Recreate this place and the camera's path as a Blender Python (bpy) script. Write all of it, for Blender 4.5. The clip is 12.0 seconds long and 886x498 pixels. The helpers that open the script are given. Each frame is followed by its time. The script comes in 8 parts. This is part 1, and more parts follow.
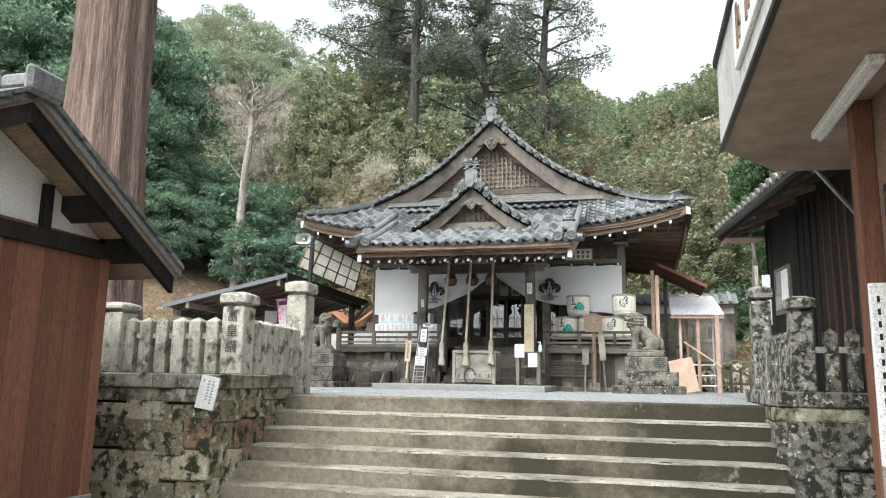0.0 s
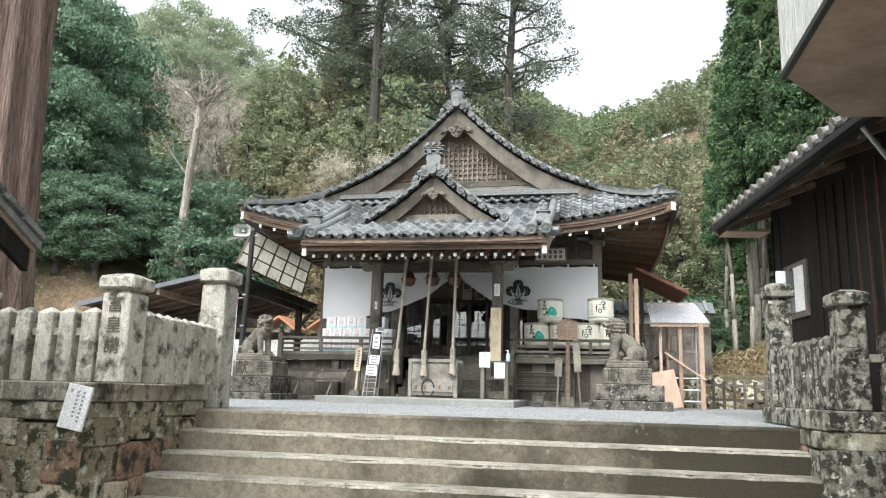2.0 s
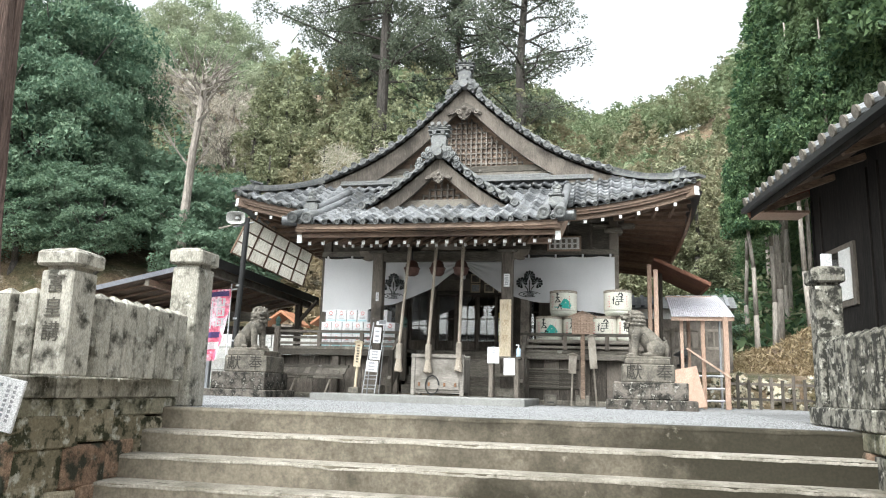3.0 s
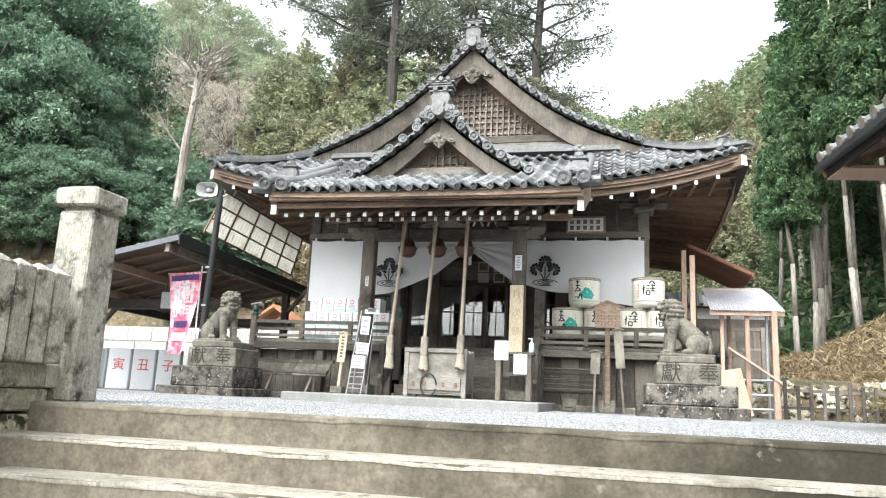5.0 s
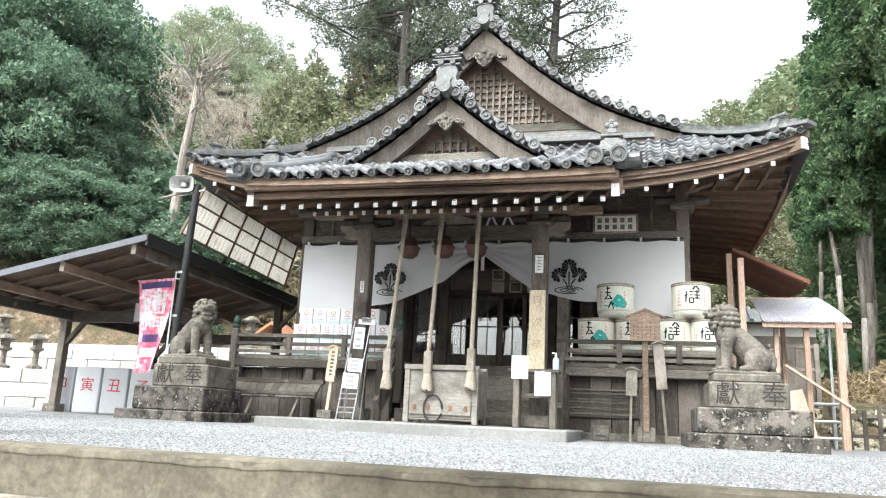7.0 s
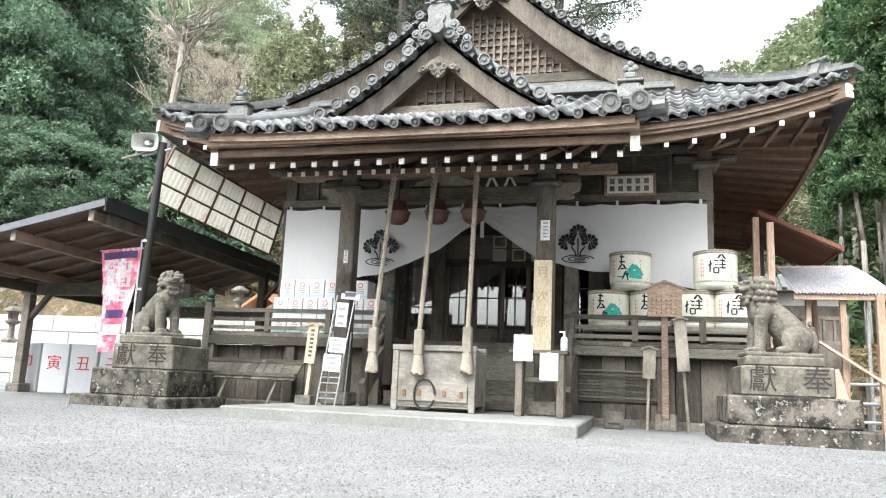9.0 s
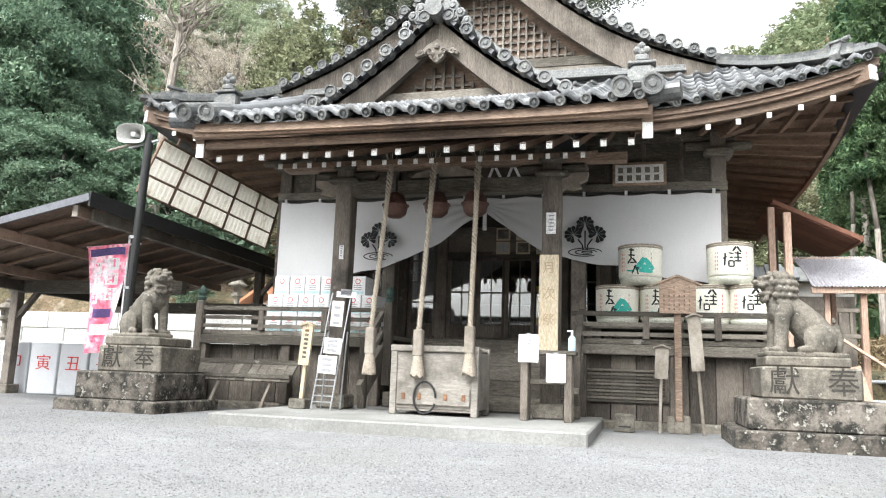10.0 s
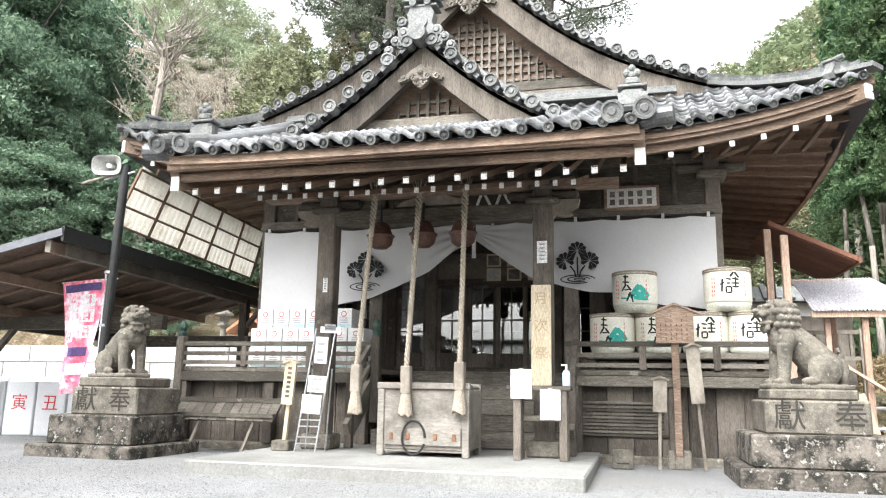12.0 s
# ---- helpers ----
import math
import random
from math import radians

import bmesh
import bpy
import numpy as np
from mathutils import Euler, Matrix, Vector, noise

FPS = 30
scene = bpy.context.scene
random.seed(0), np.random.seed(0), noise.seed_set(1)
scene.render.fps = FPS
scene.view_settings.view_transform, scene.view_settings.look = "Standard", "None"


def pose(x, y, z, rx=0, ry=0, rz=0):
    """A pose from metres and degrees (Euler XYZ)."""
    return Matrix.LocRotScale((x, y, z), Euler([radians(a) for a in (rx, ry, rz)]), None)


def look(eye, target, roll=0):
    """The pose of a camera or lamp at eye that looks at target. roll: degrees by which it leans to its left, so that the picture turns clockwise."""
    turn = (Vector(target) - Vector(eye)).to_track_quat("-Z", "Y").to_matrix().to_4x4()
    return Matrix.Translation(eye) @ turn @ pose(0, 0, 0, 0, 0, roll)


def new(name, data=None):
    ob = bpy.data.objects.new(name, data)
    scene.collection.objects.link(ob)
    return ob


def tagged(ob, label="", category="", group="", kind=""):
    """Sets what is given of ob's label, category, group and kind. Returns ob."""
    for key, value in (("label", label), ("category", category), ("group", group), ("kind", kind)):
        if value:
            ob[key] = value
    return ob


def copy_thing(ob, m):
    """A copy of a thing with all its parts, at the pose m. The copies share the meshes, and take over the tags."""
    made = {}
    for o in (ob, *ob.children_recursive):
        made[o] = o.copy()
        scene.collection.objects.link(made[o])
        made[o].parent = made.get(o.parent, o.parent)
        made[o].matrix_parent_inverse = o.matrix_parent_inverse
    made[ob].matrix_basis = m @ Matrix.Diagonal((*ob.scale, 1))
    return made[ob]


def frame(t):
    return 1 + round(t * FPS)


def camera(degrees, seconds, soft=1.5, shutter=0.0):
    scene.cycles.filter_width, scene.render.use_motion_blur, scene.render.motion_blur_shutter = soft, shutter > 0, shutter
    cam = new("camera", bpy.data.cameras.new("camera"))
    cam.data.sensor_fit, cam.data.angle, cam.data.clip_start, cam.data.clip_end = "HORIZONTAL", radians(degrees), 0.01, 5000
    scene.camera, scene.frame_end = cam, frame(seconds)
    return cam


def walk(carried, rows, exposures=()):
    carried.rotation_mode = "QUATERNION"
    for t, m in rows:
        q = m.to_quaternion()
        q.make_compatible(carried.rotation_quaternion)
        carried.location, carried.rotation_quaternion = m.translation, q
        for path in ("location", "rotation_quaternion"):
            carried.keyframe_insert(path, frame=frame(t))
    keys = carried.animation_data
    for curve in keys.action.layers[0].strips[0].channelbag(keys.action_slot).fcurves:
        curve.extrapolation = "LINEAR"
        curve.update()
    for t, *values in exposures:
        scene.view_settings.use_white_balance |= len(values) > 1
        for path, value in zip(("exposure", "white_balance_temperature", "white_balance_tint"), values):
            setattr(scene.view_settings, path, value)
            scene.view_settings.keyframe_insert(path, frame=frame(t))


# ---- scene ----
cam = camera(61.5, 12.0, soft=1.1)
PATH = [
    (0, (0.825, -0.087, 1.386), (0.331, 1.821, 1.726), 1.0),
    (0.5, (0.7, 0.333, 1.388), (0.26, 2.252, 1.737), 1.4),
    (1, (0.598, 0.764, 1.379), (0.197, 2.69, 1.735), 1.5),
    (1.5, (0.489, 1.223, 1.381), (0.099, 3.149, 1.754), 1.5),
    (2, (0.441, 1.665, 1.385), (0.051, 3.591, 1.759), 1.5),
    (2.5, (0.375, 2.133, 1.37), (-0.034, 4.054, 1.748), 1.5),
    (3, (0.35, 2.594, 1.367), (-0.069, 4.514, 1.737), 1.7),
    (3.5, (0.297, 3.1, 1.34), (-0.13, 5.021, 1.697), 1.5),
    (3.7, (0.25, 3.297, 1.341), (-0.177, 5.217, 1.704), 1.5),
    (5.3, (0.099, 4.783, 1.29), (-0.36, 6.69, 1.678), 2.7),
    (5.5, (0.058, 4.948, 1.295), (-0.405, 6.854, 1.687), 2.5),
    (6, (0.009, 5.373, 1.299), (-0.464, 7.272, 1.711), 2.6),
    (6.5, (-0.069, 5.785, 1.292), (-0.547, 7.679, 1.722), 2.5),
    (7, (-0.134, 6.129, 1.311), (-0.628, 8.015, 1.757), 2.7),
    (7.2, (-0.186, 6.216, 1.317), (-0.673, 8.106, 1.755), 2.7),
    (9, (-0.285, 7.17, 1.551), (-0.79, 9.073, 1.905), 2.5),
    (9.5, (-0.336, 7.387, 1.585), (-0.839, 9.294, 1.919), 2.4),
    (10, (-0.356, 7.567, 1.683), (-0.871, 9.473, 2.008), 2.1),
    (10.5, (-0.36, 7.754, 1.756), (-0.87, 9.66, 2.084), 1.8),
    (11, (-0.368, 7.822, 1.825), (-0.869, 9.726, 2.176), 1.3),
    (11.5, (-0.379, 7.836, 1.851), (-0.881, 9.737, 2.217), 1.1),
    (12, (-0.377, 7.83, 1.847), (-0.871, 9.731, 2.224), 1.0),
]
walk(cam, [(t, look(eye, target, roll)) for t, eye, target, roll in PATH],
     [(0, 0.35, 6250, 6), (2.5, 0.42, 6250, 6), (3.7, 0.68, 6250, 6), (5.3, 0.8, 6250, 6), (7.2, 0.8, 6250, 6), (9.0, 0.8, 6300, 6), (10.5, 0.85, 6350, 9), (12, 0.98, 6400, 9)])

# ---------------------------------------------------------------- light
SUN_EL, SUN_ROT = radians(52), radians(200)
world = bpy.data.worlds.new("overcast_sky")
scene.world = world
world.use_nodes = True
wn, wl = world.node_tree.nodes, world.node_tree.links
wn.clear()
sky = wn.new("ShaderNodeTexSky")
sky.sky_type, sky.sun_disc, sky.sun_elevation, sky.sun_rotation = "NISHITA", False, SUN_EL, SUN_ROT
sky.air_density, sky.dust_density, sky.ozone_density = 1.0, 6.0, 1.0
hsv = wn.new("ShaderNodeHueSaturation")
hsv.inputs["Saturation"].default_value = 0.10
bg = wn.new("ShaderNodeBackground")
bg.inputs["Strength"].default_value = 0.33
wo = wn.new("ShaderNodeOutputWorld")
wl.new(sky.outputs[0], hsv.inputs["Color"])
wl.new(hsv.outputs[0], bg.inputs["Color"])
wl.new(bg.outputs[0], wo.inputs["Surface"])
sun = new("sun", bpy.data.lights.new("sun", "SUN"))
sun.data.energy, sun.data.angle, sun.data.color = 0.8, radians(40), (1.0, 0.98, 0.95)
sun.matrix_world = look((-20 * math.sin(0.35), -20 * math.cos(0.35), 27), (0, 0, 0))


# ---------------------------------------------------------------- materials
def material(name, dark, light, rough=0.8, metal=0.0, big=1.0, fine=30.0, stretch=(1, 1, 1), bump=0.2, dist=0.01,
             stain=None, stain_scale=1.5, stain_at=0.58, stain_soft=0.12, vary=0.0, spec=0.4, stain2=None, stain2_scale=4.0, stain2_at=0.62, translucent=0.0, island=0.0, detail=6.0, grit=0.3, drift=0.0):
    m = bpy.data.materials.new(name)
    m.use_nodes = True
    n, l = m.node_tree.nodes, m.node_tree.links
    b = n["Principled BSDF"]
    b.inputs["Roughness"].default_value, b.inputs["Metallic"].default_value = rough, metal
    b.inputs["Specular IOR Level"].default_value = spec
    geo = n.new("ShaderNodeNewGeometry")
    info = n.new("ShaderNodeObjectInfo")
    mp = n.new("ShaderNodeMapping")
    mp.inputs["Scale"].default_value = stretch
    l.new(geo.outputs["Position"], mp.inputs["Vector"])

    def noise_tex(scale, det, vec):
        t = n.new("ShaderNodeTexNoise")
        t.inputs["Scale"].default_value, t.inputs["Detail"].default_value, t.inputs["Roughness"].default_value = scale, det, 0.62
        l.new(vec, t.inputs["Vector"])
        return t.outputs["Fac"]

    def math_node(op, a, c):
        t = n.new("ShaderNodeMath")
        t.operation = op
        for i, v in enumerate((a, c)):
            if isinstance(v, (int, float)):
                t.inputs[i].default_value = v
            else:
                l.new(v, t.inputs[i])
        return t.outputs[0]

    def mix(fac, a, c):
        t = n.new("ShaderNodeMix")
        t.data_type = "RGBA"
        l.new(fac, t.inputs["Factor"])
        for key, v in (("A", a), ("B", c)):
            sock = [s for s in t.inputs if s.name == key and s.type == "RGBA"][0]
            if isinstance(v, tuple):
                sock.default_value = (*v, 1)
            else:
                l.new(v, sock)
        return [s for s in t.outputs if s.type == "RGBA"][0]

    def steps(fac, at, soft):
        t = n.new("ShaderNodeMapRange")
        t.inputs["From Min"].default_value, t.inputs["From Max"].default_value = at - soft, at + soft
        l.new(fac, t.inputs["Value"])
        return t.outputs[0]

    n_fine = noise_tex(fine, detail, mp.outputs[0])
    n_big = noise_tex(big, 4.0, mp.outputs[0])
    fac = math_node("ADD", math_node("MULTIPLY", n_fine, 0.55), math_node("MULTIPLY", n_big, 0.45))
    if vary:
        fac = math_node("ADD", fac, math_node("MULTIPLY", math_node("SUBTRACT", info.outputs["Random"], 0.5), vary))
    if island:
        fac = math_node("ADD", fac, math_node("MULTIPLY", math_node("SUBTRACT", geo.outputs["Random Per Island"], 0.5), island))
    col = mix(steps(fac, 0.5, 0.15), dark, light)
    if stain:
        where = noise_tex(stain_scale, 8.0, geo.outputs["Position"])
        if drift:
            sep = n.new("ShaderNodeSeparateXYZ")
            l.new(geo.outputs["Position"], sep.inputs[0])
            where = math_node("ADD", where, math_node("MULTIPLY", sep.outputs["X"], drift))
        col = mix(steps(where, stain_at, stain_soft), col, stain)
    if stain2:
        col = mix(steps(noise_tex(stain2_scale, 8.0, geo.outputs["Position"]), stain2_at, 0.05), col, stain2)
    if grit:
        g = n.new("ShaderNodeMapRange")
        g.inputs["From Min"].default_value, g.inputs["From Max"].default_value = 0.36, 0.64
        g.inputs["To Min"].default_value, g.inputs["To Max"].default_value = 1 - grit, 1 + grit
        l.new(noise_tex(fine * 3.3, 3.0, mp.outputs[0]), g.inputs["Value"])
        vm = n.new("ShaderNodeVectorMath")
        vm.operation = "SCALE"
        l.new(col, vm.inputs[0])
        l.new(g.outputs[0], vm.inputs["Scale"])
        col = vm.outputs[0]
    l.new(col, b.inputs["Base Color"])
    if bump:
        t = n.new("ShaderNodeBump")
        t.inputs["Strength"].default_value, t.inputs["Distance"].default_value = bump, dist
        l.new(n_fine, t.inputs["Height"])
        l.new(t.outputs[0], b.inputs["Normal"])
    if translucent:
        tr = n.new("ShaderNodeBsdfTranslucent")
        l.new(col, tr.inputs["Color"])
        mx = n.new("ShaderNodeMixShader")
        mx.inputs[0].default_value = translucent
        l.new(b.outputs[0], mx.inputs[1])
        l.new(tr.outputs[0], mx.inputs[2])
        l.new(mx.outputs[0], n["Material Output"].inputs["Surface"])
    return m


GRAVEL = material("gravel", (0.175, 0.176, 0.178), (0.33, 0.332, 0.335), 0.95, big=1.6, fine=75, bump=1.0, dist=0.02, stain=(0.235, 0.232, 0.225), stain_scale=0.7, stain_at=0.58, grit=0.4)
GRAVELSTONE = material("gravel_stone", (0.15, 0.151, 0.153), (0.33, 0.332, 0.335), 0.95, big=2, fine=60, bump=0.2, island=0.8, spec=0.15)
FAINT = material("faint_groove", (0.07, 0.065, 0.053), (0.15, 0.14, 0.118), 0.95, bump=0.2)
CARVED = material("carved_groove", (0.03, 0.027, 0.023), (0.065, 0.06, 0.052), 0.95, bump=0.2)
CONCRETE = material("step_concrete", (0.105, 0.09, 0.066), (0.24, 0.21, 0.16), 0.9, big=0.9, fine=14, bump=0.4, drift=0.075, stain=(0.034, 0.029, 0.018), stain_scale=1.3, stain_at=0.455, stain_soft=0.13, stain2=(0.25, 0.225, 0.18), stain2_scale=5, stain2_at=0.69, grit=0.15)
PALETREAD = material("pale_tread", (0.19, 0.172, 0.138), (0.38, 0.35, 0.298), 0.9, big=1.5, fine=20, bump=0.3, stain=(0.095, 0.084, 0.06), stain_scale=1.6, stain_at=0.57, stain2=(0.06, 0.055, 0.036), stain2_scale=7, stain2_at=0.64, grit=0.2)
PAVING = material("paving_concrete", (0.20, 0.20, 0.19), (0.31, 0.307, 0.292), 0.9, big=1.0, fine=30, bump=0.1, stain=(0.165, 0.163, 0.15), stain_scale=1.3, grit=0.15)
GROUND = material("lower_ground", (0.13, 0.12, 0.10), (0.25, 0.24, 0.21), 0.95, big=0.3, fine=14, bump=0.3)
GRANITE = material("lichened_granite", (0.225, 0.212, 0.175), (0.49, 0.465, 0.40), 0.92, big=3, fine=22, stretch=(2, 2, 0.7), bump=0.7, dist=0.015, stain=(0.05, 0.048, 0.036), stain_scale=7, stain_at=0.575, stain_soft=0.08, stain2=(0.50, 0.485, 0.435), stain2_scale=13, stain2_at=0.63, vary=0.2, grit=0.25)
DARKGRANITE = material("black_lichened_granite", (0.12, 0.113, 0.092), (0.30, 0.285, 0.24), 0.93, big=3, fine=22, stretch=(2, 2, 0.8), bump=0.7, dist=0.015, stain=(0.028, 0.027, 0.021), stain_scale=11, stain_at=0.50, stain_soft=0.05, stain2=(0.50, 0.48, 0.42), stain2_scale=15, stain2_at=0.62, vary=0.2, grit=0.25)
WALLSTONE = material("rubble_stone", (0.20, 0.172, 0.115), (0.45, 0.40, 0.295), 0.95, big=2.5, fine=18, bump=0.7, dist=0.015, stain=(0.036, 0.038, 0.018), stain_scale=8, stain_at=0.54, stain_soft=0.04, stain2=(0.50, 0.49, 0.42), stain2_scale=9, stain2_at=0.60, vary=0.6, grit=0.2)
MOSSSTONE = material("mossy_coping", (0.15, 0.14, 0.095), (0.36, 0.335, 0.25), 0.95, big=2.5, fine=18, bump=0.7, dist=0.015, stain=(0.028, 0.03, 0.016), stain_scale=5, stain_at=0.52, stain_soft=0.07, stain2=(0.46, 0.45, 0.39), stain2_scale=7, stain2_at=0.60, vary=0.5, grit=0.2)
REDSTONE = material("rust_stone", (0.17, 0.105, 0.07), (0.33, 0.225, 0.155), 0.95, big=1.6, fine=26, bump=0.6, dist=0.02, stain=(0.035, 0.037, 0.024), stain_scale=6, stain_at=0.53, stain_soft=0.06, stain2=(0.38, 0.36, 0.3), stain2_scale=8, stain2_at=0.66, vary=0.3)
JOINT = material("dark_joint", (0.02, 0.02, 0.016), (0.06, 0.058, 0.045), 1.0, bump=0.5)
PEDESTAL = material("mossy_pedestal", (0.085, 0.074, 0.062), (0.22, 0.195, 0.168), 0.93, big=3, fine=45, bump=0.6, stain=(0.022, 0.021, 0.017), stain_scale=8, stain_at=0.50, stain_soft=0.07, stain2=(0.36, 0.34, 0.30), stain2_scale=16, stain2_at=0.62, vary=0.2, grit=0.15)
PALESTONE = material("pale_stone", (0.105, 0.093, 0.075), (0.245, 0.222, 0.185), 0.92, big=5, fine=26, bump=0.5, stain=(0.075, 0.07, 0.058), stain_scale=7, stain_at=0.56, stain2=(0.35, 0.33, 0.29), stain2_scale=14, stain2_at=0.66, grit=0.2)
WOOD = material("weathered_wood", (0.066, 0.059, 0.047), (0.195, 0.176, 0.147), 0.85, big=1.0, fine=9, stretch=(1, 6, 6), bump=0.4, stain=(0.05, 0.042, 0.035), stain_scale=1.6, stain_at=0.6, stain2=(0.29, 0.27, 0.24), stain2_scale=5, stain2_at=0.69, vary=0.35)
WOODV = material("weathered_post", (0.068, 0.058, 0.047), (0.185, 0.16, 0.134), 0.85, big=1.0, fine=9, stretch=(8, 8, 0.8), bump=0.4, stain=(0.04, 0.034, 0.028), stain_scale=1.8, stain_at=0.6, stain2=(0.27, 0.25, 0.22), stain2_scale=6, stain2_at=0.70, vary=0.35)
BROWN = material("brown_timber", (0.165, 0.115, 0.083), (0.345, 0.25, 0.185), 0.75, big=1.0, fine=8, stretch=(1, 7, 7), bump=0.25, stain=(0.10, 0.075, 0.06), stain_scale=1.2, stain_at=0.6, vary=0.25)
RAFTER = material("rafter_timber", (0.115, 0.075, 0.052), (0.225, 0.15, 0.105), 0.8, big=1.0, fine=8, stretch=(7, 1, 7), bump=0.2, vary=0.3)
REDWOOD = material("red_brown_boards", (0.14, 0.06, 0.036), (0.225, 0.10, 0.061), 0.7, big=1.2, fine=8, stretch=(7, 7, 0.5), bump=0.15, vary=0.3)
DARKBOARD = material("charred_boards", (0.009, 0.008, 0.0075), (0.03, 0.026, 0.023), 0.8, big=1.0, fine=8, stretch=(7, 7, 0.6), bump=0.25, vary=0.3, spec=0.2)
FRESHWOOD = material("fresh_wood", (0.36, 0.24, 0.175), (0.54, 0.39, 0.30), 0.7, big=1.0, fine=8, stretch=(7, 7, 0.7), bump=0.1, vary=0.25)
PALEWOOD = material("pale_old_wood", (0.20, 0.172, 0.14), (0.36, 0.325, 0.275), 0.85, big=1.5, fine=8, stretch=(2, 6, 1.5), bump=0.25, stain=(0.15, 0.13, 0.105), stain_scale=3, stain_at=0.58, vary=0.2, grit=0.1)
BOARDYELLOW = material("yellowed_board", (0.45, 0.37, 0.25), (0.58, 0.50, 0.37), 0.7, big=2, fine=10, stretch=(8, 8, 0.7), bump=0.1)
TILE = material("roof_tile", (0.06, 0.064, 0.068), (0.205, 0.212, 0.218), 0.38, big=1.2, fine=18, bump=0.15, stain=(0.055, 0.055, 0.046), stain_scale=2.2, stain_at=0.61, stain2=(0.20, 0.15, 0.105), stain2_scale=9, stain2_at=0.70, vary=0.6, island=0.5, spec=0.5)
TILEDARK = material("ridge_tile", (0.062, 0.066, 0.066), (0.17, 0.175, 0.172), 0.55, big=2, fine=22, bump=0.3, stain=(0.26, 0.26, 0.235), stain_scale=9, stain_at=0.62, vary=0.4, spec=0.5)
WHITE = material("white_paint", (0.70, 0.70, 0.68), (0.84, 0.84, 0.82), 0.6, bump=0.05)
PLASTER = material("white_plaster", (0.62, 0.61, 0.58), (0.80, 0.79, 0.76), 0.9, big=1.5, fine=30, bump=0.08, stain=(0.5, 0.48, 0.44), stain_scale=1.5, stain_at=0.66)
CLOTH = material("white_cloth", (0.70, 0.70, 0.705), (0.80, 0.80, 0.80), 0.95, big=1.5, fine=60, bump=0.05, translucent=0.3, grit=0.06)
INK = material("black_ink", (0.012, 0.014, 0.014), (0.03, 0.034, 0.032), 0.9, bump=0)
PAPER = material("white_paper", (0.66, 0.66, 0.66), (0.74, 0.74, 0.74), 0.8, bump=0)
BLACKMETAL = material("black_metal", (0.012, 0.013, 0.013), (0.03, 0.03, 0.03), 0.45, bump=0.05)
STEEL = material("galvanised_steel", (0.33, 0.34, 0.35), (0.50, 0.51, 0.52), 0.4, metal=0.7, bump=0.05)
ROPE = material("hemp_rope", (0.22, 0.185, 0.145), (0.42, 0.37, 0.305), 0.95, big=6, fine=60, bump=0.4)
PRINT = material("grey_print", (0.25, 0.25, 0.26), (0.36, 0.36, 0.37), 0.9, bump=0)
# for dark boards, and for inner surfaces whose shade is put into the colour
DARK = material("dark_board_and_shade", (0.035, 0.028, 0.022), (0.075, 0.06, 0.048), 0.9, bump=0.1)
COPPER = material("aged_bell_metal", (0.06, 0.032, 0.026), (0.13, 0.07, 0.055), 0.5, metal=0.4, big=5, fine=30, bump=0.1)
EARTH = material("forest_floor", (0.075, 0.05, 0.03), (0.235, 0.168, 0.108), 1.0, big=0.8, fine=5, bump=1.0, dist=0.15, stain=(0.055, 0.065, 0.03), stain_scale=0.5, stain_at=0.56, stain2=(0.30, 0.255, 0.20), stain2_scale=2.2, stain2_at=0.63, detail=9)
BARK = material("cedar_bark", (0.06, 0.037, 0.03), (0.37, 0.26, 0.215), 0.95, big=1.6, fine=7, stretch=(6, 6, 0.3), bump=1.0, dist=0.09, detail=9)
TRUNKGREY = material("grey_trunk", (0.15, 0.13, 0.11), (0.36, 0.325, 0.285), 0.95, big=1.2, fine=4, stretch=(3, 3, 0.5), bump=0.6, dist=0.04)


def leafy(name, dark, light, tint):
    return material(name, dark, light, 0.65, big=0.12, fine=0.45, bump=0, stain=tint, stain_scale=0.09, stain_at=0.56, stain_soft=0.1, island=0.75, translucent=0.38, spec=0.3, detail=2.0, grit=0.0)


LEAF_EVERGREEN = leafy("evergreen_leaves", (0.082, 0.15, 0.10), (0.24, 0.335, 0.222), (0.158, 0.232, 0.158))
LEAF_CEDAR = leafy("cedar_needles", (0.15, 0.165, 0.10), (0.34, 0.36, 0.22), (0.33, 0.275, 0.18))
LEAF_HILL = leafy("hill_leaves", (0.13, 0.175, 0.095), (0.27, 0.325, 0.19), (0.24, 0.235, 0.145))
# the haze of distance is put into this paler leaf colour
LEAF_HAZED = leafy("hazed_leaves", (0.21, 0.26, 0.17), (0.40, 0.46, 0.31), (0.33, 0.34, 0.24))
BOXWOOD = material("grey_box_wood", (0.18, 0.165, 0.145), (0.34, 0.315, 0.28), 0.88, big=1.5, fine=8, stretch=(1.5, 4, 6), bump=0.25, stain=(0.13, 0.118, 0.10), stain_scale=4, stain_at=0.58, grit=0.12)
GREYWOOD = material("grey_old_wood", (0.135, 0.118, 0.10), (0.285, 0.258, 0.225), 0.88, big=1.5, fine=10, stretch=(3, 6, 1.5), bump=0.3, stain=(0.09, 0.078, 0.066), stain_scale=3, stain_at=0.6, vary=0.3)
LEAF_BRIGHT = leafy("bright_cedar_needles", (0.042, 0.092, 0.047), (0.14, 0.22, 0.10), (0.12, 0.15, 0.07))
LEAF_PINE = leafy("pine_needles", (0.085, 0.11, 0.08), (0.21, 0.24, 0.175), (0.15, 0.17, 0.12))
TWIG = leafy("bare_twigs", (0.36, 0.32, 0.265), (0.62, 0.57, 0.49), (0.45, 0.43, 0.34))
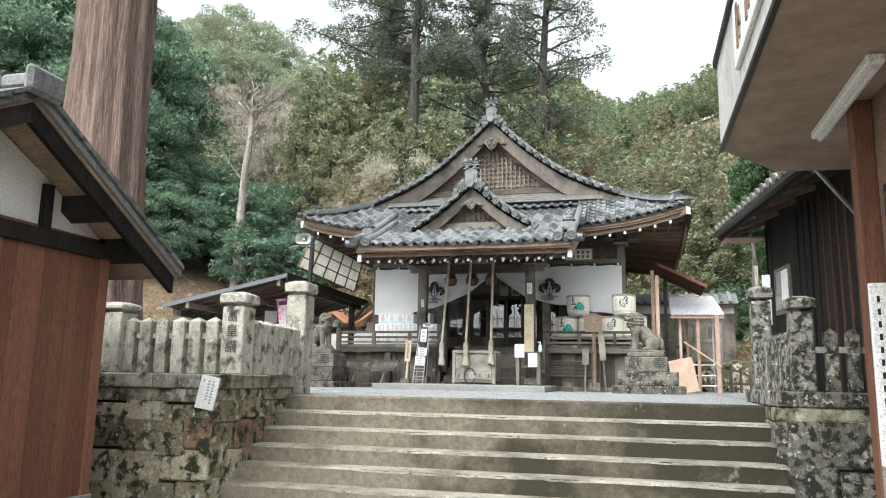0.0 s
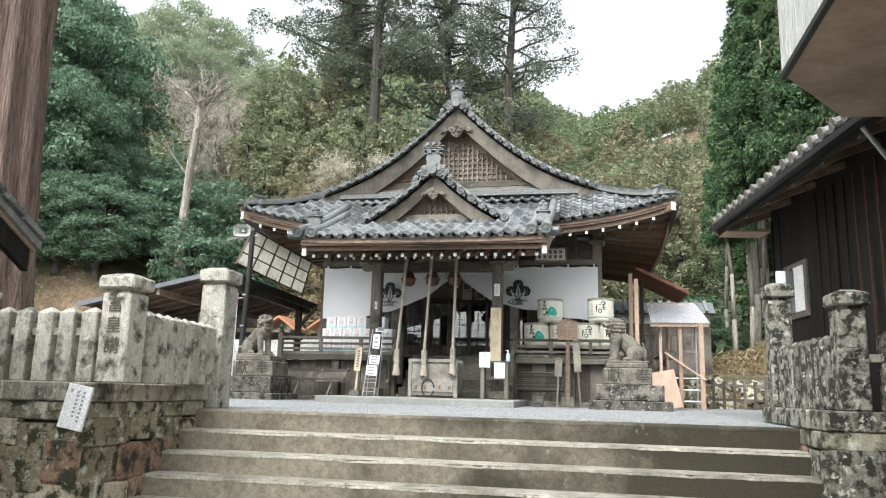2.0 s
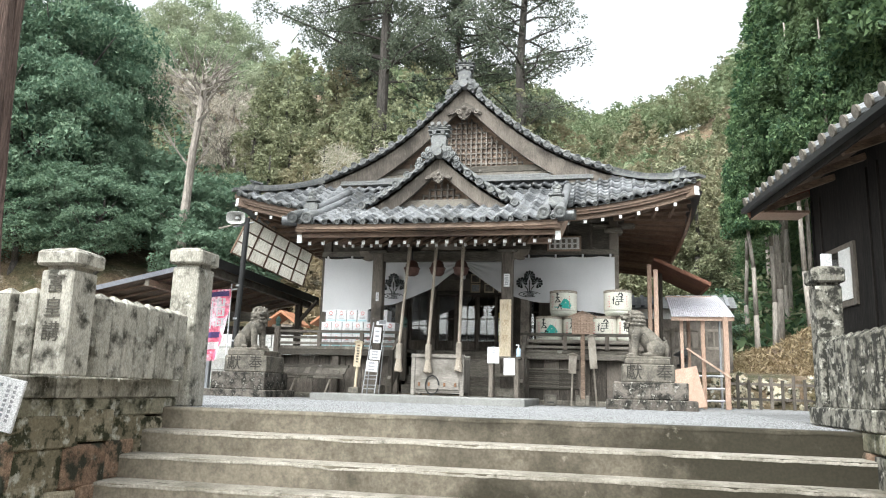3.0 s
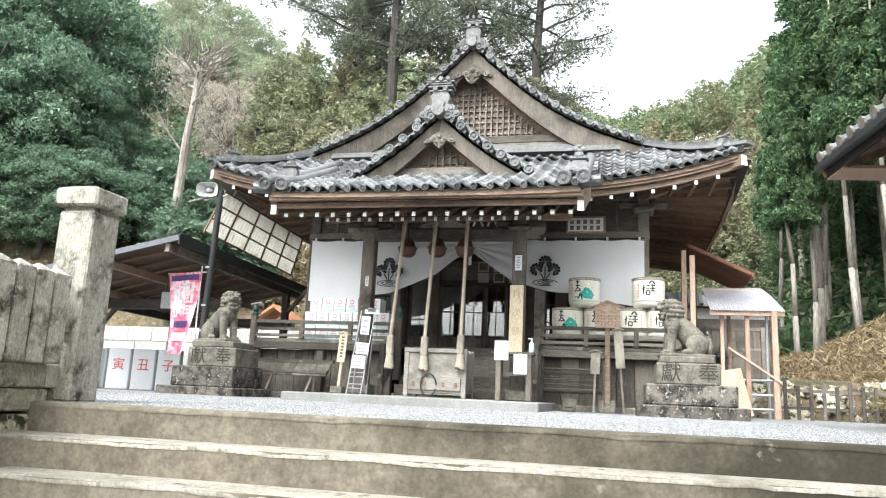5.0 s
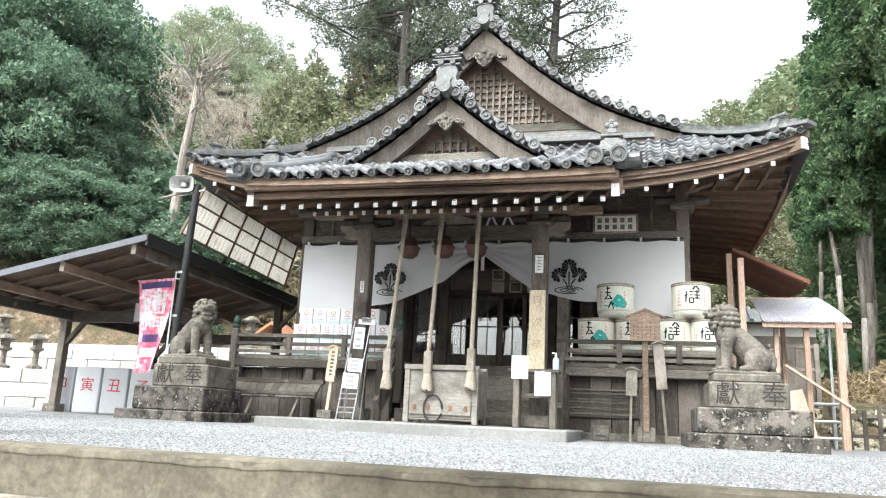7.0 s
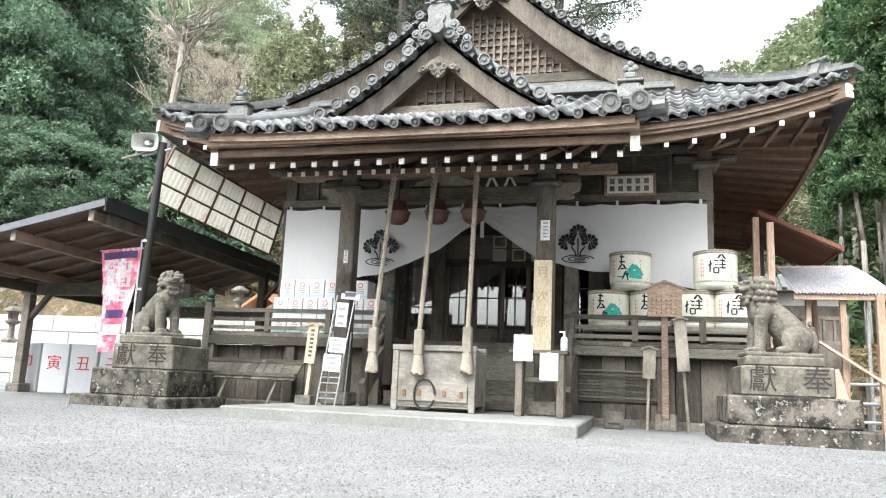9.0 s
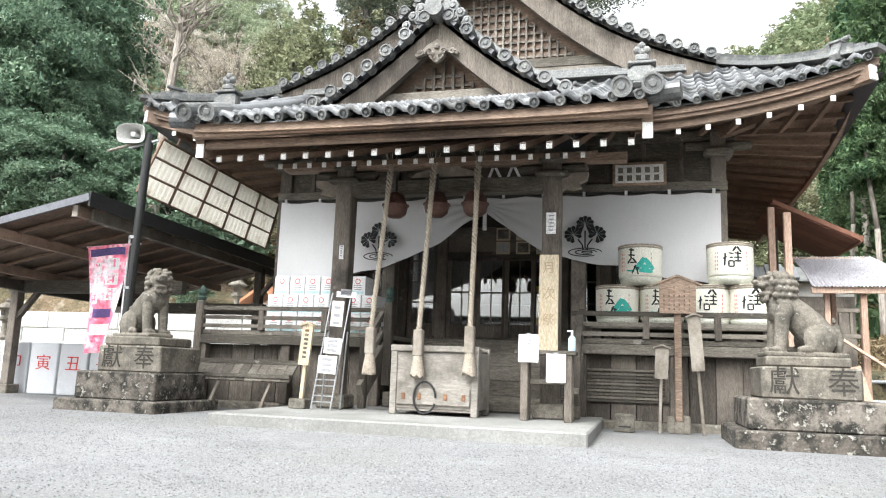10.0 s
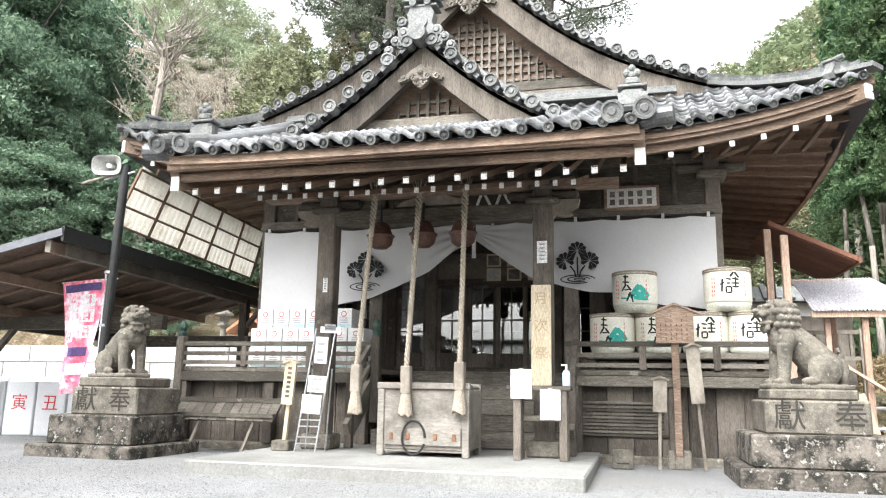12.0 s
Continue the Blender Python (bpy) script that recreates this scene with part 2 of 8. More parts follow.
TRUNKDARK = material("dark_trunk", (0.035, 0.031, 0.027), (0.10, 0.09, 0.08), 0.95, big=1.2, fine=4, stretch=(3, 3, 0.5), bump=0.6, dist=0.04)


def glass(name, tint, rough=0.02):
    m = bpy.data.materials.new(name)
    m.use_nodes = True
    b = m.node_tree.nodes["Principled BSDF"]
    b.inputs["Base Color"].default_value = (*tint, 1)
    b.inputs["Roughness"].default_value = rough
    b.inputs["Transmission Weight"].default_value = 1.0
    b.inputs["IOR"].default_value = 1.85
    return m


GLASS = glass("door_glass", (0.85, 0.88, 0.86))


# ---------------------------------------------------------------- builders
def thing(name, at=(0, 0, 0), label="", category="", group="", kind=""):
    ob = new(name)
    ob.location = at
    return tagged(ob, label, category, group, kind)


def part(name, bm, mat, parent=None, label="", smooth=False):
    me = bpy.data.meshes.new(name)
    bmesh.ops.recalc_face_normals(bm, faces=bm.faces)
    bm.to_mesh(me)
    bm.free()
    for m in mat if isinstance(mat, (list, tuple)) else [mat]:
        me.materials.append(m)
    if smooth:
        me.shade_smooth()
    ob = new(name, me)
    if parent:
        fix(ob, parent)
    return tagged(ob, label) if label else ob


def fix(ob, parent):
    """Parents ob, whose mesh is in world places, to a thing or a part."""
    at = Vector(parent.location)
    p = parent.parent
    while p:
        at = at + p.location if p.type == "EMPTY" else at
        p = p.parent
    if parent.type != "EMPTY":
        ob.parent = parent
        return
    ob.parent = parent
    ob.matrix_parent_inverse = Matrix.Translation(-at)


def piece(name, me, m, parent):
    ob = new(name, me)
    ob.parent = parent
    if parent.type == "EMPTY":
        ob.matrix_parent_inverse = Matrix.Translation(-parent.location)
    ob.matrix_basis = m
    return ob


def box(bm, x0, x1, y0, y1, z0, z1, bevel=0.0, m=None, mi=0):
    r = bmesh.ops.create_cube(bm, size=1.0)
    vs = r["verts"]
    for v in vs:
        v.co = Vector(((x0 + x1) / 2 + v.co.x * (x1 - x0), (y0 + y1) / 2 + v.co.y * (y1 - y0), (z0 + z1) / 2 + v.co.z * (z1 - z0)))
    if bevel:
        es = list({e for v in vs for e in v.link_edges})
        r2 = bmesh.ops.bevel(bm, geom=es, offset=bevel, segments=1, affect="EDGES")
        vs = list({v for f in r2["faces"] for v in f.verts} | {v for v in vs if v.is_valid})
    if m is not None:
        for v in vs:
            v.co = m @ v.co
    if mi:
        for f in {f for v in vs for f in v.link_faces}:
            f.material_index = mi
    return vs


def boxed(x0, x1, y0, y1, z0, z1, bevel=0.006, m=None):
    bm = bmesh.new()
    box(bm, x0, x1, y0, y1, z0, z1, bevel, m)
    return bm


def tube(bm, p, q, r0, r1=None, n=10, mi=0):
    p, q = Vector(p), Vector(q)
    r1 = r0 if r1 is None else r1
    d = q - p
    rot = d.to_track_quat("Z", "Y").to_matrix().to_4x4()
    m = Matrix.Translation((p + q) / 2) @ rot
    r = bmesh.ops.create_cone(bm, cap_ends=True, segments=n, radius1=r0, radius2=r1, depth=d.length, matrix=m)
    if mi:
        for f in {f for v in r["verts"] for f in v.link_faces}:
            f.material_index = mi
    return r["verts"]


def bar(bm, p, q, w, h, up=(0, 0, 1)):
    """A square bar from p to q; w across, h along up."""
    p, q, up = Vector(p), Vector(q), Vector(up)
    d = (q - p).normalized()
    s = d.cross(up).normalized()
    u = s.cross(d)
    vs = []
    for a in (p, q):
        for i, j in ((-1, -1), (1, -1), (1, 1), (-1, 1)):
            vs.append(bm.verts.new(a + s * (i * w / 2) + u * (j * h / 2)))
    for f in ((3, 2, 1, 0), (4, 5, 6, 7), (0, 1, 5, 4), (1, 2, 6, 5), (2, 3, 7, 6), (3, 0, 4, 7)):
        bm.faces.new([vs[i] for i in f])
    return vs


def barred(p, q, w, h, up=(0, 0, 1)):
    bm = bmesh.new()
    bar(bm, p, q, w, h, up)
    return bm


def tubed(p, q, r0, r1=None, n=12):
    bm = bmesh.new()
    tube(bm, p, q, r0, r1, n)
    return bm


def prism(bm, outline, a, b, axis=1):
    """A closed outline of (u, v) drawn from a to b along an axis: 1 is y (u, v = x, z), 0 is x (u, v = y, z), 2 is z."""
    def at(u, v, w):
        return {0: (w, u, v), 1: (u, w, v), 2: (u, v, w)}[axis]
    lo = [bm.verts.new(at(u, v, a)) for u, v in outline]
    hi = [bm.verts.new(at(u, v, b)) for u, v in outline]
    n = len(outline)
    bm.faces.new(lo)
    bm.faces.new(hi[::-1])
    for i in range(n):
        bm.faces.new((lo[i], hi[i], hi[(i + 1) % n], lo[(i + 1) % n]))


def prismed(outline, a, b, axis=1):
    bm = bmesh.new()
    prism(bm, outline, a, b, axis)
    return bm


def lathe(bm, profile, cx, cy, n=16):
    """Turns (radius, z) pairs round a standing axis."""
    rings = [[bm.verts.new((cx + r * math.cos(2 * math.pi * i / n), cy + r * math.sin(2 * math.pi * i / n), z)) for i in range(n)] for r, z in profile]
    for a, b in zip(rings, rings[1:]):
        for i in range(n):
            bm.faces.new((a[i], a[(i + 1) % n], b[(i + 1) % n], b[i]))
    bm.faces.new(rings[0][::-1])
    bm.faces.new(rings[-1])


def sheet(bm, f, nu, nv, mi=0):
    """A surface f(u, v) over the unit square."""
    g = [[bm.verts.new(f(i / nu, j / nv)) for j in range(nv + 1)] for i in range(nu + 1)]
    for i in range(nu):
        for j in range(nv):
            bm.faces.new((g[i][j], g[i + 1][j], g[i + 1][j + 1], g[i][j + 1])).material_index = mi


def raw_mesh(name, verts, faces):
    me = bpy.data.meshes.new(name)
    me.from_pydata([tuple(v) for v in verts], [], faces)
    me.update()
    return me


def text_part(name, body, size, m, mat, parent, label=""):
    cu = bpy.data.curves.new(name, "FONT")
    cu.body, cu.size, cu.extrude = body, size, 0.002
    cu.align_x, cu.align_y = "CENTER", "CENTER"
    ob = new(name, cu)
    dg = bpy.context.evaluated_depsgraph_get()
    me = bpy.data.meshes.new_from_object(ob.evaluated_get(dg))
    bpy.data.objects.remove(ob)
    me.materials.clear()
    me.materials.append(mat)
    ob = new(name, me)
    ob.parent = parent
    if parent.type == "EMPTY":
        ob.matrix_parent_inverse = Matrix.Translation(-parent.location)
    ob.matrix_basis = m
    return tagged(ob, label) if label else ob


def sweep(bm, pts, w, h, up=(0, 0, 1), n=4, off=(0, 0, 0)):
    """One connected bent bar along pts: rectangular w by h, or round with n sides."""
    pts = [Vector(p) + Vector(off) for p in pts]
    prev, first = None, None
    for i, p in enumerate(pts):
        d = (pts[min(i + 1, len(pts) - 1)] - pts[max(i - 1, 0)]).normalized()
        s = d.cross(Vector(up)).normalized()
        u = s.cross(d)
        if n == 4:
            ring = [bm.verts.new(p + s * (a * w / 2) + u * (b * h / 2)) for a, b in ((-1, -1), (1, -1), (1, 1), (-1, 1))]
        else:
            ring = [bm.verts.new(p + s * (w / 2 * math.cos(k * 2 * math.pi / n)) + u * (h / 2 * math.sin(k * 2 * math.pi / n))) for k in range(n)]
        if prev:
            for k in range(n):
                bm.faces.new((prev[k], prev[(k + 1) % n], ring[(k + 1) % n], ring[k]))
        else:
            first = ring
        prev = ring
    bm.faces.new(first[::-1])
    bm.faces.new(prev)

# ---------------------------------------------------------------- ground, court, stairs
COURT, LOW, EDGE, RISE, TREAD = 1.15, -0.075, 8.5, 0.175, 0.28
SL, SR = -3.40, 2.15


def hill(x, y):
    """The height of the wooded valley round the shrine."""
    back = 0.27 * max(0.0, y - 27.0) + 0.05 * max(0.0, y - 75.0)
    left = 0.42 * max(0.0, -x - 13.0 + 0.12 * (y - 24))
    right = 0.42 * max(0.0, x - 4.2 - 0.12 * (y - 20)) if y > 18 else 0.42 * max(0.0, x - 4.2 - (18 - y) * 0.6)
    mid = 0.18 * max(0.0, -x - 2.0) * min(1.0, max(0.0, (y - 32) / 20))
    far = min(0.5 * max(0.0, y - 110.0), 5 + 0.3 * max(0.0, x + 10)) * min(1.0, max(0.0, (x + 60) / 40))
    bank = min(1.0, max(0.0, (-x - 9) / 2)) * min(2.3, 1.8 * min(1.0, max(0.0, y - 24.6)) + 0.5 * max(0.0, y - 25.6))
    edge = min(1.0, max(0.0, (x - 3.1) / 1.2)) * min(1.5, 0.42 * max(0.0, y - 20.2))
    h = back + min(left, 13) + min(right * 1.35, 22) + min(mid, 5) + far + bank + edge
    return COURT - 0.05 + h + 0.5 * min(1.0, h / 3) * noise.noise((x * 0.12, y * 0.12, 3))


bm = bmesh.new()
box(bm, -900, 900, -900, 900, LOW - 0.5, LOW)
tagged(part("ground", bm, GROUND), "grey-brown trodden ground below the stone stairs", "ground", kind="structure")
tagged(part("courtyard", boxed(-40, 40, EDGE + 0.14, 27.5, -0.3, COURT, 0), GRAVEL), "pale grey gravel courtyard above the stairs", "courtyard", kind="structure")
bm = bmesh.new()
sheet(bm, lambda u, v: ((u - 0.5) * 320, 18 + v * v * 240, hill((u - 0.5) * 320, 18 + v * v * 240) - (0.25 if abs((u - 0.5) * 320) < 20 and v * v * 240 < 2 else 0)), 300, 110)
tagged(part("hillside", bm, EARTH, smooth=True), "brown and green forest floor of the valley sides", "hillside", kind="structure")

stairs = thing("stairs", ((SL + SR) / 2, EDGE, LOW), "worn grey concrete stairs with pale treads", "stairs", kind="structure")
for k in range(7):
    top = COURT - RISE * k
    y0 = EDGE - TREAD * k
    bm = bmesh.new()
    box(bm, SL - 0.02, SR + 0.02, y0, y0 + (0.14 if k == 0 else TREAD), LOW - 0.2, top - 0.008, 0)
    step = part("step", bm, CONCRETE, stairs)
    bm = bmesh.new()
    back = y0 + (0.137 if k == 0 else TREAD - 0.002)

    def worn(u, v, k=k, y0=y0, top=top, back=back):
        """A tread from its back edge (v = 0) over the worn nosing (v = 0.8) and down its face (v = 1)."""
        x = SL - 0.02 + (SR - SL + 0.04) * u
        a = noise.noise((x * 2.3, k * 3.1, 0.0)) + 0.6 * noise.noise((x * 9.0, k * 3.1, 4.0)) + 0.4 * noise.noise((x * 31.0, k * 3.1, 8.0))
        wear = max(0.0, 0.35 + 0.4 * a)
        lift = 0.003 if k == 0 else 0.0
        if v < 0.5:
            return (x, back + (y0 + 0.05 - back) * v * 2, top + lift)
        if v < 0.7:
            return (x, y0 + 0.022 + 0.012 * wear, top + lift - 0.001 - 0.003 * wear)
        if v < 0.95:
            return (x, y0 - 0.006 + 0.012 * wear, top - 0.006 - 0.012 * wear)
        return (x, y0 - 0.003, top - 0.022 - 0.022 * wear)
    sheet(bm, worn, 220, 5)
    # every tread but the top one is paler than the risers
    part("tread", bm, PALETREAD if k else CONCRETE, stairs, smooth=True)

# ---------------------------------------------------------------- retaining walls of rubble with coping
rnd = random.Random(4)


def stone_mesh(name, mat, seed):
    r = random.Random(seed)
    bm = bmesh.new()
    bmesh.ops.create_cube(bm, size=1.0)
    bmesh.ops.bevel(bm, geom=list(bm.edges), offset=0.07, segments=1, affect="EDGES")
    for v in bm.verts:
        v.co += Vector((r.uniform(-0.018, 0.018), r.uniform(-0.05, 0.05), r.uniform(-0.022, 0.022)))
    me = bpy.data.meshes.new(name)
    bm.to_mesh(me)
    bm.free()
    me.materials.append(mat)
    return me


DARKSTONES = [stone_mesh("stone", DARKGRANITE, i) for i in range(5)] + [stone_mesh("stone", REDSTONE, 9)]
STONES = [stone_mesh("stone", WALLSTONE, i) for i in range(5)] + [stone_mesh("stone", REDSTONE, 9)]


def rubble(parent, along, face, a0, a1, z0, z1, out, stones):
    """Courses of uneven stones on a wall face; along: 0 runs in x, 1 runs in y; out: the face's outward sign."""
    z = z0
    while z < z1 - 0.02:
        hgt = min(rnd.uniform(0.26, 0.38), z1 - z)
        if z1 - z - hgt < 0.12:
            hgt = z1 - z
        a = a0
        while a < a1 - 0.02:
            w = rnd.uniform(0.28, 0.66)
            if a1 - a - w < 0.2:
                w = a1 - a
            zz, hh = z + rnd.uniform(-0.045, 0.045), hgt + 0.03
            mid = Vector((a + w / 2, 0, zz + hh / 2))
            dep = rnd.uniform(0.165, 0.195)
            m = Matrix.Translation((mid.x, face, mid.z) if along == 0 else (face, mid.x, mid.z))
            m = m @ pose(0, 0, 0, 0, rnd.uniform(-1.5, 1.5), 0 if along == 0 else 90) @ Matrix.Diagonal((w - 0.002, dep, hh - 0.002, 1))
            piece("stone", rnd.choice(stones), m, parent)
            a += w
        z += hgt


def fence_post(name, w, z0, z1, cap=None, point=0.03, mat=GRANITE):
    """A square granite post at the origin; cap: height of a block on a neck."""
    bm = bmesh.new()
    if cap:
        box(bm, -w / 2, w / 2, -w / 2, w / 2, z0, z1 - cap - 0.03, 0.012)
        box(bm, -w / 2 + 0.025, w / 2 - 0.025, -w / 2 + 0.025, w / 2 - 0.025, z1 - cap - 0.04, z1 - cap + 0.01)
        box(bm, -w / 2 - 0.03, w / 2 + 0.03, -w / 2 - 0.03, w / 2 + 0.03, z1 - cap, z1 - 0.02, 0.015)
        r = bmesh.ops.create_cone(bm, cap_ends=True, segments=4, radius1=(w / 2 + 0.02) * 1.41, radius2=w * 0.35, depth=0.03, matrix=pose(0, 0, z1 - 0.005, 0, 0, 45))
    else:
        box(bm, -w / 2, w / 2, -w / 2, w / 2, z0, z1 - point, 0.008)
        bmesh.ops.create_cone(bm, cap_ends=True, segments=4, radius1=w / 2 * 1.38, radius2=0.01, depth=point, matrix=pose(0, 0, z1 - point / 2, 0, 0, 45))
    me = bpy.data.meshes.new(name)
    bmesh.ops.recalc_face_normals(bm, faces=bm.faces)
    bm.to_mesh(me)
    bm.free()
    me.materials.append(mat)
    return me


def carved(parent, body, size, x, y, z, rz, mat=FAINT):
    for i, ch in enumerate(body):
        text_part("carved_letter", ch, size, pose(x, y, z - i * size * 1.15, 90, 0, rz), mat, parent, "dark carved character")


def retaining(name, label, xs, front, side, top, yb, coping):
    """A wall with a front face along x and a side face along y beside the stairs."""
    w = thing(name, (xs[0], front, LOW), label, "stone wall", kind="structure")
    x0, x1 = min(xs), max(xs)
    part("core", boxed(x0 + 0.06, x1 - 0.06, front + 0.06, yb, LOW - 0.2, top - 0.16, 0), JOINT, w)
    for z0, z1, o in ((top - 0.15, top, 0.012), (top - 0.29, top - 0.155, 0.0)):
        a = x0
        while a < x1 - 0.01:
            b = min(x1 + o, a + rnd.uniform(0.8, 1.3))
            if x1 - b < 0.4:
                b = x1 + o
            part("coping_stone", boxed(a + 0.004, b - 0.004, front - o, front + 0.36, z0, z1, 0.012), coping if o else MOSSSTONE, w)
            a = b
        a = front + 0.365
        xx = (x1 - 0.34, x1 + o) if side > 0 else (x0 - o, x0 + 0.34)
        while a < yb - 0.01:
            b = min(yb, a + rnd.uniform(0.6, 0.9))
            if yb - b < 0.3:
                b = yb
            part("coping_stone", boxed(xx[0], xx[1], a + 0.004, b - 0.004, z0, z1, 0.012), coping if o else MOSSSTONE, w)
            a = b
    rubble(w, 0, front + 0.08, max(x0, -7.2), min(x1, 6.0), LOW, top - 0.3, -1, STONES if coping is GRANITE else DARKSTONES)
    rubble(w, 1, (x1 - 0.08) if side > 0 else (x0 + 0.08), front + 0.02, yb, LOW, top - 0.3, 1, STONES if coping is GRANITE else DARKSTONES)
    return w


retaining("wall_left", "mossy rubble retaining wall with granite coping", (-12.0, SL + 0.04), 6.80, 1, 1.38, 8.95, GRANITE)
retaining("wall_right", "mossy rubble retaining wall with granite coping", (SR - 0.02, 12.0), 7.85, -1, 1.31, 9.85, DARKGRANITE)
tagged(part("wall_fill", boxed(-12, SL - 0.3, 7.1, 9.2, 0, 1.2, 0), GRAVEL), kind="structure")
tagged(part("wall_fill", boxed(SR + 0.3, 12, 8.2, 9.9, 0, 1.2, 0), GRAVEL), kind="structure")

SMALL = fence_post("post", 0.142, 0, 0.60, point=0.045)
SMALLR = fence_post("post", 0.118, 0, 0.62, point=0.05, mat=DARKGRANITE)
SMALLS = fence_post("post", 0.15, 0, 0.62, point=0.05, mat=DARKGRANITE)


def post_thing(x, y, w, z0, z1, cap, name="gate_post", label="tall lichened granite gate post with a square cap", mat=GRANITE):
    t = thing(name, (x, y, z0), label, "stone post", group="granite posts by the stairs")
    ob = piece("shaft", fence_post("shaft", w, z0, z1, cap, mat=mat), pose(x, y, 0), t)
    return t


lp1 = post_thing(-3.22, 7.0, 0.25, 1.38, 2.23, 0.12)
carved(lp1, "富皇講", 0.14, -3.22, 6.87, 1.98, 0)
post_thing(-3.38, 8.82, 0.27, 1.15, 2.58, 0.15)
post_thing(-4.74, 7.06, 0.29, 1.38, 2.14, 0.08, label="squat lichened granite corner post of the fence")
post_thing(2.36, 10.02, 0.225, 1.15, 2.58, 0.15, mat=DARKGRANITE)
rp2 = post_thing(2.44, 8.12, 0.215, 1.31, 2.25, 0.12, mat=DARKGRANITE)
carved(rp2, "正三", 0.11, 2.43, 8.005, 1.75, 0)


def fence(name, label, mesh, spots, rails):
    f = thing(name, (*spots[0][:2], spots[0][2]), label, "stone fence")
    for x, y, z in spots:
        piece("post", mesh, pose(x, y, z, rz=rnd.uniform(-2, 2)), f)
    for p, q in rails:
        part("rail", barred(p, q, 0.07, 0.06), GRANITE, f)


fence("stone_fence", "row of pointed lichened granite fence posts on the wall", SMALL, [(-3.53 - 0.202 * i, 7.06, 1.38) for i in range(6)], [((-4.6, 7.06, 1.78), (-3.4, 7.06, 1.78))])
fence("stone_fence", "tight row of granite fence posts beside the stairs", SMALL, [(-3.24 - 0.012 * i, 7.36 + 0.165 * i, 1.38) for i in range(8)], [((-3.22, 7.25, 1.62), (-3.34, 8.7, 1.62))])
fence("stone_fence", "row of pointed lichened granite fence posts on the wall", SMALLR, [(2.70 + 0.2 * i, 8.08, 1.31) for i in range(9)], [((2.5, 8.08, 1.72), (4.3, 8.08, 1.72))])
fence("stone_fence", "tight row of granite fence posts beside the stairs", SMALLS, [(2.40 - 0.006 * i, 8.34 + 0.172 * i, 1.31) for i in range(9)], [((2.40, 8.25, 1.55), (2.35, 9.9, 1.55))])
plate = thing("name_plate", (-3.40, 6.74, 1.04), "white notice plate leaning on the stone wall", "sign")
part("board", boxed(-0.105, 0.105, -0.012, 0.012, 0, 0.33, 0.004, pose(-3.40, 6.735, 1.03, -4, 9, 0)), PAPER, plate)
for i, (x, n) in enumerate(((0.05, 8), (0.0, 7), (-0.06, 1))):
    for j in range(n):
        part("text_mark", boxed(x - 0.01, x + 0.01, -0.015, -0.012, 0.27 - j * 0.03, 0.288 - j * 0.03, 0, pose(-3.40, 6.735, 1.03, -4, 9, 0)), PRINT, plate)

# ---------------------------------------------------------------- shrine hall
CX = -2.36
shrine = thing("shrine_hall", (CX, 17.0, COURT), "old wooden shrine hall with a grey tiled gabled roof", "shrine")


def wood(name, x0, x1, y0, y1, z0, z1, mat=WOOD, parent=None, label="", bevel=0.008):
    return part(name, boxed(x0, x1, y0, y1, z0, z1, bevel), mat, parent or shrine, label)


# roof surfaces
HALF, GHALF, YE, YG, ZG = 4.38, 2.85, 15.62, 16.95, 5.60


def eave_z(dx):
    return 4.60 + 0.46 * (abs(dx) / HALF) ** 3.2


def front_roof(dx, r):
    """The front skirt, from the eave (r = 0) up to the gable's foot (r = 1)."""
    ze = eave_z(dx)
    return Vector((CX + dx, YE + 0.1 - 0.12 * (abs(dx) / HALF) ** 3 + (YG - YE - 0.05) * r, ze + (ZG - ze) * (0.82 * r + 0.18 * r * r)))


def porch_roof(dx, r):
    return Vector((CX + dx, 13.42 + 3.0 * r, 3.90 + 0.03 * (abs(dx) / 2.1) ** 4 + 1.30 * (0.88 * r + 0.12 * r * r)))


def verge(t, apex, foot, half, sag):
    """A gable's hanging curve: t = 0 at the apex, 1 at the foot. Returns (dx, z)."""
    return half * t, apex + (foot - apex) * (t + sag * math.sin(math.pi * t))


def main_side(t, y):
    """The main roof's side, from ridge to side eave, t = 0 to 1."""
    dx = 4.40 * t
    k = min(1.0, dx / GHALF)
    z = verge(k, 7.45, ZG, GHALF, 0.15)[1]
    if dx > GHALF:
        f = (dx - GHALF) / (4.40 - GHALF)
        end = 4.62 + 0.44 * max(0.0, 1 - (y - YE) / 4) ** 2
        z = ZG + (end - ZG) * (f * 0.95 + 0.05 * math.sin(math.pi * f) * -1)
    return dx, z


for s in (-1, 1):
    bm = bmesh.new()

    def f_side(u, v, s=s):
        y = 16.72 + v * 7.5
        dx, z = main_side(u, y)
        if dx > GHALF:
            lim = YE + (YG - YE) * (4.40 - dx) / (4.40 - GHALF) - 0.02
            y = lim + v * (24.2 - lim)
        return (CX + s * dx, y, z - 0.05)
    sheet(bm, f_side, 24, 6)
    bmesh.ops.solidify(bm, geom=list(bm.faces), thickness=0.06)
    part("roof_side", bm, TILE, shrine, "grey tiled side slope", smooth=True)
bm = bmesh.new()
sheet(bm, lambda u, v: front_roof((u * 2 - 1) * (HALF + (GHALF - HALF) * v), v) - Vector((0, 0, 0.035)), 40, 6)
bmesh.ops.solidify(bm, geom=list(bm.faces), thickness=0.05)
part("roof_front", bm, TILEDARK, shrine, "front skirt of the tiled roof", smooth=True)
bm = bmesh.new()
sheet(bm, lambda u, v: porch_roof((u * 2 - 1) * 2.08, v) - Vector((0, 0, 0.035)), 16, 6)
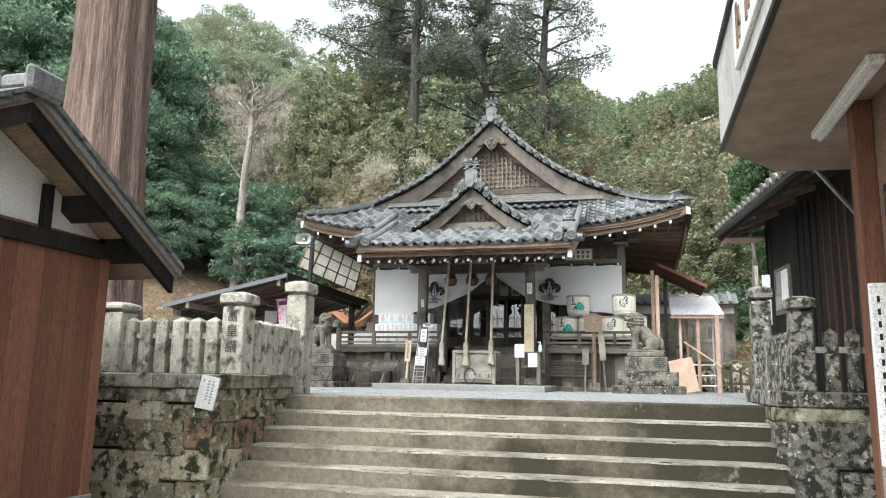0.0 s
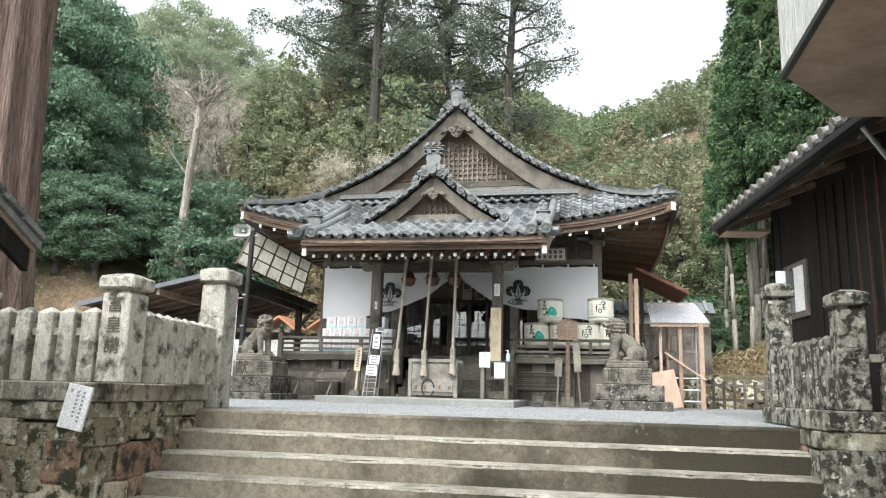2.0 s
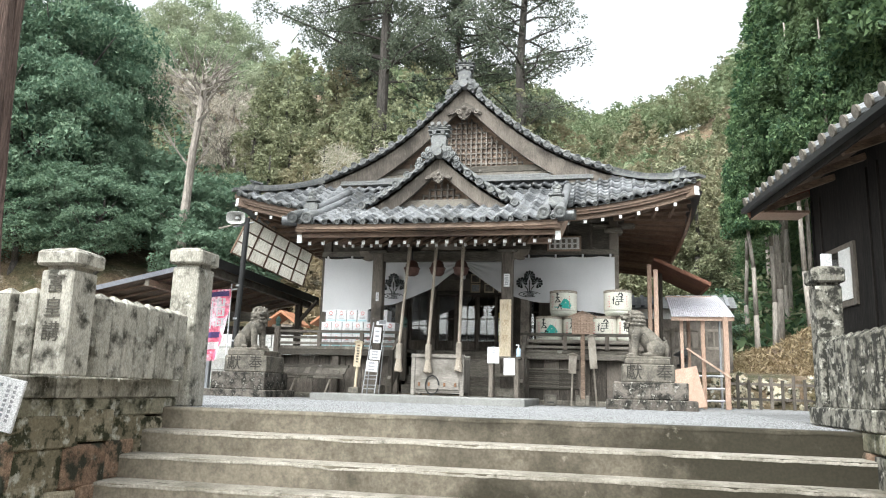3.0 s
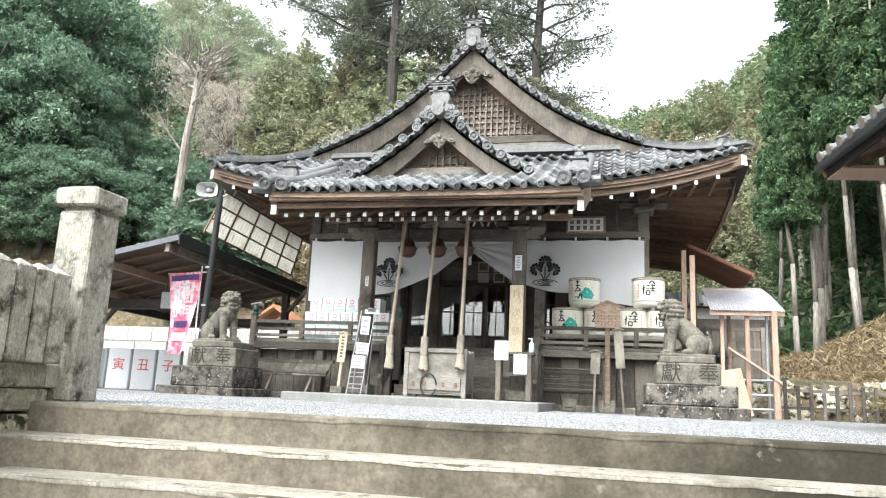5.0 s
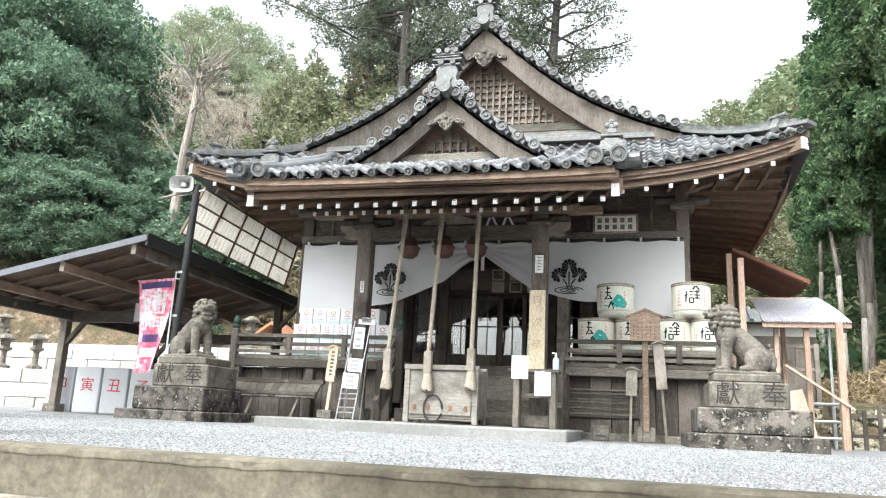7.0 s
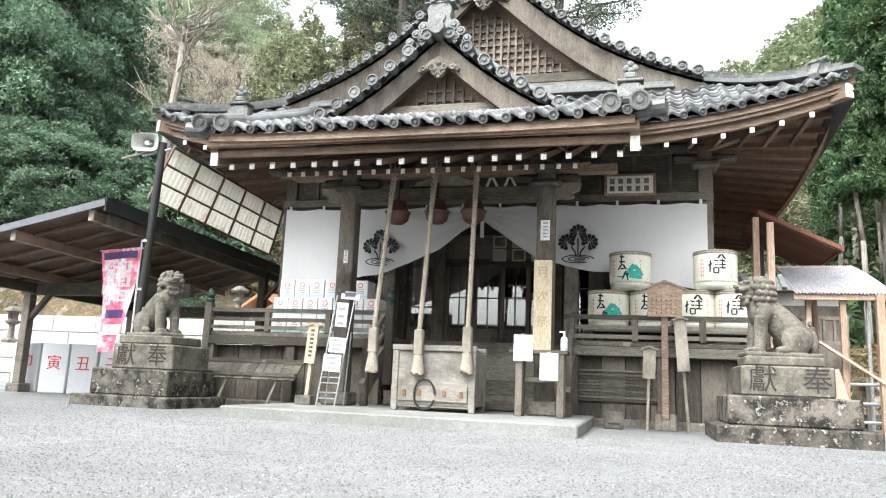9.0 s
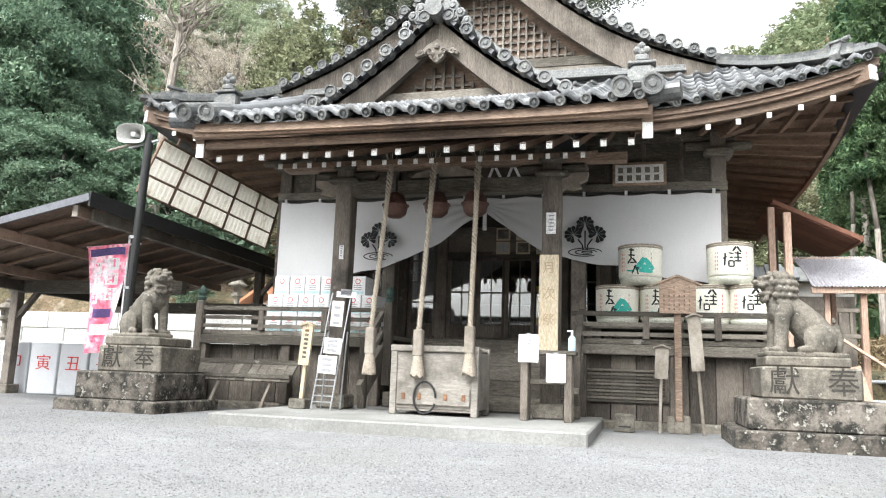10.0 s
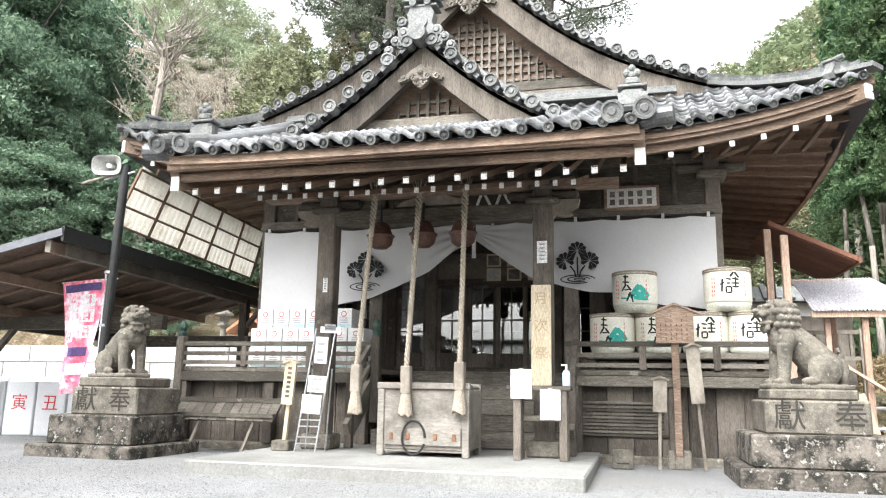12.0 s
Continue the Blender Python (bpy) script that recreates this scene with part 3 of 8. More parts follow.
bmesh.ops.solidify(bm, geom=list(bm.faces), thickness=0.05)
part("porch_roof", bm, TILEDARK, shrine, "tiled roof of the entrance porch", smooth=True)


# pantiles: one wavy tile mesh, laid row by row
def tile_mesh(w, ln):
    prof = [(0.0, 0.0), (0.12, 0.027), (0.26, 0.040), (0.40, 0.022), (0.58, -0.010), (0.80, -0.013), (1.0, 0.0)]
    vs, fs = [], []
    for y, dz in ((0.0, 0.038), (ln, 0.0)):
        vs += [(w * (u - 0.5), y, z + dz) for u, z in prof]
    vs += [(w * (u - 0.5), 0.012, z - 0.014) for u, z in prof]
    n = len(prof)
    for i in range(n - 1):
        fs.append((i, i + 1, n + i + 1, n + i))
        fs.append((2 * n + i, 2 * n + i + 1, i + 1, i))
    me = raw_mesh("tile", vs, fs)
    me.materials.append(TILE)
    me.shade_smooth()
    return me


TILE_ME = tile_mesh(0.21, 0.25)


def disc_mesh(r, ln, name="round_tile"):
    """A round tile end with a raised rim and boss, facing -y, and a short half barrel behind it."""
    bm = bmesh.new()
    n = 14
    prof = [(0.0, -0.008), (0.30, -0.008), (0.42, 0.004), (0.72, 0.004), (0.78, -0.012), (1.0, -0.012), (1.0, ln)]
    rings = []
    for k, y in prof:
        rings.append([bm.verts.new((r * max(k, 0.02) * math.cos(2 * math.pi * i / n), y, r * max(k, 0.02) * math.sin(2 * math.pi * i / n))) for i in range(n)])
    for a, b in zip(rings, rings[1:]):
        for i in range(n):
            bm.faces.new((a[i], a[(i + 1) % n], b[(i + 1) % n], b[i]))
    bm.faces.new(rings[0])
    bm.faces.new(rings[-1][::-1])
    me = bpy.data.meshes.new(name)
    bmesh.ops.recalc_face_normals(bm, faces=bm.faces)
    bm.to_mesh(me)
    bm.free()
    me.materials.append(TILEDARK)
    return me


DISC = disc_mesh(0.068, 0.24)
DISC_S = disc_mesh(0.045, 0.12)
DISC_L = disc_mesh(0.088, 0.35)


def surface_pose(f, dx, r, dr):
    p = f(dx, r)
    up = (f(dx, r + dr) - f(dx, r - dr)).normalized()
    side = (f(dx + 0.02, r) - f(dx - 0.02, r)).normalized()
    nor = side.cross(up).normalized()
    side = up.cross(nor)
    return Matrix((side, up, nor)).transposed().to_4x4(), p


joined = []


def lay(f, half_at, step_r, rows, w, skip=None):
    count = 0
    half0 = half_at(0)
    n = int(2 * half0 / w)
    for j in range(rows):
        r = j * step_r
        for i in range(n):
            dx = (i + 0.5 - n / 2) * w
            if abs(dx) + w * 0.3 > half_at(r) or (skip and skip(dx, r)):
                continue
            m, p = surface_pose(f, dx, r, 0.02)
            joined.append((Matrix.Translation(p) @ m, r))


def under_porch(dx, r):
    p = front_roof(dx, r)
    return abs(dx) < 2.08 and porch_roof(dx, min(1.0, (p.y - 13.42) / 3.0)).z > p.z


def under_gable(dx, r):
    p = porch_roof(dx, r)
    return p.y > 14.75 and 5.3 - abs(dx) * 0.85 > p.z + 0.1


lay(front_roof, lambda r: HALF + (GHALF - HALF) * r, 0.115, 9, 0.21, under_porch)
lay(porch_roof, lambda r: 2.08, 0.066, 14, 0.21, lambda dx, r: under_gable(dx, r))
TILE_SPOTS = joined
for f, half, n in ((front_roof, HALF - 0.12, 41), (porch_roof, 2.0, 19)):
    for i in range(n + 1):
        dx = -half + 2 * half * i / n
        if f is front_roof and abs(dx) < 2.2:
            continue
        m, p = surface_pose(f, dx, 0.0, 0.02)
        piece("round_tile", DISC_S, Matrix.Translation(p + Vector((0, -0.012, 0.0))) @ m, shrine)

# boards that carry the eave tiles
for f, half in ((front_roof, HALF - 0.02), (porch_roof, 2.06)):
    bm = bmesh.new()
    sweep(bm, [f(-half + 2 * half * i / 30, 0.0) for i in range(31)], 0.05, 0.075, off=(0, 0.07, -0.065))
    part("tile_board", bm, BROWN, shrine)

# hip ridges, and the flat lead roll at the porch's sides
for s in (-1, 1):
    for k, (wd, hh) in enumerate(((0.21, 0.07), (0.175, 0.125), (0.13, 0.175))):
        bm = bmesh.new()

        def hip(t):
            dx = GHALF + (HALF + 0.02 - 0.1 * k - GHALF) * t
            ze = eave_z(HALF)
            z = ZG + (ze - ZG) * (t + 0.16 * math.sin(math.pi * t)) + 0.02 * t ** 4
            return Vector((CX + s * dx, YG + (YE - 0.02 + 0.08 * k - YG) * t, z))
        sweep(bm, [hip(i / 10) for i in range(11)], wd, 0.048, off=(0, 0, hh - 0.04))
        part("hip_ridge", bm, TILEDARK, shrine)
    e = hip(1.0)
    bm = bmesh.new()
    ang = -s * 47
    om = Matrix.Translation((e.x - s * 0.12, e.y + 0.12, e.z)) @ pose(0, 0, 0, 0, 0, -ang)
    prism(bm, [(-0.13, 0.0), (0.13, 0.0), (0.15, 0.06), (0.10, 0.14), (0.09, 0.20), (-0.09, 0.20), (-0.10, 0.14), (-0.15, 0.06)], -0.05, 0.05)
    box(bm, -0.11, 0.11, -0.06, 0.08, 0.20, 0.23, 0.006)
    tube(bm, (0, -0.10, 0.26), (0, 0.16, 0.235), 0.028, n=8)
    bm.transform(om)
    part("ridge_ornament", bm, TILEDARK, shrine, "dark onigawara tile at the hip's end")
    # porch side rolls
    for off, rr in ((2.10, 0.075), (1.86, 0.07)):
        bm = bmesh.new()
        pts = [porch_roof(s * off, t / 6 * (0.85 if off > 2 else 0.62)) + Vector((0, -0.05, 0.05)) for t in range(7)]
        sweep(bm, pts, rr * 2, rr * 2, n=10)
        part("roll_tile", bm, TILE, shrine, smooth=True)
        piece("round_tile", DISC_L, Matrix.Translation(pts[0] + Vector((0, -0.03, 0.0))) @ pose(0, 0, 0, 20, 0, 0), shrine)
    q = porch_roof(s * 2.02, 0.17) + Vector((0, 0, 0.05))
    bm = bmesh.new()
    box(bm, q.x - 0.10, q.x + 0.10, q.y - 0.06, q.y + 0.10, q.z, q.z + 0.2, 0.03)
    box(bm, q.x - 0.12, q.x + 0.12, q.y - 0.07, q.y + 0.1, q.z + 0.2, q.z + 0.225, 0.006)
    box(bm, q.x - 0.06, q.x + 0.06, q.y - 0.05, q.y + 0.04, q.z + 0.225, q.z + 0.30, 0.02)
    bar(bm, (q.x - 0.12, q.y - 0.04, q.z + 0.10), (q.x + 0.12, q.y - 0.04, q.z + 0.10), 0.05, 0.1)
    for dx_, dz_ in ((-0.04, 0.34), (0.04, 0.34), (0, 0.38), (0, 0.32)):
        bmesh.ops.create_uvsphere(bm, u_segments=8, v_segments=6, radius=0.036, matrix=pose(q.x + dx_, q.y - 0.01, q.z + dz_))
    part("ridge_ornament", bm, TILEDARK, shrine, "dark onigawara tile on the porch roof")
    # corner tile turned outwards
    q = porch_roof(s * 2.12, 0.0)
    bm = bmesh.new()
    tube(bm, (q.x - s * 0.1, q.y + 0.12, q.z + 0.02), (q.x + s * 0.20, q.y + 0.06, q.z + 0.03), 0.075, 0.08, 12)
    part("corner_tile", bm, TILE, shrine)


# gables: wall with lattice, barge boards, verge tiles with round ends
def gable(yf, apex, foot, half, sag, depth, lat, board, back, k_pendant):
    pts = [verge(t / 14, apex, foot, half, sag) for t in range(15)]
    # back wall behind the lattice
    outline = [(CX - half + 0.15, foot), (CX + half - 0.15, foot)] + [(CX + dx, z - 0.1) for dx, z in reversed(pts[:14])] + [(CX - dx, z - 0.1) for dx, z in pts[1:14]]
    part("gable_wall", prismed(outline, yf + depth + 0.05, yf + depth + 0.12), BROWN, shrine, "brown boarded gable wall")
    for s in (-1, 1):
        bm = bmesh.new()
        for (d0, z0), (d1, z1) in zip(pts, pts[1:]):
            h0 = board * (1 + 0.25 * (d0 / half) ** 2)
            h1 = board * (1 + 0.25 * (d1 / half) ** 2)
            vs = [bm.verts.new((CX + s * d, y, z)) for y in (yf + 0.05, yf + 0.14) for d, z in ((d0, z0 - 0.04), (d1, z1 - 0.04), (d1, z1 - 0.04 - h1), (d0, z0 - 0.04 - h0))]
            for q in ((0, 1, 2, 3), (7, 6, 5, 4), (0, 4, 5, 1), (3, 2, 6, 7)):
                bm.faces.new([vs[i] for i in q])
        bmesh.ops.remove_doubles(bm, verts=bm.verts, dist=0.0005)
        part("barge_board", bm, WOODV, shrine, "weathered curved barge board")
        bm = bmesh.new()
        sweep(bm, [(CX + s * d, yf + 0.20, z - 0.075) for d, z in pts], 0.30, 0.04)
        part("verge_soffit", bm, WOODV, shrine)
        # roof slope behind
        bm = bmesh.new()
        sheet(bm, lambda u, v: (CX + s * half * u, yf + v * back, verge(u, apex, foot, half, sag)[1] + 0.01), 14, 2)
        bmesh.ops.solidify(bm, geom=list(bm.faces), thickness=0.05)
        part("gable_slope", bm, TILE, shrine, smooth=True)
        # verge roll and round ends
        bm = bmesh.new()
        sweep(bm, [(CX + s * d, yf + 0.19, z + 0.075) for d, z in pts], 0.12, 0.12, n=8)
        part("verge_roll", bm, TILEDARK, shrine)
        length = sum(math.hypot(d1 - d0, z1 - z0) for (d0, z0), (d1, z1) in zip(pts, pts[1:]))
        n = round(length / 0.232)
        for i in range(1, n + 1):
            t = (i - 0.35) / n
            dx, z = verge(t, apex, foot, half, sag)
            piece("round_tile", DISC, pose(CX + s * dx, yf - 0.075, z + 0.015), shrine)
            da, za_ = verge(t - 0.36 / n, apex, foot, half, sag)
            db, zb_ = verge(min(1, t + 0.36 / n), apex, foot, half, sag)
            part("verge_pan", barred((CX + s * da, yf + 0.06, za_ - 0.01), (CX + s * db, yf + 0.06, zb_ - 0.025), 0.22, 0.045), TILE, shrine)
    # lattice in the gable field
    lx, lz0, lz1 = lat
    inner = lambda dx: min(verge(min(1, abs(dx) / half), apex, foot, half, sag)[1] - board * 1.18 - 0.04, lz1)
    step = 0.105
    k = -int(lx / step)
    while k * step <= lx:
        dx = k * step
        zt = inner(dx)
        if zt > lz0 + 0.03:
            part("lattice_slat", boxed(CX + dx - 0.015, CX + dx + 0.015, yf + depth - 0.01, yf + depth + 0.03, lz0, zt, 0), GREYWOOD, shrine)
        k += 1
    z = lz0 + 0.11
    while z < apex - board - 0.2:
        d = 0.0
        while d < lx and inner(d) > z + 0.02:
            d += 0.03
        if d > 0.15:
            part("lattice_slat", boxed(CX - d, CX + d, yf + depth + 0.01, yf + depth + 0.035, z - 0.014, z + 0.014, 0), GREYWOOD, shrine)
        z += 0.11
    wood("gable_sill", CX - half * 0.70, CX + half * 0.70, yf + 0.15, yf + depth + 0.06, lz0 - 0.13, lz0)
    wood("gable_sill", CX - half * 0.76, CX + half * 0.76, yf + 0.15, yf + depth + 0.08, lz0 - 0.2, lz0 - 0.135, WOOD)
    # pendant with a carved whorl at the apex
    za = apex - board - 0.08
    outline = [(0, 0.12), (0.10, 0.06), (0.18, 0.02), (0.30, -0.10), (0.42, -0.15), (0.40, -0.20), (0.28, -0.17), (0.17, -0.13), (0.14, -0.22), (0.07, -0.30), (0, -0.33)]
    k = k_pendant
    full = [(CX + u * k, za + v * k) for u, v in outline] + [(CX - u * k, za + v * k) for u, v in reversed(outline[1:-1])]
    part("pendant", prismed(full, yf + 0.0, yf + 0.05), WOOD, shrine, "carved grey wooden gable pendant")
    for s in (-1, 1):
        for cx_, cz_, rr in ((0.13, -0.13, 0.075), (0.30, -0.14, 0.06), (0.07, -0.24, 0.06)):
            bm = bmesh.new()
            sweep(bm, [(CX + s * (cx_ + rr * (1 - 0.055 * i) * math.cos(i * 0.62)) * k, yf - 0.008, za + (cz_ + rr * (1 - 0.055 * i) * math.sin(i * 0.62)) * k) for i in range(14)], 0.026 * k, 0.026 * k, up=(0, 1, 0))
            part("whorl", bm, GREYWOOD, shrine)
    bm = bmesh.new()
    for s in (-1, 0, 1):
        bmesh.ops.create_uvsphere(bm, u_segments=10, v_segments=6, radius=0.055 * k, matrix=pose(CX + s * 0.075 * k, yf - 0.005, za - (0.17 if s else 0.03) * k))
    part("pendant_boss", bm, GREYWOOD, shrine)
    # ridge with an end ornament
    bm = bmesh.new()
    for i, (wd, z0) in enumerate(((0.26, 0.0), (0.22, 0.07), (0.17, 0.14))):
        box(bm, CX - wd / 2, CX + wd / 2, yf + 0.05, yf + back + 0.3, apex + z0, apex + z0 + 0.062, 0.01)
    part("ridge", bm, TILEDARK, shrine)
    bm = bmesh.new()
    prism(bm, [(CX + u, apex + v) for u, v in ((-0.12, -0.10), (0.12, -0.10), (0.15, 0.0), (0.12, 0.10), (0.14, 0.20), (0.10, 0.27), (-0.10, 0.27), (-0.14, 0.20), (-0.12, 0.10), (-0.15, 0.0))], yf - 0.05, yf + 0.09)
    tube(bm, (CX, yf - 0.075, apex + 0.10), (CX, yf - 0.04, apex + 0.10), 0.075, n=14)
    onigawara = part("ridge_ornament", bm, TILEDARK, shrine, "dark onigawara tile at the gable's peak")
    for s in (-1, 1):
        for ox, oz, rr in ((0.17, 0.0, 0.065), (0.25, -0.08, 0.055), (0.19, -0.13, 0.05), (0.32, -0.17, 0.05)):
            bm = bmesh.new()
            lathe(bm, [(rr * 0.4, 0.0), (rr * 0.45, 0.02), (rr * 0.6, 0.012), (rr * 0.92, 0.016), (rr, 0.03), (rr, 0.11)], 0, 0, 12)
            bm.transform(pose(CX + s * ox, yf - 0.075, apex + oz, -90))
            part("scroll", bm, TILEDARK, onigawara)
    for dx_, dz_, rr in ((0.0, -0.05, 0.085), (-0.075, 0.305, 0.036), (0.075, 0.305, 0.036), (-0.11, 0.46, 0.034), (0.0, 0.46, 0.034), (0.11, 0.46, 0.034)):
        part("cap_roll", tubed((CX + dx_, yf - (0.16 if rr > 0.05 else 0.085), apex + dz_), (CX + dx_, yf + 0.12, apex + dz_), rr), TILEDARK, onigawara)
    for z_, w_ in ((0.265, 0.17), (0.335, 0.19), (0.372, 0.16), (0.408, 0.20)):
        part("cap_tile", boxed(CX - w_, CX + w_, yf - 0.06, yf + 0.14, apex + z_, apex + z_ + 0.026), TILEDARK, onigawara)



gable(16.62, 7.50, 5.56, 2.90, 0.15, 0.32, (2.0, 5.78, 6.85), 0.42, 7.6, 0.85)
gable(14.45, 5.36, 4.36, 1.38, 0.08, 0.30, (0.68, 4.54, 4.92), 0.31, 2.6, 0.55)
# flat band of tiles at the foot of the main gable
bm = bmesh.new()
for i in range(3):
    box(bm, CX - 2.55, CX + 2.55, 16.62 + 0.04 * i, 17.0, 5.42 + 0.055 * i, 5.465 + 0.055 * i, 0.006)
part("gable_foot_tiles", bm, TILEDARK, shrine)
bm = bmesh.new()
box(bm, CX - 1.25, CX + 1.25, 14.40, 14.75, 4.27, 4.33, 0.008)
part("gable_foot_tiles", bm, TILE, shrine)

# eaves: fascia, boards and rafters with white ends
wood("fascia", CX - 2.1, CX + 2.1, 13.50, 13.57, 3.775, 3.865, BROWN, label="brown eave board of the porch")
wood("fascia", CX - 2.1, CX + 2.1, 13.60, 13.66, 3.70, 3.772, BROWN)


def rafter(x, y0, y1, z0, z1, w=0.046, h=0.056):
    bm = bmesh.new()
    bar(bm, (x, y0, z0), (x, y1, z1), w, h)
    part("rafter", bm, RAFTER, shrine)
    bm = bmesh.new()
    box(bm, x - w / 2 - 0.002, x + w / 2 + 0.002, y0 - 0.006, y0 + 0.012, z0 - h / 2 - 0.002, z0 + h / 2 + 0.002)
    part("rafter_end", bm, WHITE, shrine, "white painted rafter end")


for i in range(18):
    x = CX - 1.93 + 3.86 * i / 17
    rafter(x, 13.72, 16.6, 3.63, 4.70)
for i in range(20):
    rafter(CX - 1.5 + 3.0 * i / 19, 14.15, 16.2, 3.66, 4.3, 0.036, 0.044)
for s in (-1, 1):
    bm = bmesh.new()
    bar(bm, (CX + s * 2.06, 13.6, 3.70), (CX + s * 2.06, 16.3, 4.62), 0.09, 0.17)
    part("barge_board", bm, BROWN, shrine)
    part("rafter_end", boxed(CX + s * 2.06 - 0.04, CX + s * 2.06 + 0.04, 13.585, 13.60, 3.61, 3.76, 0), WHITE, shrine, "white painted board end")
bm = bmesh.new()
sheet(bm, lambda u, v: porch_roof((u * 2 - 1) * 2.05, v * 0.95) - Vector((0, -0.06, 0.16)), 2, 4)
bmesh.ops.solidify(bm, geom=list(bm.faces), thickness=0.02)
part("soffit", bm, BROWN, shrine, "brown boarded soffit of the porch")
# main eave soffit: boards sloping up to the walls, front and sides
bm = bmesh.new()
for i in range(40):
    a, b = (i / 40) * 2 - 1, ((i + 1) / 40) * 2 - 1
    for x0, x1 in ((a * (HALF - 0.05), b * (HALF - 0.05)),):
        vs = [bm.verts.new((CX + x0, YE + 0.16, eave_z(x0) - 0.10)), bm.verts.new((CX + x1, YE + 0.16, eave_z(x1) - 0.10)),
              bm.verts.new((CX + x1 * 0.68, 17.0, 4.78)), bm.verts.new((CX + x0 * 0.68, 17.0, 4.78))]
        bm.faces.new(vs)
part("soffit", bm, RAFTER, shrine, "brown boarded eave soffit")
for s in (-1, 1):
    bm = bmesh.new()
    sheet(bm, lambda u, v: (CX + s * (2.9 + (HALF - 0.06 - 2.9) * u), 17.0 + (YE + 0.16 - 17.0) * u * (1 - v) + 7.0 * v, 4.78 + (main_side(0.985, YE + 0.2 + 7 * v)[1] - 0.12 - 4.78) * u), 6, 12)
    part("soffit", bm, RAFTER, shrine, "brown boarded eave soffit")
    for i in range(20):
        y = 16.3 + i * 0.38
        rz = main_side(0.985, y)[1] - 0.16
        u0 = 0.0 if y > 17 else 0.5 * (17 - y)
        bm = bmesh.new()
        bar(bm, (CX + s * (2.9 + 1.42 * u0), y, 4.74 + (rz - 4.74) * u0), (CX + s * (HALF - 0.1), y, rz), 0.055, 0.06)
        part("rafter", bm, RAFTER, shrine)
    # side eave board and curved front eave board
    bm = bmesh.new()
    sweep(bm, [(CX + s * (HALF - 0.03), YE + 0.05 + i * 0.7, main_side(0.99, YE + 0.05 + i * 0.7)[1] - 0.10) for i in range(13)], 0.06, 0.10)
    part("fascia", bm, BROWN, shrine)
    for oy, oz, hh in ((0.10, -0.10, 0.09), (0.17, -0.19, 0.08)):
        bm = bmesh.new()
        sweep(bm, [front_roof(s * (1.9 + 2.42 * i / 12), 0) for i in range(13)], 0.06, hh, off=(0, oy, oz))
        part("fascia", bm, BROWN, shrine, "brown curved eave board")
    for i in range(7):
        d = s * (2.1 + 0.31 * i)
        e = front_roof(d, 0)
        rafter(e.x, e.y + 0.16, 17.0, e.z - 0.27, 4.72)
    e = front_roof(s * (HALF - 0.05), 0)
    bm = bmesh.new()
    bar(bm, e + Vector((-s * 0.02, 0.05, -0.18)), (CX + s * 2.9, 17.0, 4.70), 0.10, 0.15)
    part("hip_rafter", bm, BROWN, shrine)
    bm = bmesh.new()
    bar(bm, e + Vector((-s * 0.01, 0.038, -0.18)), e + Vector((-s * 0.025, 0.055, -0.181)), 0.104, 0.154)
    part("rafter_end", bm, WHITE, shrine, "white painted hip rafter end")

# frame: pillars, beams, walls
PL, PR, PY = -3.53, -1.24, 15.12
for x in (PL, PR):
    wood("pillar", x - 0.095, x + 0.095, PY - 0.095, PY + 0.095, 1.40, 3.98, WOODV, bevel=0.015)
    bm = bmesh.new()
    r = box(bm, x - 0.16, x + 0.16, PY - 0.16, PY + 0.16, 1.26, 1.41, 0.02)
    part("pillar_base", bm, PALESTONE, shrine, "pale stone pillar base")
    bm = bmesh.new()
    box(bm, x - 0.17, x + 0.17, PY - 0.17, PY + 0.17, 3.70, 3.76, 0.02)
    box(bm, x - 0.36, x + 0.36, PY - 0.06, PY + 0.06, 3.76, 3.85, 0.03)
    box(bm, x - 0.13, x + 0.13, PY - 0.13, PY + 0.13, 3.85, 3.93, 0.02)
    part("bracket", bm, WOOD, shrine)
    for s in (-1, 1):
        if (x == PL) == (s < 0):
            o = [(0, 0.10), (0.36, 0.10), (0.34, 0.02), (0.24, -0.02), (0.27, -0.07), (0.16, -0.09), (0.06, -0.07), (0, -0.12)]
            part("carved_nosing", prismed([(x + s * (0.08 + u * 0.8), 3.66 + v * 0.9) for u, v in o], PY - 0.05, PY + 0.05), PALEWOOD, shrine, "carved wooden beam nosing")
    bm = bmesh.new()
    bar(bm, (x, PY, 3.66), (x, 17.0, 4.15), 0.12, 0.18)
    part("tie_beam", bm, WOOD, shrine)
wood("porch_beam", PL - 0.1, PR + 0.1, PY - 0.08, PY + 0.08, 3.56, 3.72, WOOD, label="weathered carved porch beam")
wood("porch_beam", PL - 0.75, PR + 0.75, PY - 0.07, PY + 0.07, 3.86, 3.95, BROWN)
bm = bmesh.new()
o = [(-0.5, -0.08), (0.5, -0.08), (0.42, 0.0), (0.25, 0.06), (0.12, 0.14), (-0.12, 0.14), (-0.25, 0.06), (-0.42, 0.0)]
prism(bm, [((PL + PR) / 2 + u * 0.8, 3.80 + v * 0.6) for u, v in o], PY - 0.04, PY + 0.04)
part("frog_leg_strut", bm, PALEWOOD, shrine)
WX0, WX1, WY = -5.22, 0.56, 17.0
for x in (WX0, -3.62, -1.12, WX1):
    wood("pillar", x - 0.09, x + 0.09, WY - 0.09, WY + 0.09, 1.3, 4.72, WOODV, bevel=0.012)
wood("head_beam", WX0 - 0.1, WX1 + 0.1, WY - 0.11, WY + 0.07, 3.97, 4.09, WOOD)
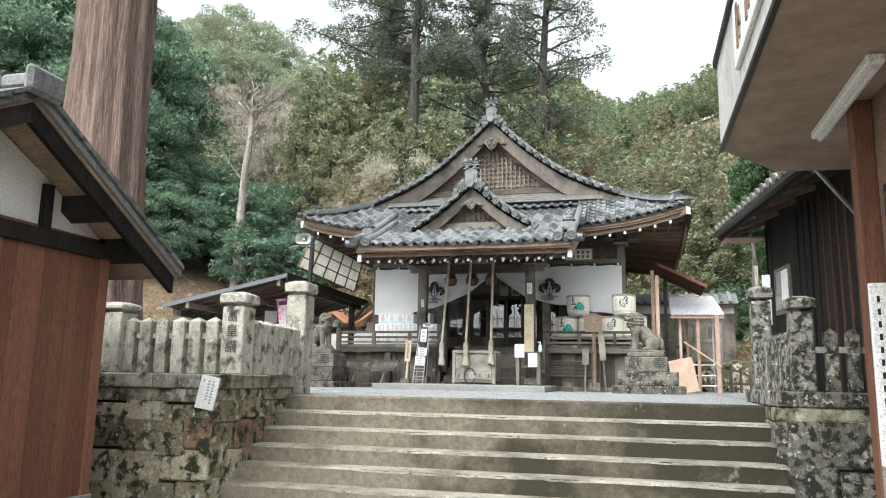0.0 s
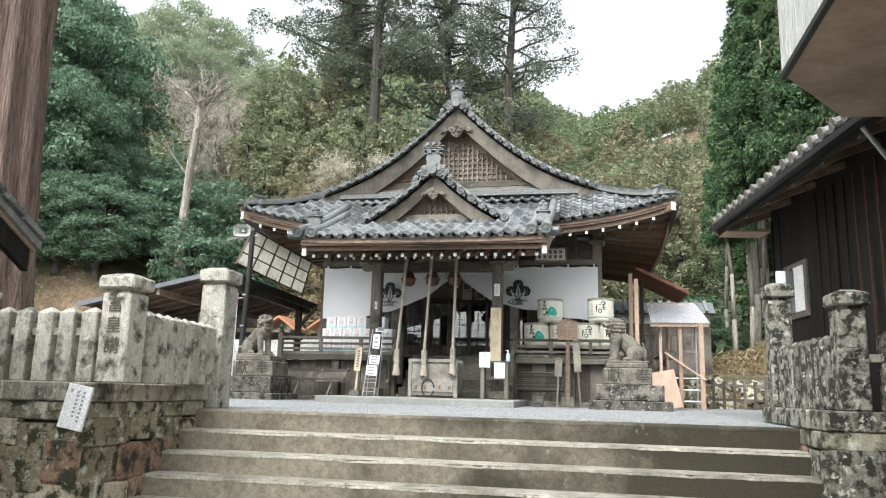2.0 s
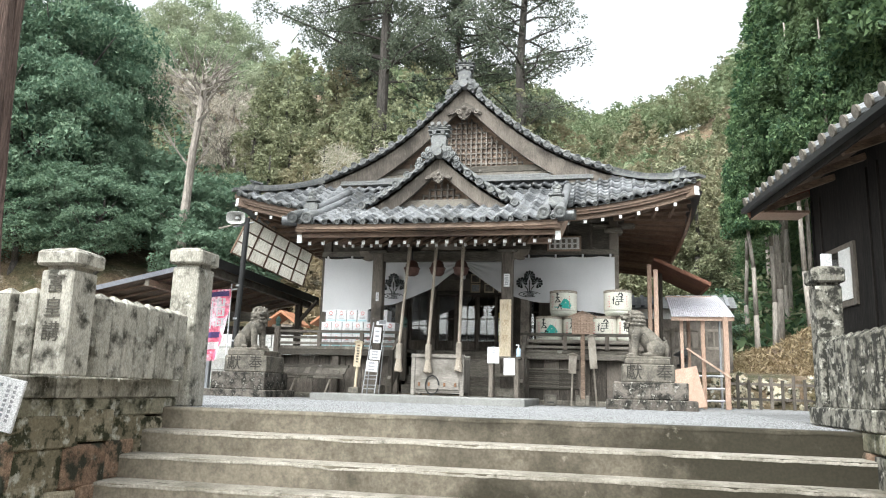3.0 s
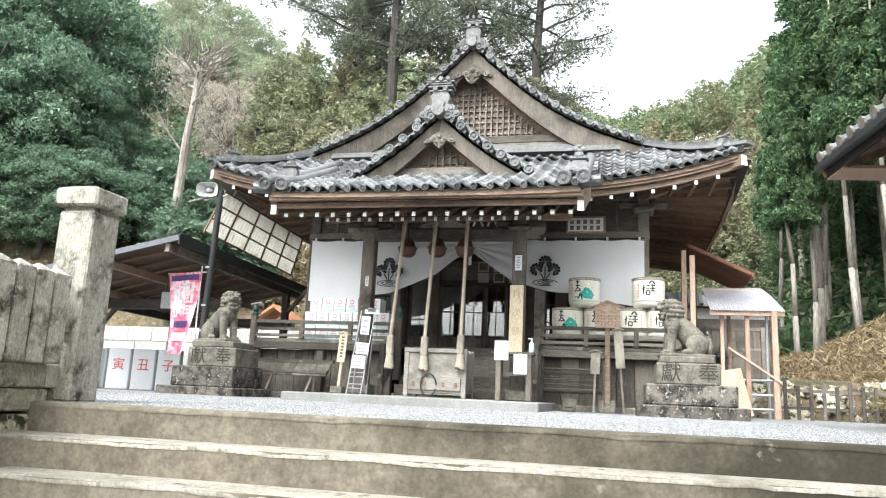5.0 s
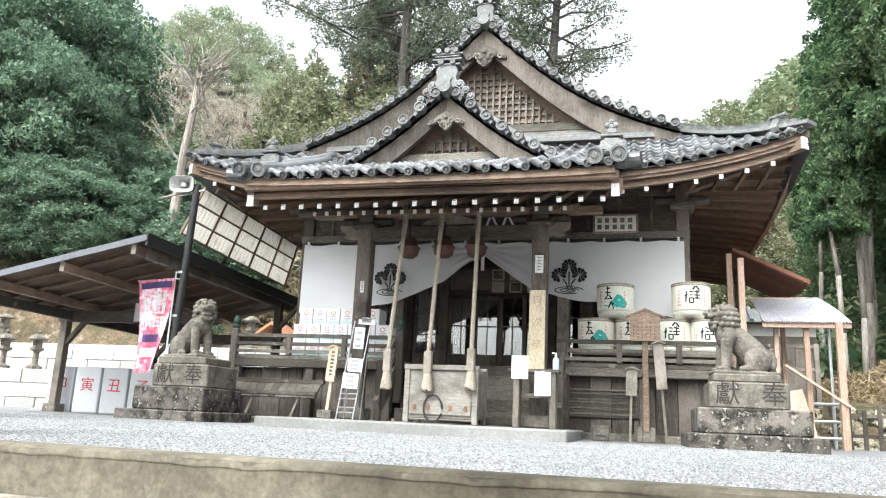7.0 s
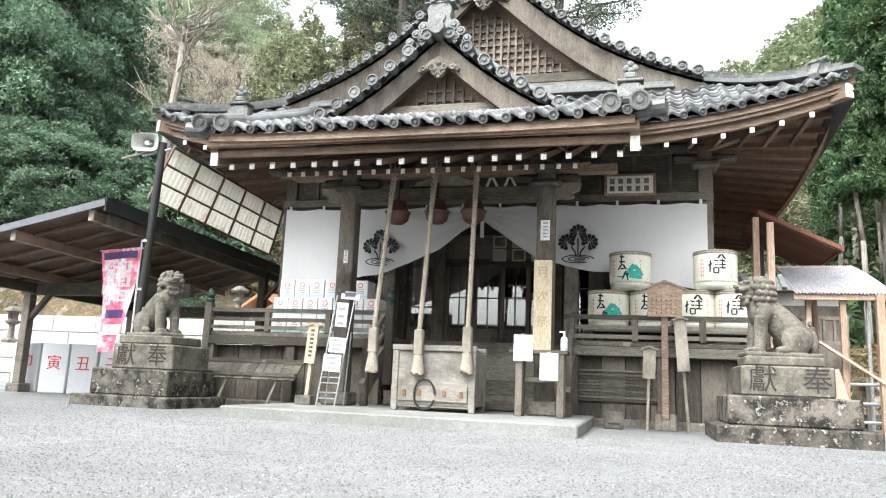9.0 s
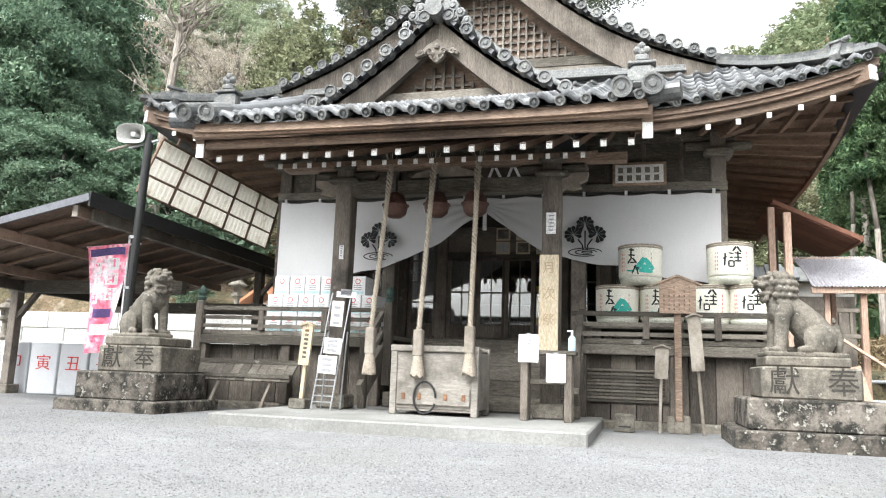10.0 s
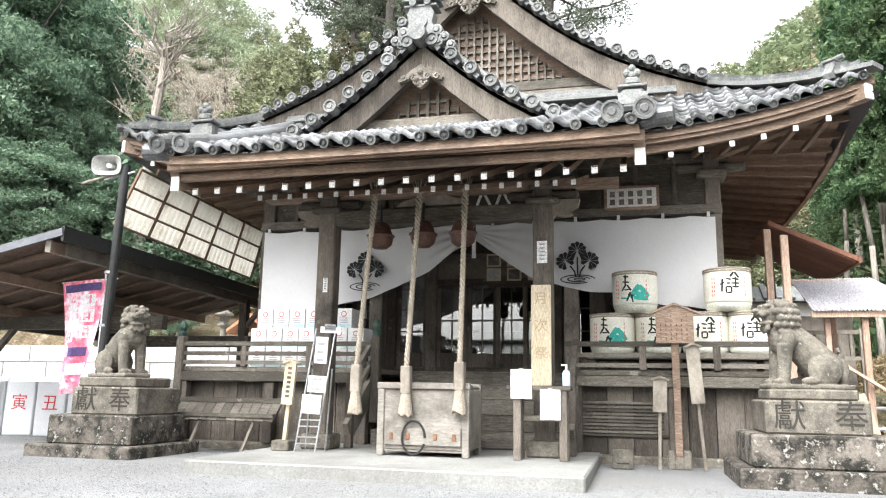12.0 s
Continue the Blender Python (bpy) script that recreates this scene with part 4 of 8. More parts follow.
wood("head_beam", WX0 - 0.2, WX1 + 0.2, WY - 0.08, WY + 0.06, 4.62, 4.74, WOOD)
wood("frieze", WX0, WX1, WY - 0.02, WY + 0.04, 4.09, 4.62, WOOD, bevel=0)
for i in range(12):
    x = WX0 + 0.4 + i * 0.45
    wood("batten", x - 0.025, x + 0.025, WY - 0.05, WY - 0.022, 4.092, 4.618, WOODV, bevel=0)
for x in (WX0, WX1):
    wood("wall_side", x - 0.05, x + 0.05, WY + 0.1, 23.4, 1.3, 4.72, WOOD, bevel=0)
    bm = bmesh.new()
    box(bm, x - 0.17, x + 0.17, WY - 0.2, WY + 0.17, 4.40, 4.50, 0.03)
    box(bm, x - 0.4, x + 0.4, WY - 0.08, WY + 0.06, 4.50, 4.60, 0.03)
    part("bracket", bm, WOOD, shrine)
# back wall and ceiling coloured dark to stand for the unlit inside
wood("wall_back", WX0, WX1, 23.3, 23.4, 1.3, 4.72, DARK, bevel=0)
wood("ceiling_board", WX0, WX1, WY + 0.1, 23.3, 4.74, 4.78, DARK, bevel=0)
# veranda, skirts and stairs up to it
FL = 2.10
for x0, x1 in ((-5.75, -3.30), (-1.08, 1.05)):
    wood("veranda_floor", x0, x1, 15.86, 18.6, FL - 0.06, FL, WOOD)
    wood("veranda_edge", x0, x1, 15.82, 15.94, FL - 0.17, FL - 0.062, WOOD)
    n = 7
    for i in range(n):
        a = x0 + 0.12 + (x1 - x0 - 0.24) * i / n
        b = x0 + 0.12 + (x1 - x0 - 0.24) * (i + 1) / n
        wood("skirt_board", a + 0.004, b - 0.004, 15.98, 16.0 + 0.004 * (i % 2), 1.24, FL - 0.172, WOODV, bevel=0.003)
    part("skirt_footing", boxed(x0 + 0.1, x1 - 0.05, 15.9, 16.15, COURT - 0.1, 1.24, 0.02), PALESTONE, shrine, "low concrete footing")
    for a in (x0 + 0.08, x1 - 0.08, (x0 + x1) / 2):
        wood("veranda_post", a - 0.06, a + 0.06, 15.85, 15.97, 1.24, FL - 0.172, WOODV)
    # railing
    rail = part("railing", barred((x0 - 0.02, 15.86, FL + 0.27), (x1 + 0.02, 15.86, FL + 0.27), 0.06, 0.05), WOOD, shrine, "low weathered veranda railing")
    for z in (0.05, 0.155):
        part("rail", barred((x0, 15.86, FL + z), (x1, 15.86, FL + z), 0.05, 0.045), WOOD, rail)
    for a in (x0 + 0.05, x0 + (x1 - x0) * 0.36, x0 + (x1 - x0) * 0.7, x1 - 0.06):
        part("baluster", boxed(a - 0.035, a + 0.035, 15.83, 15.89, FL, FL + 0.245, 0.004), WOODV, rail)
wood("veranda_floor", -3.30, -1.08, 17.05, 18.6, FL - 0.06, FL - 0.001, WOOD)
for x in (-5.72, -3.22):
    bm = bmesh.new()
    box(bm, x - 0.05, x + 0.05, 15.81, 15.91, 1.5, FL + 0.36, 0.01)
    p = part("newel", bm, WOODV, shrine)
    bm = bmesh.new()
    lathe(bm, [(0.045, FL + 0.36), (0.055, FL + 0.40), (0.035, FL + 0.42), (0.055, FL + 0.46), (0.05, FL + 0.50), (0.012, FL + 0.55)], x, 15.86, 10)
    part("finial", bm, material("green_bronze", (0.03, 0.06, 0.05), (0.07, 0.11, 0.09), 0.5, metal=0.4), p, "green bronze onion finial")
for k in range(5):
    wood("entrance_step", -3.22, -1.10, 15.75 + 0.25 * k, 16.05 + 0.25 * k, 1.27 + 0.165 * k, 1.27 + 0.165 * (k + 1), WOOD)
for x in (-3.30, -1.0):
    part("stair_rail", barred((x, 15.3, 1.95), (x, 15.95, 2.40), 0.05, 0.06), WOOD, shrine)
    part("stair_rail", barred((x, 15.3, 1.72), (x, 15.95, 2.17), 0.04, 0.05), WOOD, shrine)
    part("stair_stringer", barred((x, 15.25, 1.42), (x, 16.1, 2.02), 0.06, 0.22), WOOD, shrine)
    wood("stair_newel", x - 0.04, x + 0.04, 15.27, 15.35, 1.26, 2.02, WOODV)
# louvre under the veranda
for i in range(8):
    part("louvre_slat", boxed(-0.98, -0.12, 15.955, 15.975, 1.46 + i * 0.036, 1.484 + i * 0.036, 0), WOOD, shrine)
wood("louvre_frame", -1.02, -0.08, 15.945, 15.97, 1.75, 1.78)
wood("louvre_frame", -1.02, -0.08, 15.945, 15.97, 1.42, 1.45)

# inner doors with glazing, and what shows of the interior
DY = 18.45
wood("door_lintel", WX0 + 0.1, WX1 - 0.1, DY - 0.06, DY + 0.06, 3.72, 3.86, WOOD)
wood("door_sill", WX0 + 0.1, WX1 - 0.1, DY - 0.08, DY + 0.08, FL, FL + 0.10, WOOD)
wood("door_head", -3.28, -1.45, DY - 0.07, DY + 0.07, 3.40, 3.48, WOOD)
wood("transom_board", -3.28, -1.45, DY - 0.02, DY + 0.02, 3.48, 3.72, WOODV, bevel=0)
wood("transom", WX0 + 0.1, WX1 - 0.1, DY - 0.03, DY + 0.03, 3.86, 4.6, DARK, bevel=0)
for x in (-5.1, -3.9, -3.28, -1.45, -0.85, 0.45):
    wood("door_post", x - 0.08, x + 0.08, DY - 0.09, DY + 0.09, FL, 3.86, WOODV)


def glazed_door(x0, x1, y, z0, z1, rows, cols):
    d = part("door", boxed(x0, x1, y - 0.016, y + 0.016, z0, z0 + 0.20, 0.004), WOODV, shrine, "dark glazed sliding door")
    for a in (x0 + 0.03, x1 - 0.03):
        part("stile", boxed(a - 0.03, a + 0.03, y - 0.02, y + 0.02, z0, z1, 0.003), WOODV, d)
    part("stile", boxed(x0, x1, y - 0.02, y + 0.02, z1 - 0.05, z1, 0.003), WOODV, d)
    for i in range(1, cols):
        a = x0 + (x1 - x0) * i / cols
        part("muntin", boxed(a - 0.009, a + 0.009, y - 0.012, y + 0.012, z0 + 0.20, z1 - 0.05, 0), WOODV, d)
    for j in range(1, rows):
        z = z0 + 0.20 + (z1 - z0 - 0.25) * j / rows
        part("muntin", boxed(x0 + 0.06, x1 - 0.06, y - 0.014, y + 0.014, z - 0.012, z + 0.012, 0), WOODV, d)
    p = part("pane", boxed(x0 + 0.05, x1 - 0.05, y - 0.003, y + 0.003, z0 + 0.19, z1 - 0.04, 0), GLASS, d)
    p.visible_shadow = False


for i, x in enumerate((-3.20, -2.76, -2.32, -1.92)):
    glazed_door(x, x + 0.45, DY + (0.04 if i % 2 else -0.01), FL + 0.1, 3.40, 2, 2)
for x in (-5.02, -4.48, -0.77, -0.2):
    glazed_door(x, x + 0.54, DY, FL + 0.1, 3.72, 5, 3)
glazed_door(-3.82, -3.36, DY, FL + 0.1, 3.72, 4, 2)
glazed_door(-1.37, -0.93, DY, FL + 0.1, 3.72, 4, 2)
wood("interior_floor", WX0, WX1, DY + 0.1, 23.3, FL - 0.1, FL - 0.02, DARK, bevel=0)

# framed pictures over the doors, an altar cloth and a table inside
for i in range(6):
    x, z = -2.35 + 0.30 * (i % 3), 3.44 + 0.21 * (i // 3)
    pc = thing("framed_picture", (x, DY - 0.1, z), "small framed picture hung over the glazed doors", "picture", group="framed pictures in the hall")
    part("frame", boxed(x - 0.105, x + 0.105, DY - 0.075, DY - 0.05, z, z + 0.19, 0.004), BOARDYELLOW, pc)
    part("picture", boxed(x - 0.08, x + 0.08, DY - 0.08, DY - 0.074, z + 0.025, z + 0.165, 0), WOOD if i % 2 else STEEL, pc)
al = thing("altar_table", (CX, 21.5, FL - 0.02), "altar table with a golden cloth inside the hall", "altar")
part("table", boxed(CX - 0.9, CX + 0.9, 21.2, 21.9, FL - 0.02, 2.95, 0.01), DARK, al)
part("cloth", boxed(CX + 0.1, CX + 0.75, 21.17, 21.195, 2.3, 3.3, 0.004), material("golden_cloth", (0.42, 0.30, 0.05), (0.6, 0.45, 0.10), 0.6, bump=0.1), al, "golden brocade cloth")

# ---------------------------------------------------------------- before the hall
slab = thing("entrance_slab", (-2.4, 14.6, COURT), "pale concrete slab before the porch", "paving", kind="structure")
part("slab", boxed(-4.05, -0.76, 13.5, 15.95, COURT - 0.1, 1.26, 0.015), PAVING, slab)

# offertory box
OX0, OX1, OY = -2.74, -1.87, 14.60
ob_ = thing("offertory_box", (-2.3, 14.85, 1.26), "pale weathered wooden offertory box on the slab", "offertory box")
part("body", boxed(OX0, OX1, OY + 0.02, OY + 0.55, 1.32, 1.87, 0.008), BOXWOOD, ob_)
for a, b in ((OX0 - 0.005, OX0 + 0.06), (OX1 - 0.06, OX1 + 0.005)):
    for y in (OY, OY + 0.50):
        part("leg", boxed(a, b, y, y + 0.07, 1.262, 1.90, 0.006), BOXWOOD, ob_)
part("rim", boxed(OX0 - 0.01, OX1 + 0.01, OY - 0.01, OY + 0.05, 1.87, 1.93, 0.006), BOXWOOD, ob_)
part("rim", boxed(OX0 - 0.01, OX1 + 0.01, OY + 0.5, OY + 0.57, 1.87, 1.93, 0.006), BOXWOOD, ob_)
for i in range(9):
    x = OX0 + 0.08 + i * (OX1 - OX0 - 0.16) / 8
    part("slat", boxed(x - 0.015, x + 0.015, OY + 0.05, OY + 0.5, 1.88, 1.915, 0.003), BOXWOOD, ob_)
part("drawer", boxed(OX0 + 0.07, OX1 - 0.07, OY - 0.005, OY + 0.02, 1.36, 1.52, 0.004), BOXWOOD, ob_, "low drawer front with rusty fittings")
RUST = material("rusty_iron", (0.10, 0.05, 0.03), (0.25, 0.13, 0.07), 0.8, big=8, fine=50, bump=0.2)
for x in (OX0 + 0.14, OX0 + 0.30, OX0 + 0.56, OX1 - 0.13):
    part("fitting", boxed(x - 0.018, x + 0.018, OY - 0.014, OY - 0.003, 1.41, 1.47, 0.004), RUST, ob_)
part("plinth", boxed(OX0 + 0.04, OX1 - 0.04, OY + 0.03, OY + 0.07, 1.30, 1.345, 0.003), BOXWOOD, ob_)
cable = thing("cable_loop", (-2.33, OY - 0.04, 1.30), "black cable loop hanging on the offertory box", "cable")
bm = bmesh.new()
pts = [Vector((-2.38 + 0.11 * math.cos(a), OY - 0.03, 1.43 + 0.15 * math.sin(a))) for a in [i * math.pi / 9 for i in range(18)]]
for a, b in zip(pts, pts[1:]):
    tube(bm, a, b, 0.011, n=6)
part("cable", bm, BLACKMETAL, cable)


# bells and ropes
def rope_bell(xt, xb, zb, xbell):
    b = thing("bell_rope", (xb, 14.6, zb), "thick twisted hemp bell rope with a wooden sleeve and tassel", "bell rope", group="three bell ropes of the porch")
    top, bot = Vector((xt, 14.62, 3.72)), Vector((xb, 14.55, zb + 0.45))
    for k in range(3):
        bm = bmesh.new()
        prev = None
        for i in range(73):
            t = i / 72
            a = t * 2 * math.pi * 12 + k * 2.094
            r = 0.0135 + 0.012 * max(0, 0.2 - t) / 0.2
            c = top.lerp(bot, t) + Vector((math.cos(a) * r, math.sin(a) * r, 0))
            ring = [bm.verts.new(c + Vector((0.0155 * math.cos(j * 1.0472), 0.0155 * math.sin(j * 1.0472), 0))) for j in range(6)]
            if prev:
                for j in range(6):
                    bm.faces.new((prev[j], prev[(j + 1) % 6], ring[(j + 1) % 6], ring[j]))
            prev = ring
        part("strand", bm, ROPE, b, smooth=True)
    part("sleeve", boxed(xb - 0.046, xb + 0.046, 14.504, 14.596, zb + 0.19, zb + 0.45, 0.01), PALEWOOD, b, "square wooden sleeve")
    bm = bmesh.new()
    lathe(bm, [(0.042, zb + 0.23), (0.05, zb + 0.15), (0.066, zb + 0.05), (0.072, zb)], xb, 14.55, 14)
    for v in bm.verts:
        if v.co.z < zb + 0.04:
            v.co.z += random.uniform(-0.03, 0.02)
    part("tassel", bm, ROPE, b)
    bm = bmesh.new()
    for i in range(6):
        a = i * 1.05
        tube(bm, top + Vector((0, 0, -0.02)), top + Vector((0.07 * math.cos(a), 0.07 * math.sin(a), random.uniform(0.1, 0.2))), 0.005, n=5)
    part("loose_ends", bm, ROPE, b)
    bell = thing("suzu_bell", (xbell, 14.85, 3.2), "dark red-brown round metal suzu bell under the porch beam", "bell", group="three suzu bells")
    bm = bmesh.new()
    z = 3.38
    lathe(bm, [(0.02, z - 0.12), (0.07, z - 0.115), (0.115, z - 0.08), (0.128, z - 0.02), (0.13, z), (0.145, z + 0.005), (0.145, z + 0.018), (0.12, z + 0.03), (0.105, z + 0.08), (0.085, z + 0.13), (0.03, z + 0.16)], xbell, 14.85, 18)
    part("body", bm, COPPER, bell, smooth=True)
    part("hanger", tubed((xbell, 14.85, z + 0.16), (xbell, 14.85, 3.72), 0.015, n=6), BLACKMETAL, bell)


rope_bell(-2.85, -2.95, 1.64, -2.86)
rope_bell(-2.39, -2.455, 1.63, -2.41)
rope_bell(-1.93, -1.945, 1.67, -2.00)

# curtain
KNOTS_L = ((-5.24, 2.85), (-4.42, 2.86), (-3.80, 3.00), (-3.34, 3.15), (-2.90, 3.36), (-2.60, 3.57), (-2.32, 3.75))
KNOTS_R = ((-2.30, 3.75), (-1.88, 3.42), (-1.56, 3.24), (-1.19, 3.11), (-0.52, 3.02), (-0.01, 2.88), (0.57, 2.83))


def along(knots, x):
    for (a, za), (b, zb) in zip(knots, knots[1:]):
        if x <= b:
            return za + (zb - za) * (x - a) / (b - a)
    return knots[-1][1]


curtain = thing("shrine_curtain", (CX, 16.86, 2.85), "white cotton curtain with black leaf crests, tied up in the middle", "curtain")
for knots in (KNOTS_L, KNOTS_R):
    bm = bmesh.new()
    x0, x1 = knots[0][0], knots[-1][0]

    def cloth(u, v, x0=x0, x1=x1, knots=knots):
        x = x0 + (x1 - x0) * u
        zt = 3.945 - 0.022 * abs(math.sin((x - x0) * math.pi / 0.52))
        zb = along(knots, x) + 0.012 * math.sin(x * 9)
        z = zt + (zb - zt) * v
        dx, dz = x + 2.31, z - 3.85
        ang = math.atan2(dz, abs(dx) + 0.02)
        reach = math.hypot(dx, dz)
        fold = 0.014 * math.sin(ang * 26) * math.exp(-reach / 1.0) * min(1, reach / 0.2)
        return (x, 16.86 + fold + 0.022 * math.sin(x * 3.1 + z * 2.0) * v + 0.010 * math.sin(x * 11 + z * 4) * v, z)
    sheet(bm, cloth, 110, 26)
    part("cloth", bm, CLOTH, curtain, smooth=True)
part("rod", tubed((WX0, 16.86, 3.965), (WX1, 16.86, 3.965), 0.012, n=8), BLACKMETAL, curtain)
for i in range(12):
    x = WX0 + 0.05 + i * 0.515
    part("tie", boxed(x - 0.018, x + 0.018, 16.842, 16.878, 3.925, 3.985, 0.004), CLOTH, curtain)
part("tie_cord", boxed(-2.335, -2.285, 16.80, 16.83, 3.50, 3.80, 0.006), PAPER, curtain)


def crest(cx, cz, y, s):
    """Three fan-veined leaves on stems over a water whirl."""
    for lx, lz, tilt in ((0, 0.42, 0), (-0.25, 0.20, 35), (0.25, 0.20, -35)):
        bm = bmesh.new()
        for k in range(9):
            a0, a1 = math.radians(-70 + k * 35.5 + 1.2), math.radians(-70 + (k + 1) * 35.5 - 1.2)
            rot = math.radians(tilt)
            pts = []
            for rr, a in ((0.012, (a0 + a1) / 2), (0.17, a0), (0.195, (a0 + a1) / 2), (0.17, a1)):
                px, pz = rr * math.cos(a), rr * math.sin(a) * 0.95
                pts.append((cx + s * (lx + px * math.cos(rot) - pz * math.sin(rot)), cz + s * (lz + px * math.sin(rot) + pz * math.cos(rot))))
            prism(bm, pts, y - 0.004, y)
        part("crest_leaf", bm, INK, curtain, "black printed leaf crest")
    bm = bmesh.new()
    for x0, z0, x1, z1 in ((0, 0.28, 0.0, -0.1), (-0.15, 0.10, -0.06, -0.02), (-0.06, -0.02, -0.04, -0.12), (0.15, 0.10, 0.06, -0.02), (0.06, -0.02, 0.04, -0.12)):
        bar(bm, (cx + s * x0, y - 0.002, cz + s * z0), (cx + s * x1, y - 0.002, cz + s * z1), 0.004, 0.03 * s, (1, 0, 0))
    part("crest_stem", bm, INK, curtain)
    for k, (rx, rz) in enumerate(((0.34, 0.085), (0.22, 0.05), (0.11, 0.02))):
        bm = bmesh.new()
        n = 26
        ring = [[bm.verts.new((cx + s * (rx + o) * math.cos(i * 2 * math.pi / n) + s * 0.02 * k, y - 0.003, cz - s * 0.18 + s * (rz + o * 0.8) * math.sin(i * 2 * math.pi / n))) for i in range(n)] for o in (-0.014, 0.014)]
        for i in range(n - (4 if k < 2 else 0)):
            bm.faces.new((ring[0][i], ring[0][(i + 1) % n], ring[1][(i + 1) % n], ring[1][i]))
        part("crest_wave", bm, INK, curtain)


crest(-1.03, 3.31, 16.795, 0.59)
crest(-3.74, 3.27, 16.795, 0.59)

# boards on the hall
pl = thing("wooden_plaque", (-0.38, 16.9, 4.07), "pale name plaque in a red-brown frame under the eave", "plaque")
part("frame", boxed(-0.70, -0.05, 16.86, 16.90, 4.05, 4.35, 0.006), BROWN, pl)
part("panel", boxed(-0.665, -0.085, 16.85, 16.87, 4.085, 4.315, 0.003), PLASTER, pl)
for i in range(5):
    for j in range(2):
        part("text_mark", boxed(-0.63 + i * 0.108, -0.57 + i * 0.108, 16.846, 16.851, 4.11 + j * 0.10, 4.18 + j * 0.10, 0), GREYWOOD, pl)
pl = thing("name_board", (CX + 0.1, 16.9, 4.12), "dark name board with faded white characters above the entrance", "plaque")
part("panel", boxed(-2.95, -1.75, 16.84, 16.90, 4.12, 4.46, 0.01), DARK, pl)
for x in (-2.2, -1.95):
    part("text_mark", barred((x, 16.835, 4.40), (x - 0.08, 16.835, 4.18), 0.006, 0.035, (1, 0, 0)), PAPER, pl)
    part("text_mark", barred((x, 16.834, 4.36), (x + 0.09, 16.834, 4.18), 0.006, 0.035, (1, 0, 0)), PAPER, pl)
pb = thing("event_board", (-1.25, 14.99, 1.92), "tall yellowed wooden notice board tied to the porch pillar", "sign")
part("board", boxed(-1.345, -1.155, 14.965, 14.995, 1.92, 2.88, 0.004), BOARDYELLOW, pb)
for i, ch in enumerate("月次祭"):
    text_part("letter", ch, 0.13, pose(-1.25, 14.961, 2.74 - i * 0.26, 90), material("faded_ink", (0.33, 0.25, 0.16), (0.42, 0.33, 0.22), 0.9, bump=0), pb, "faded brown character")
for x, z, w, hh in ((PR, 3.10, 0.10, 0.22), (PL + 0.02, 2.85, 0.05, 0.15)):
    sp = thing("paper_slip", (x, PY - 0.11, z), "small white paper slip pasted on a pillar", "paper")
    part("paper", boxed(x - w / 2, x + w / 2, PY - 0.114, PY - 0.107, z, z + hh, 0), PAPER, sp)
    for j in range(5):
        part("text_mark", boxed(x - w / 4, x + w / 4, PY - 0.117, PY - 0.1145, z + 0.03 + j * hh * 0.17, z + 0.045 + j * hh * 0.17, 0), PRINT, sp)

# hand-washing table with notices
tb = thing("notice_table", (-1.22, 14.75, 1.26), "narrow weathered wooden stand with white notices", "stand")
part("top", boxed(-1.53, -0.95, 14.62, 14.86, 1.875, 1.915, 0.006), WOOD, tb)
for x in (-1.43, -1.02):
    for y in (14.66, 14.82):
        part("leg", boxed(x - 0.035, x + 0.035, y - 0.03, y + 0.03, 1.262, 1.875, 0.005), WOODV, tb)
part("stretcher", boxed(-1.43, -1.02, 14.80, 14.83, 1.60, 1.65, 0.003), WOOD, tb)
for x0, x1, z0, z1 in ((-1.485, -1.295, 1.80, 2.06), (-1.22, -1.04, 1.62, 1.885)):
    nt = thing("notice_sheet", (x0, 14.6, z0), "white paper notice in a clear sleeve", "paper", group="notices on the stand")
    part("paper", boxed(x0, x1, 14.608, 14.614, z0, z1, 0), PAPER, nt)
    part("clip", boxed((x0 + x1) / 2 - 0.02, (x0 + x1) / 2 + 0.02, 14.60, 14.608, z1 - 0.015, z1 + 0.012, 0.002), STEEL, nt)
    if x0 < -1.3:
        for j in range(4):
            part("text_mark", boxed(x0 + 0.03, x1 - 0.06, 14.605, 14.608, z1 - 0.06 - j * 0.03, z1 - 0.052 - j * 0.03, 0), PRINT, nt)
bt = thing("sanitiser_bottle", (-0.995, 14.72, 1.915), "clear blue hand sanitiser pump bottle", "bottle")
bm = bmesh.new()
lathe(bm, [(0.032, 1.916), (0.036, 1.925), (0.036, 2.03), (0.028, 2.05), (0.012, 2.06)], -0.995, 14.72, 14)
part("body", bm, material("blue_bottle", (0.45, 0.60, 0.75), (0.60, 0.74, 0.85), 0.25, bump=0), bt, smooth=True)
bm = bmesh.new()
tube(bm, (-0.995, 14.72, 2.06), (-0.995, 14.72, 2.10), 0.012, n=8)
bar(bm, (-1.04, 14.72, 2.105), (-0.985, 14.72, 2.105), 0.02, 0.014)
part("pump", bm, PAPER, bt)
cb = thing("stone_block", (-0.52, 15.4, COURT), "small pale concrete block on the gravel", "block")
part("block", boxed(-0.63, -0.43, 15.38, 15.52, COURT, 1.33, 0.012), PALESTONE, cb)
part("slot", boxed(-0.59, -0.47, 15.376, 15.382, 1.20, 1.215, 0), BLACKMETAL, cb)


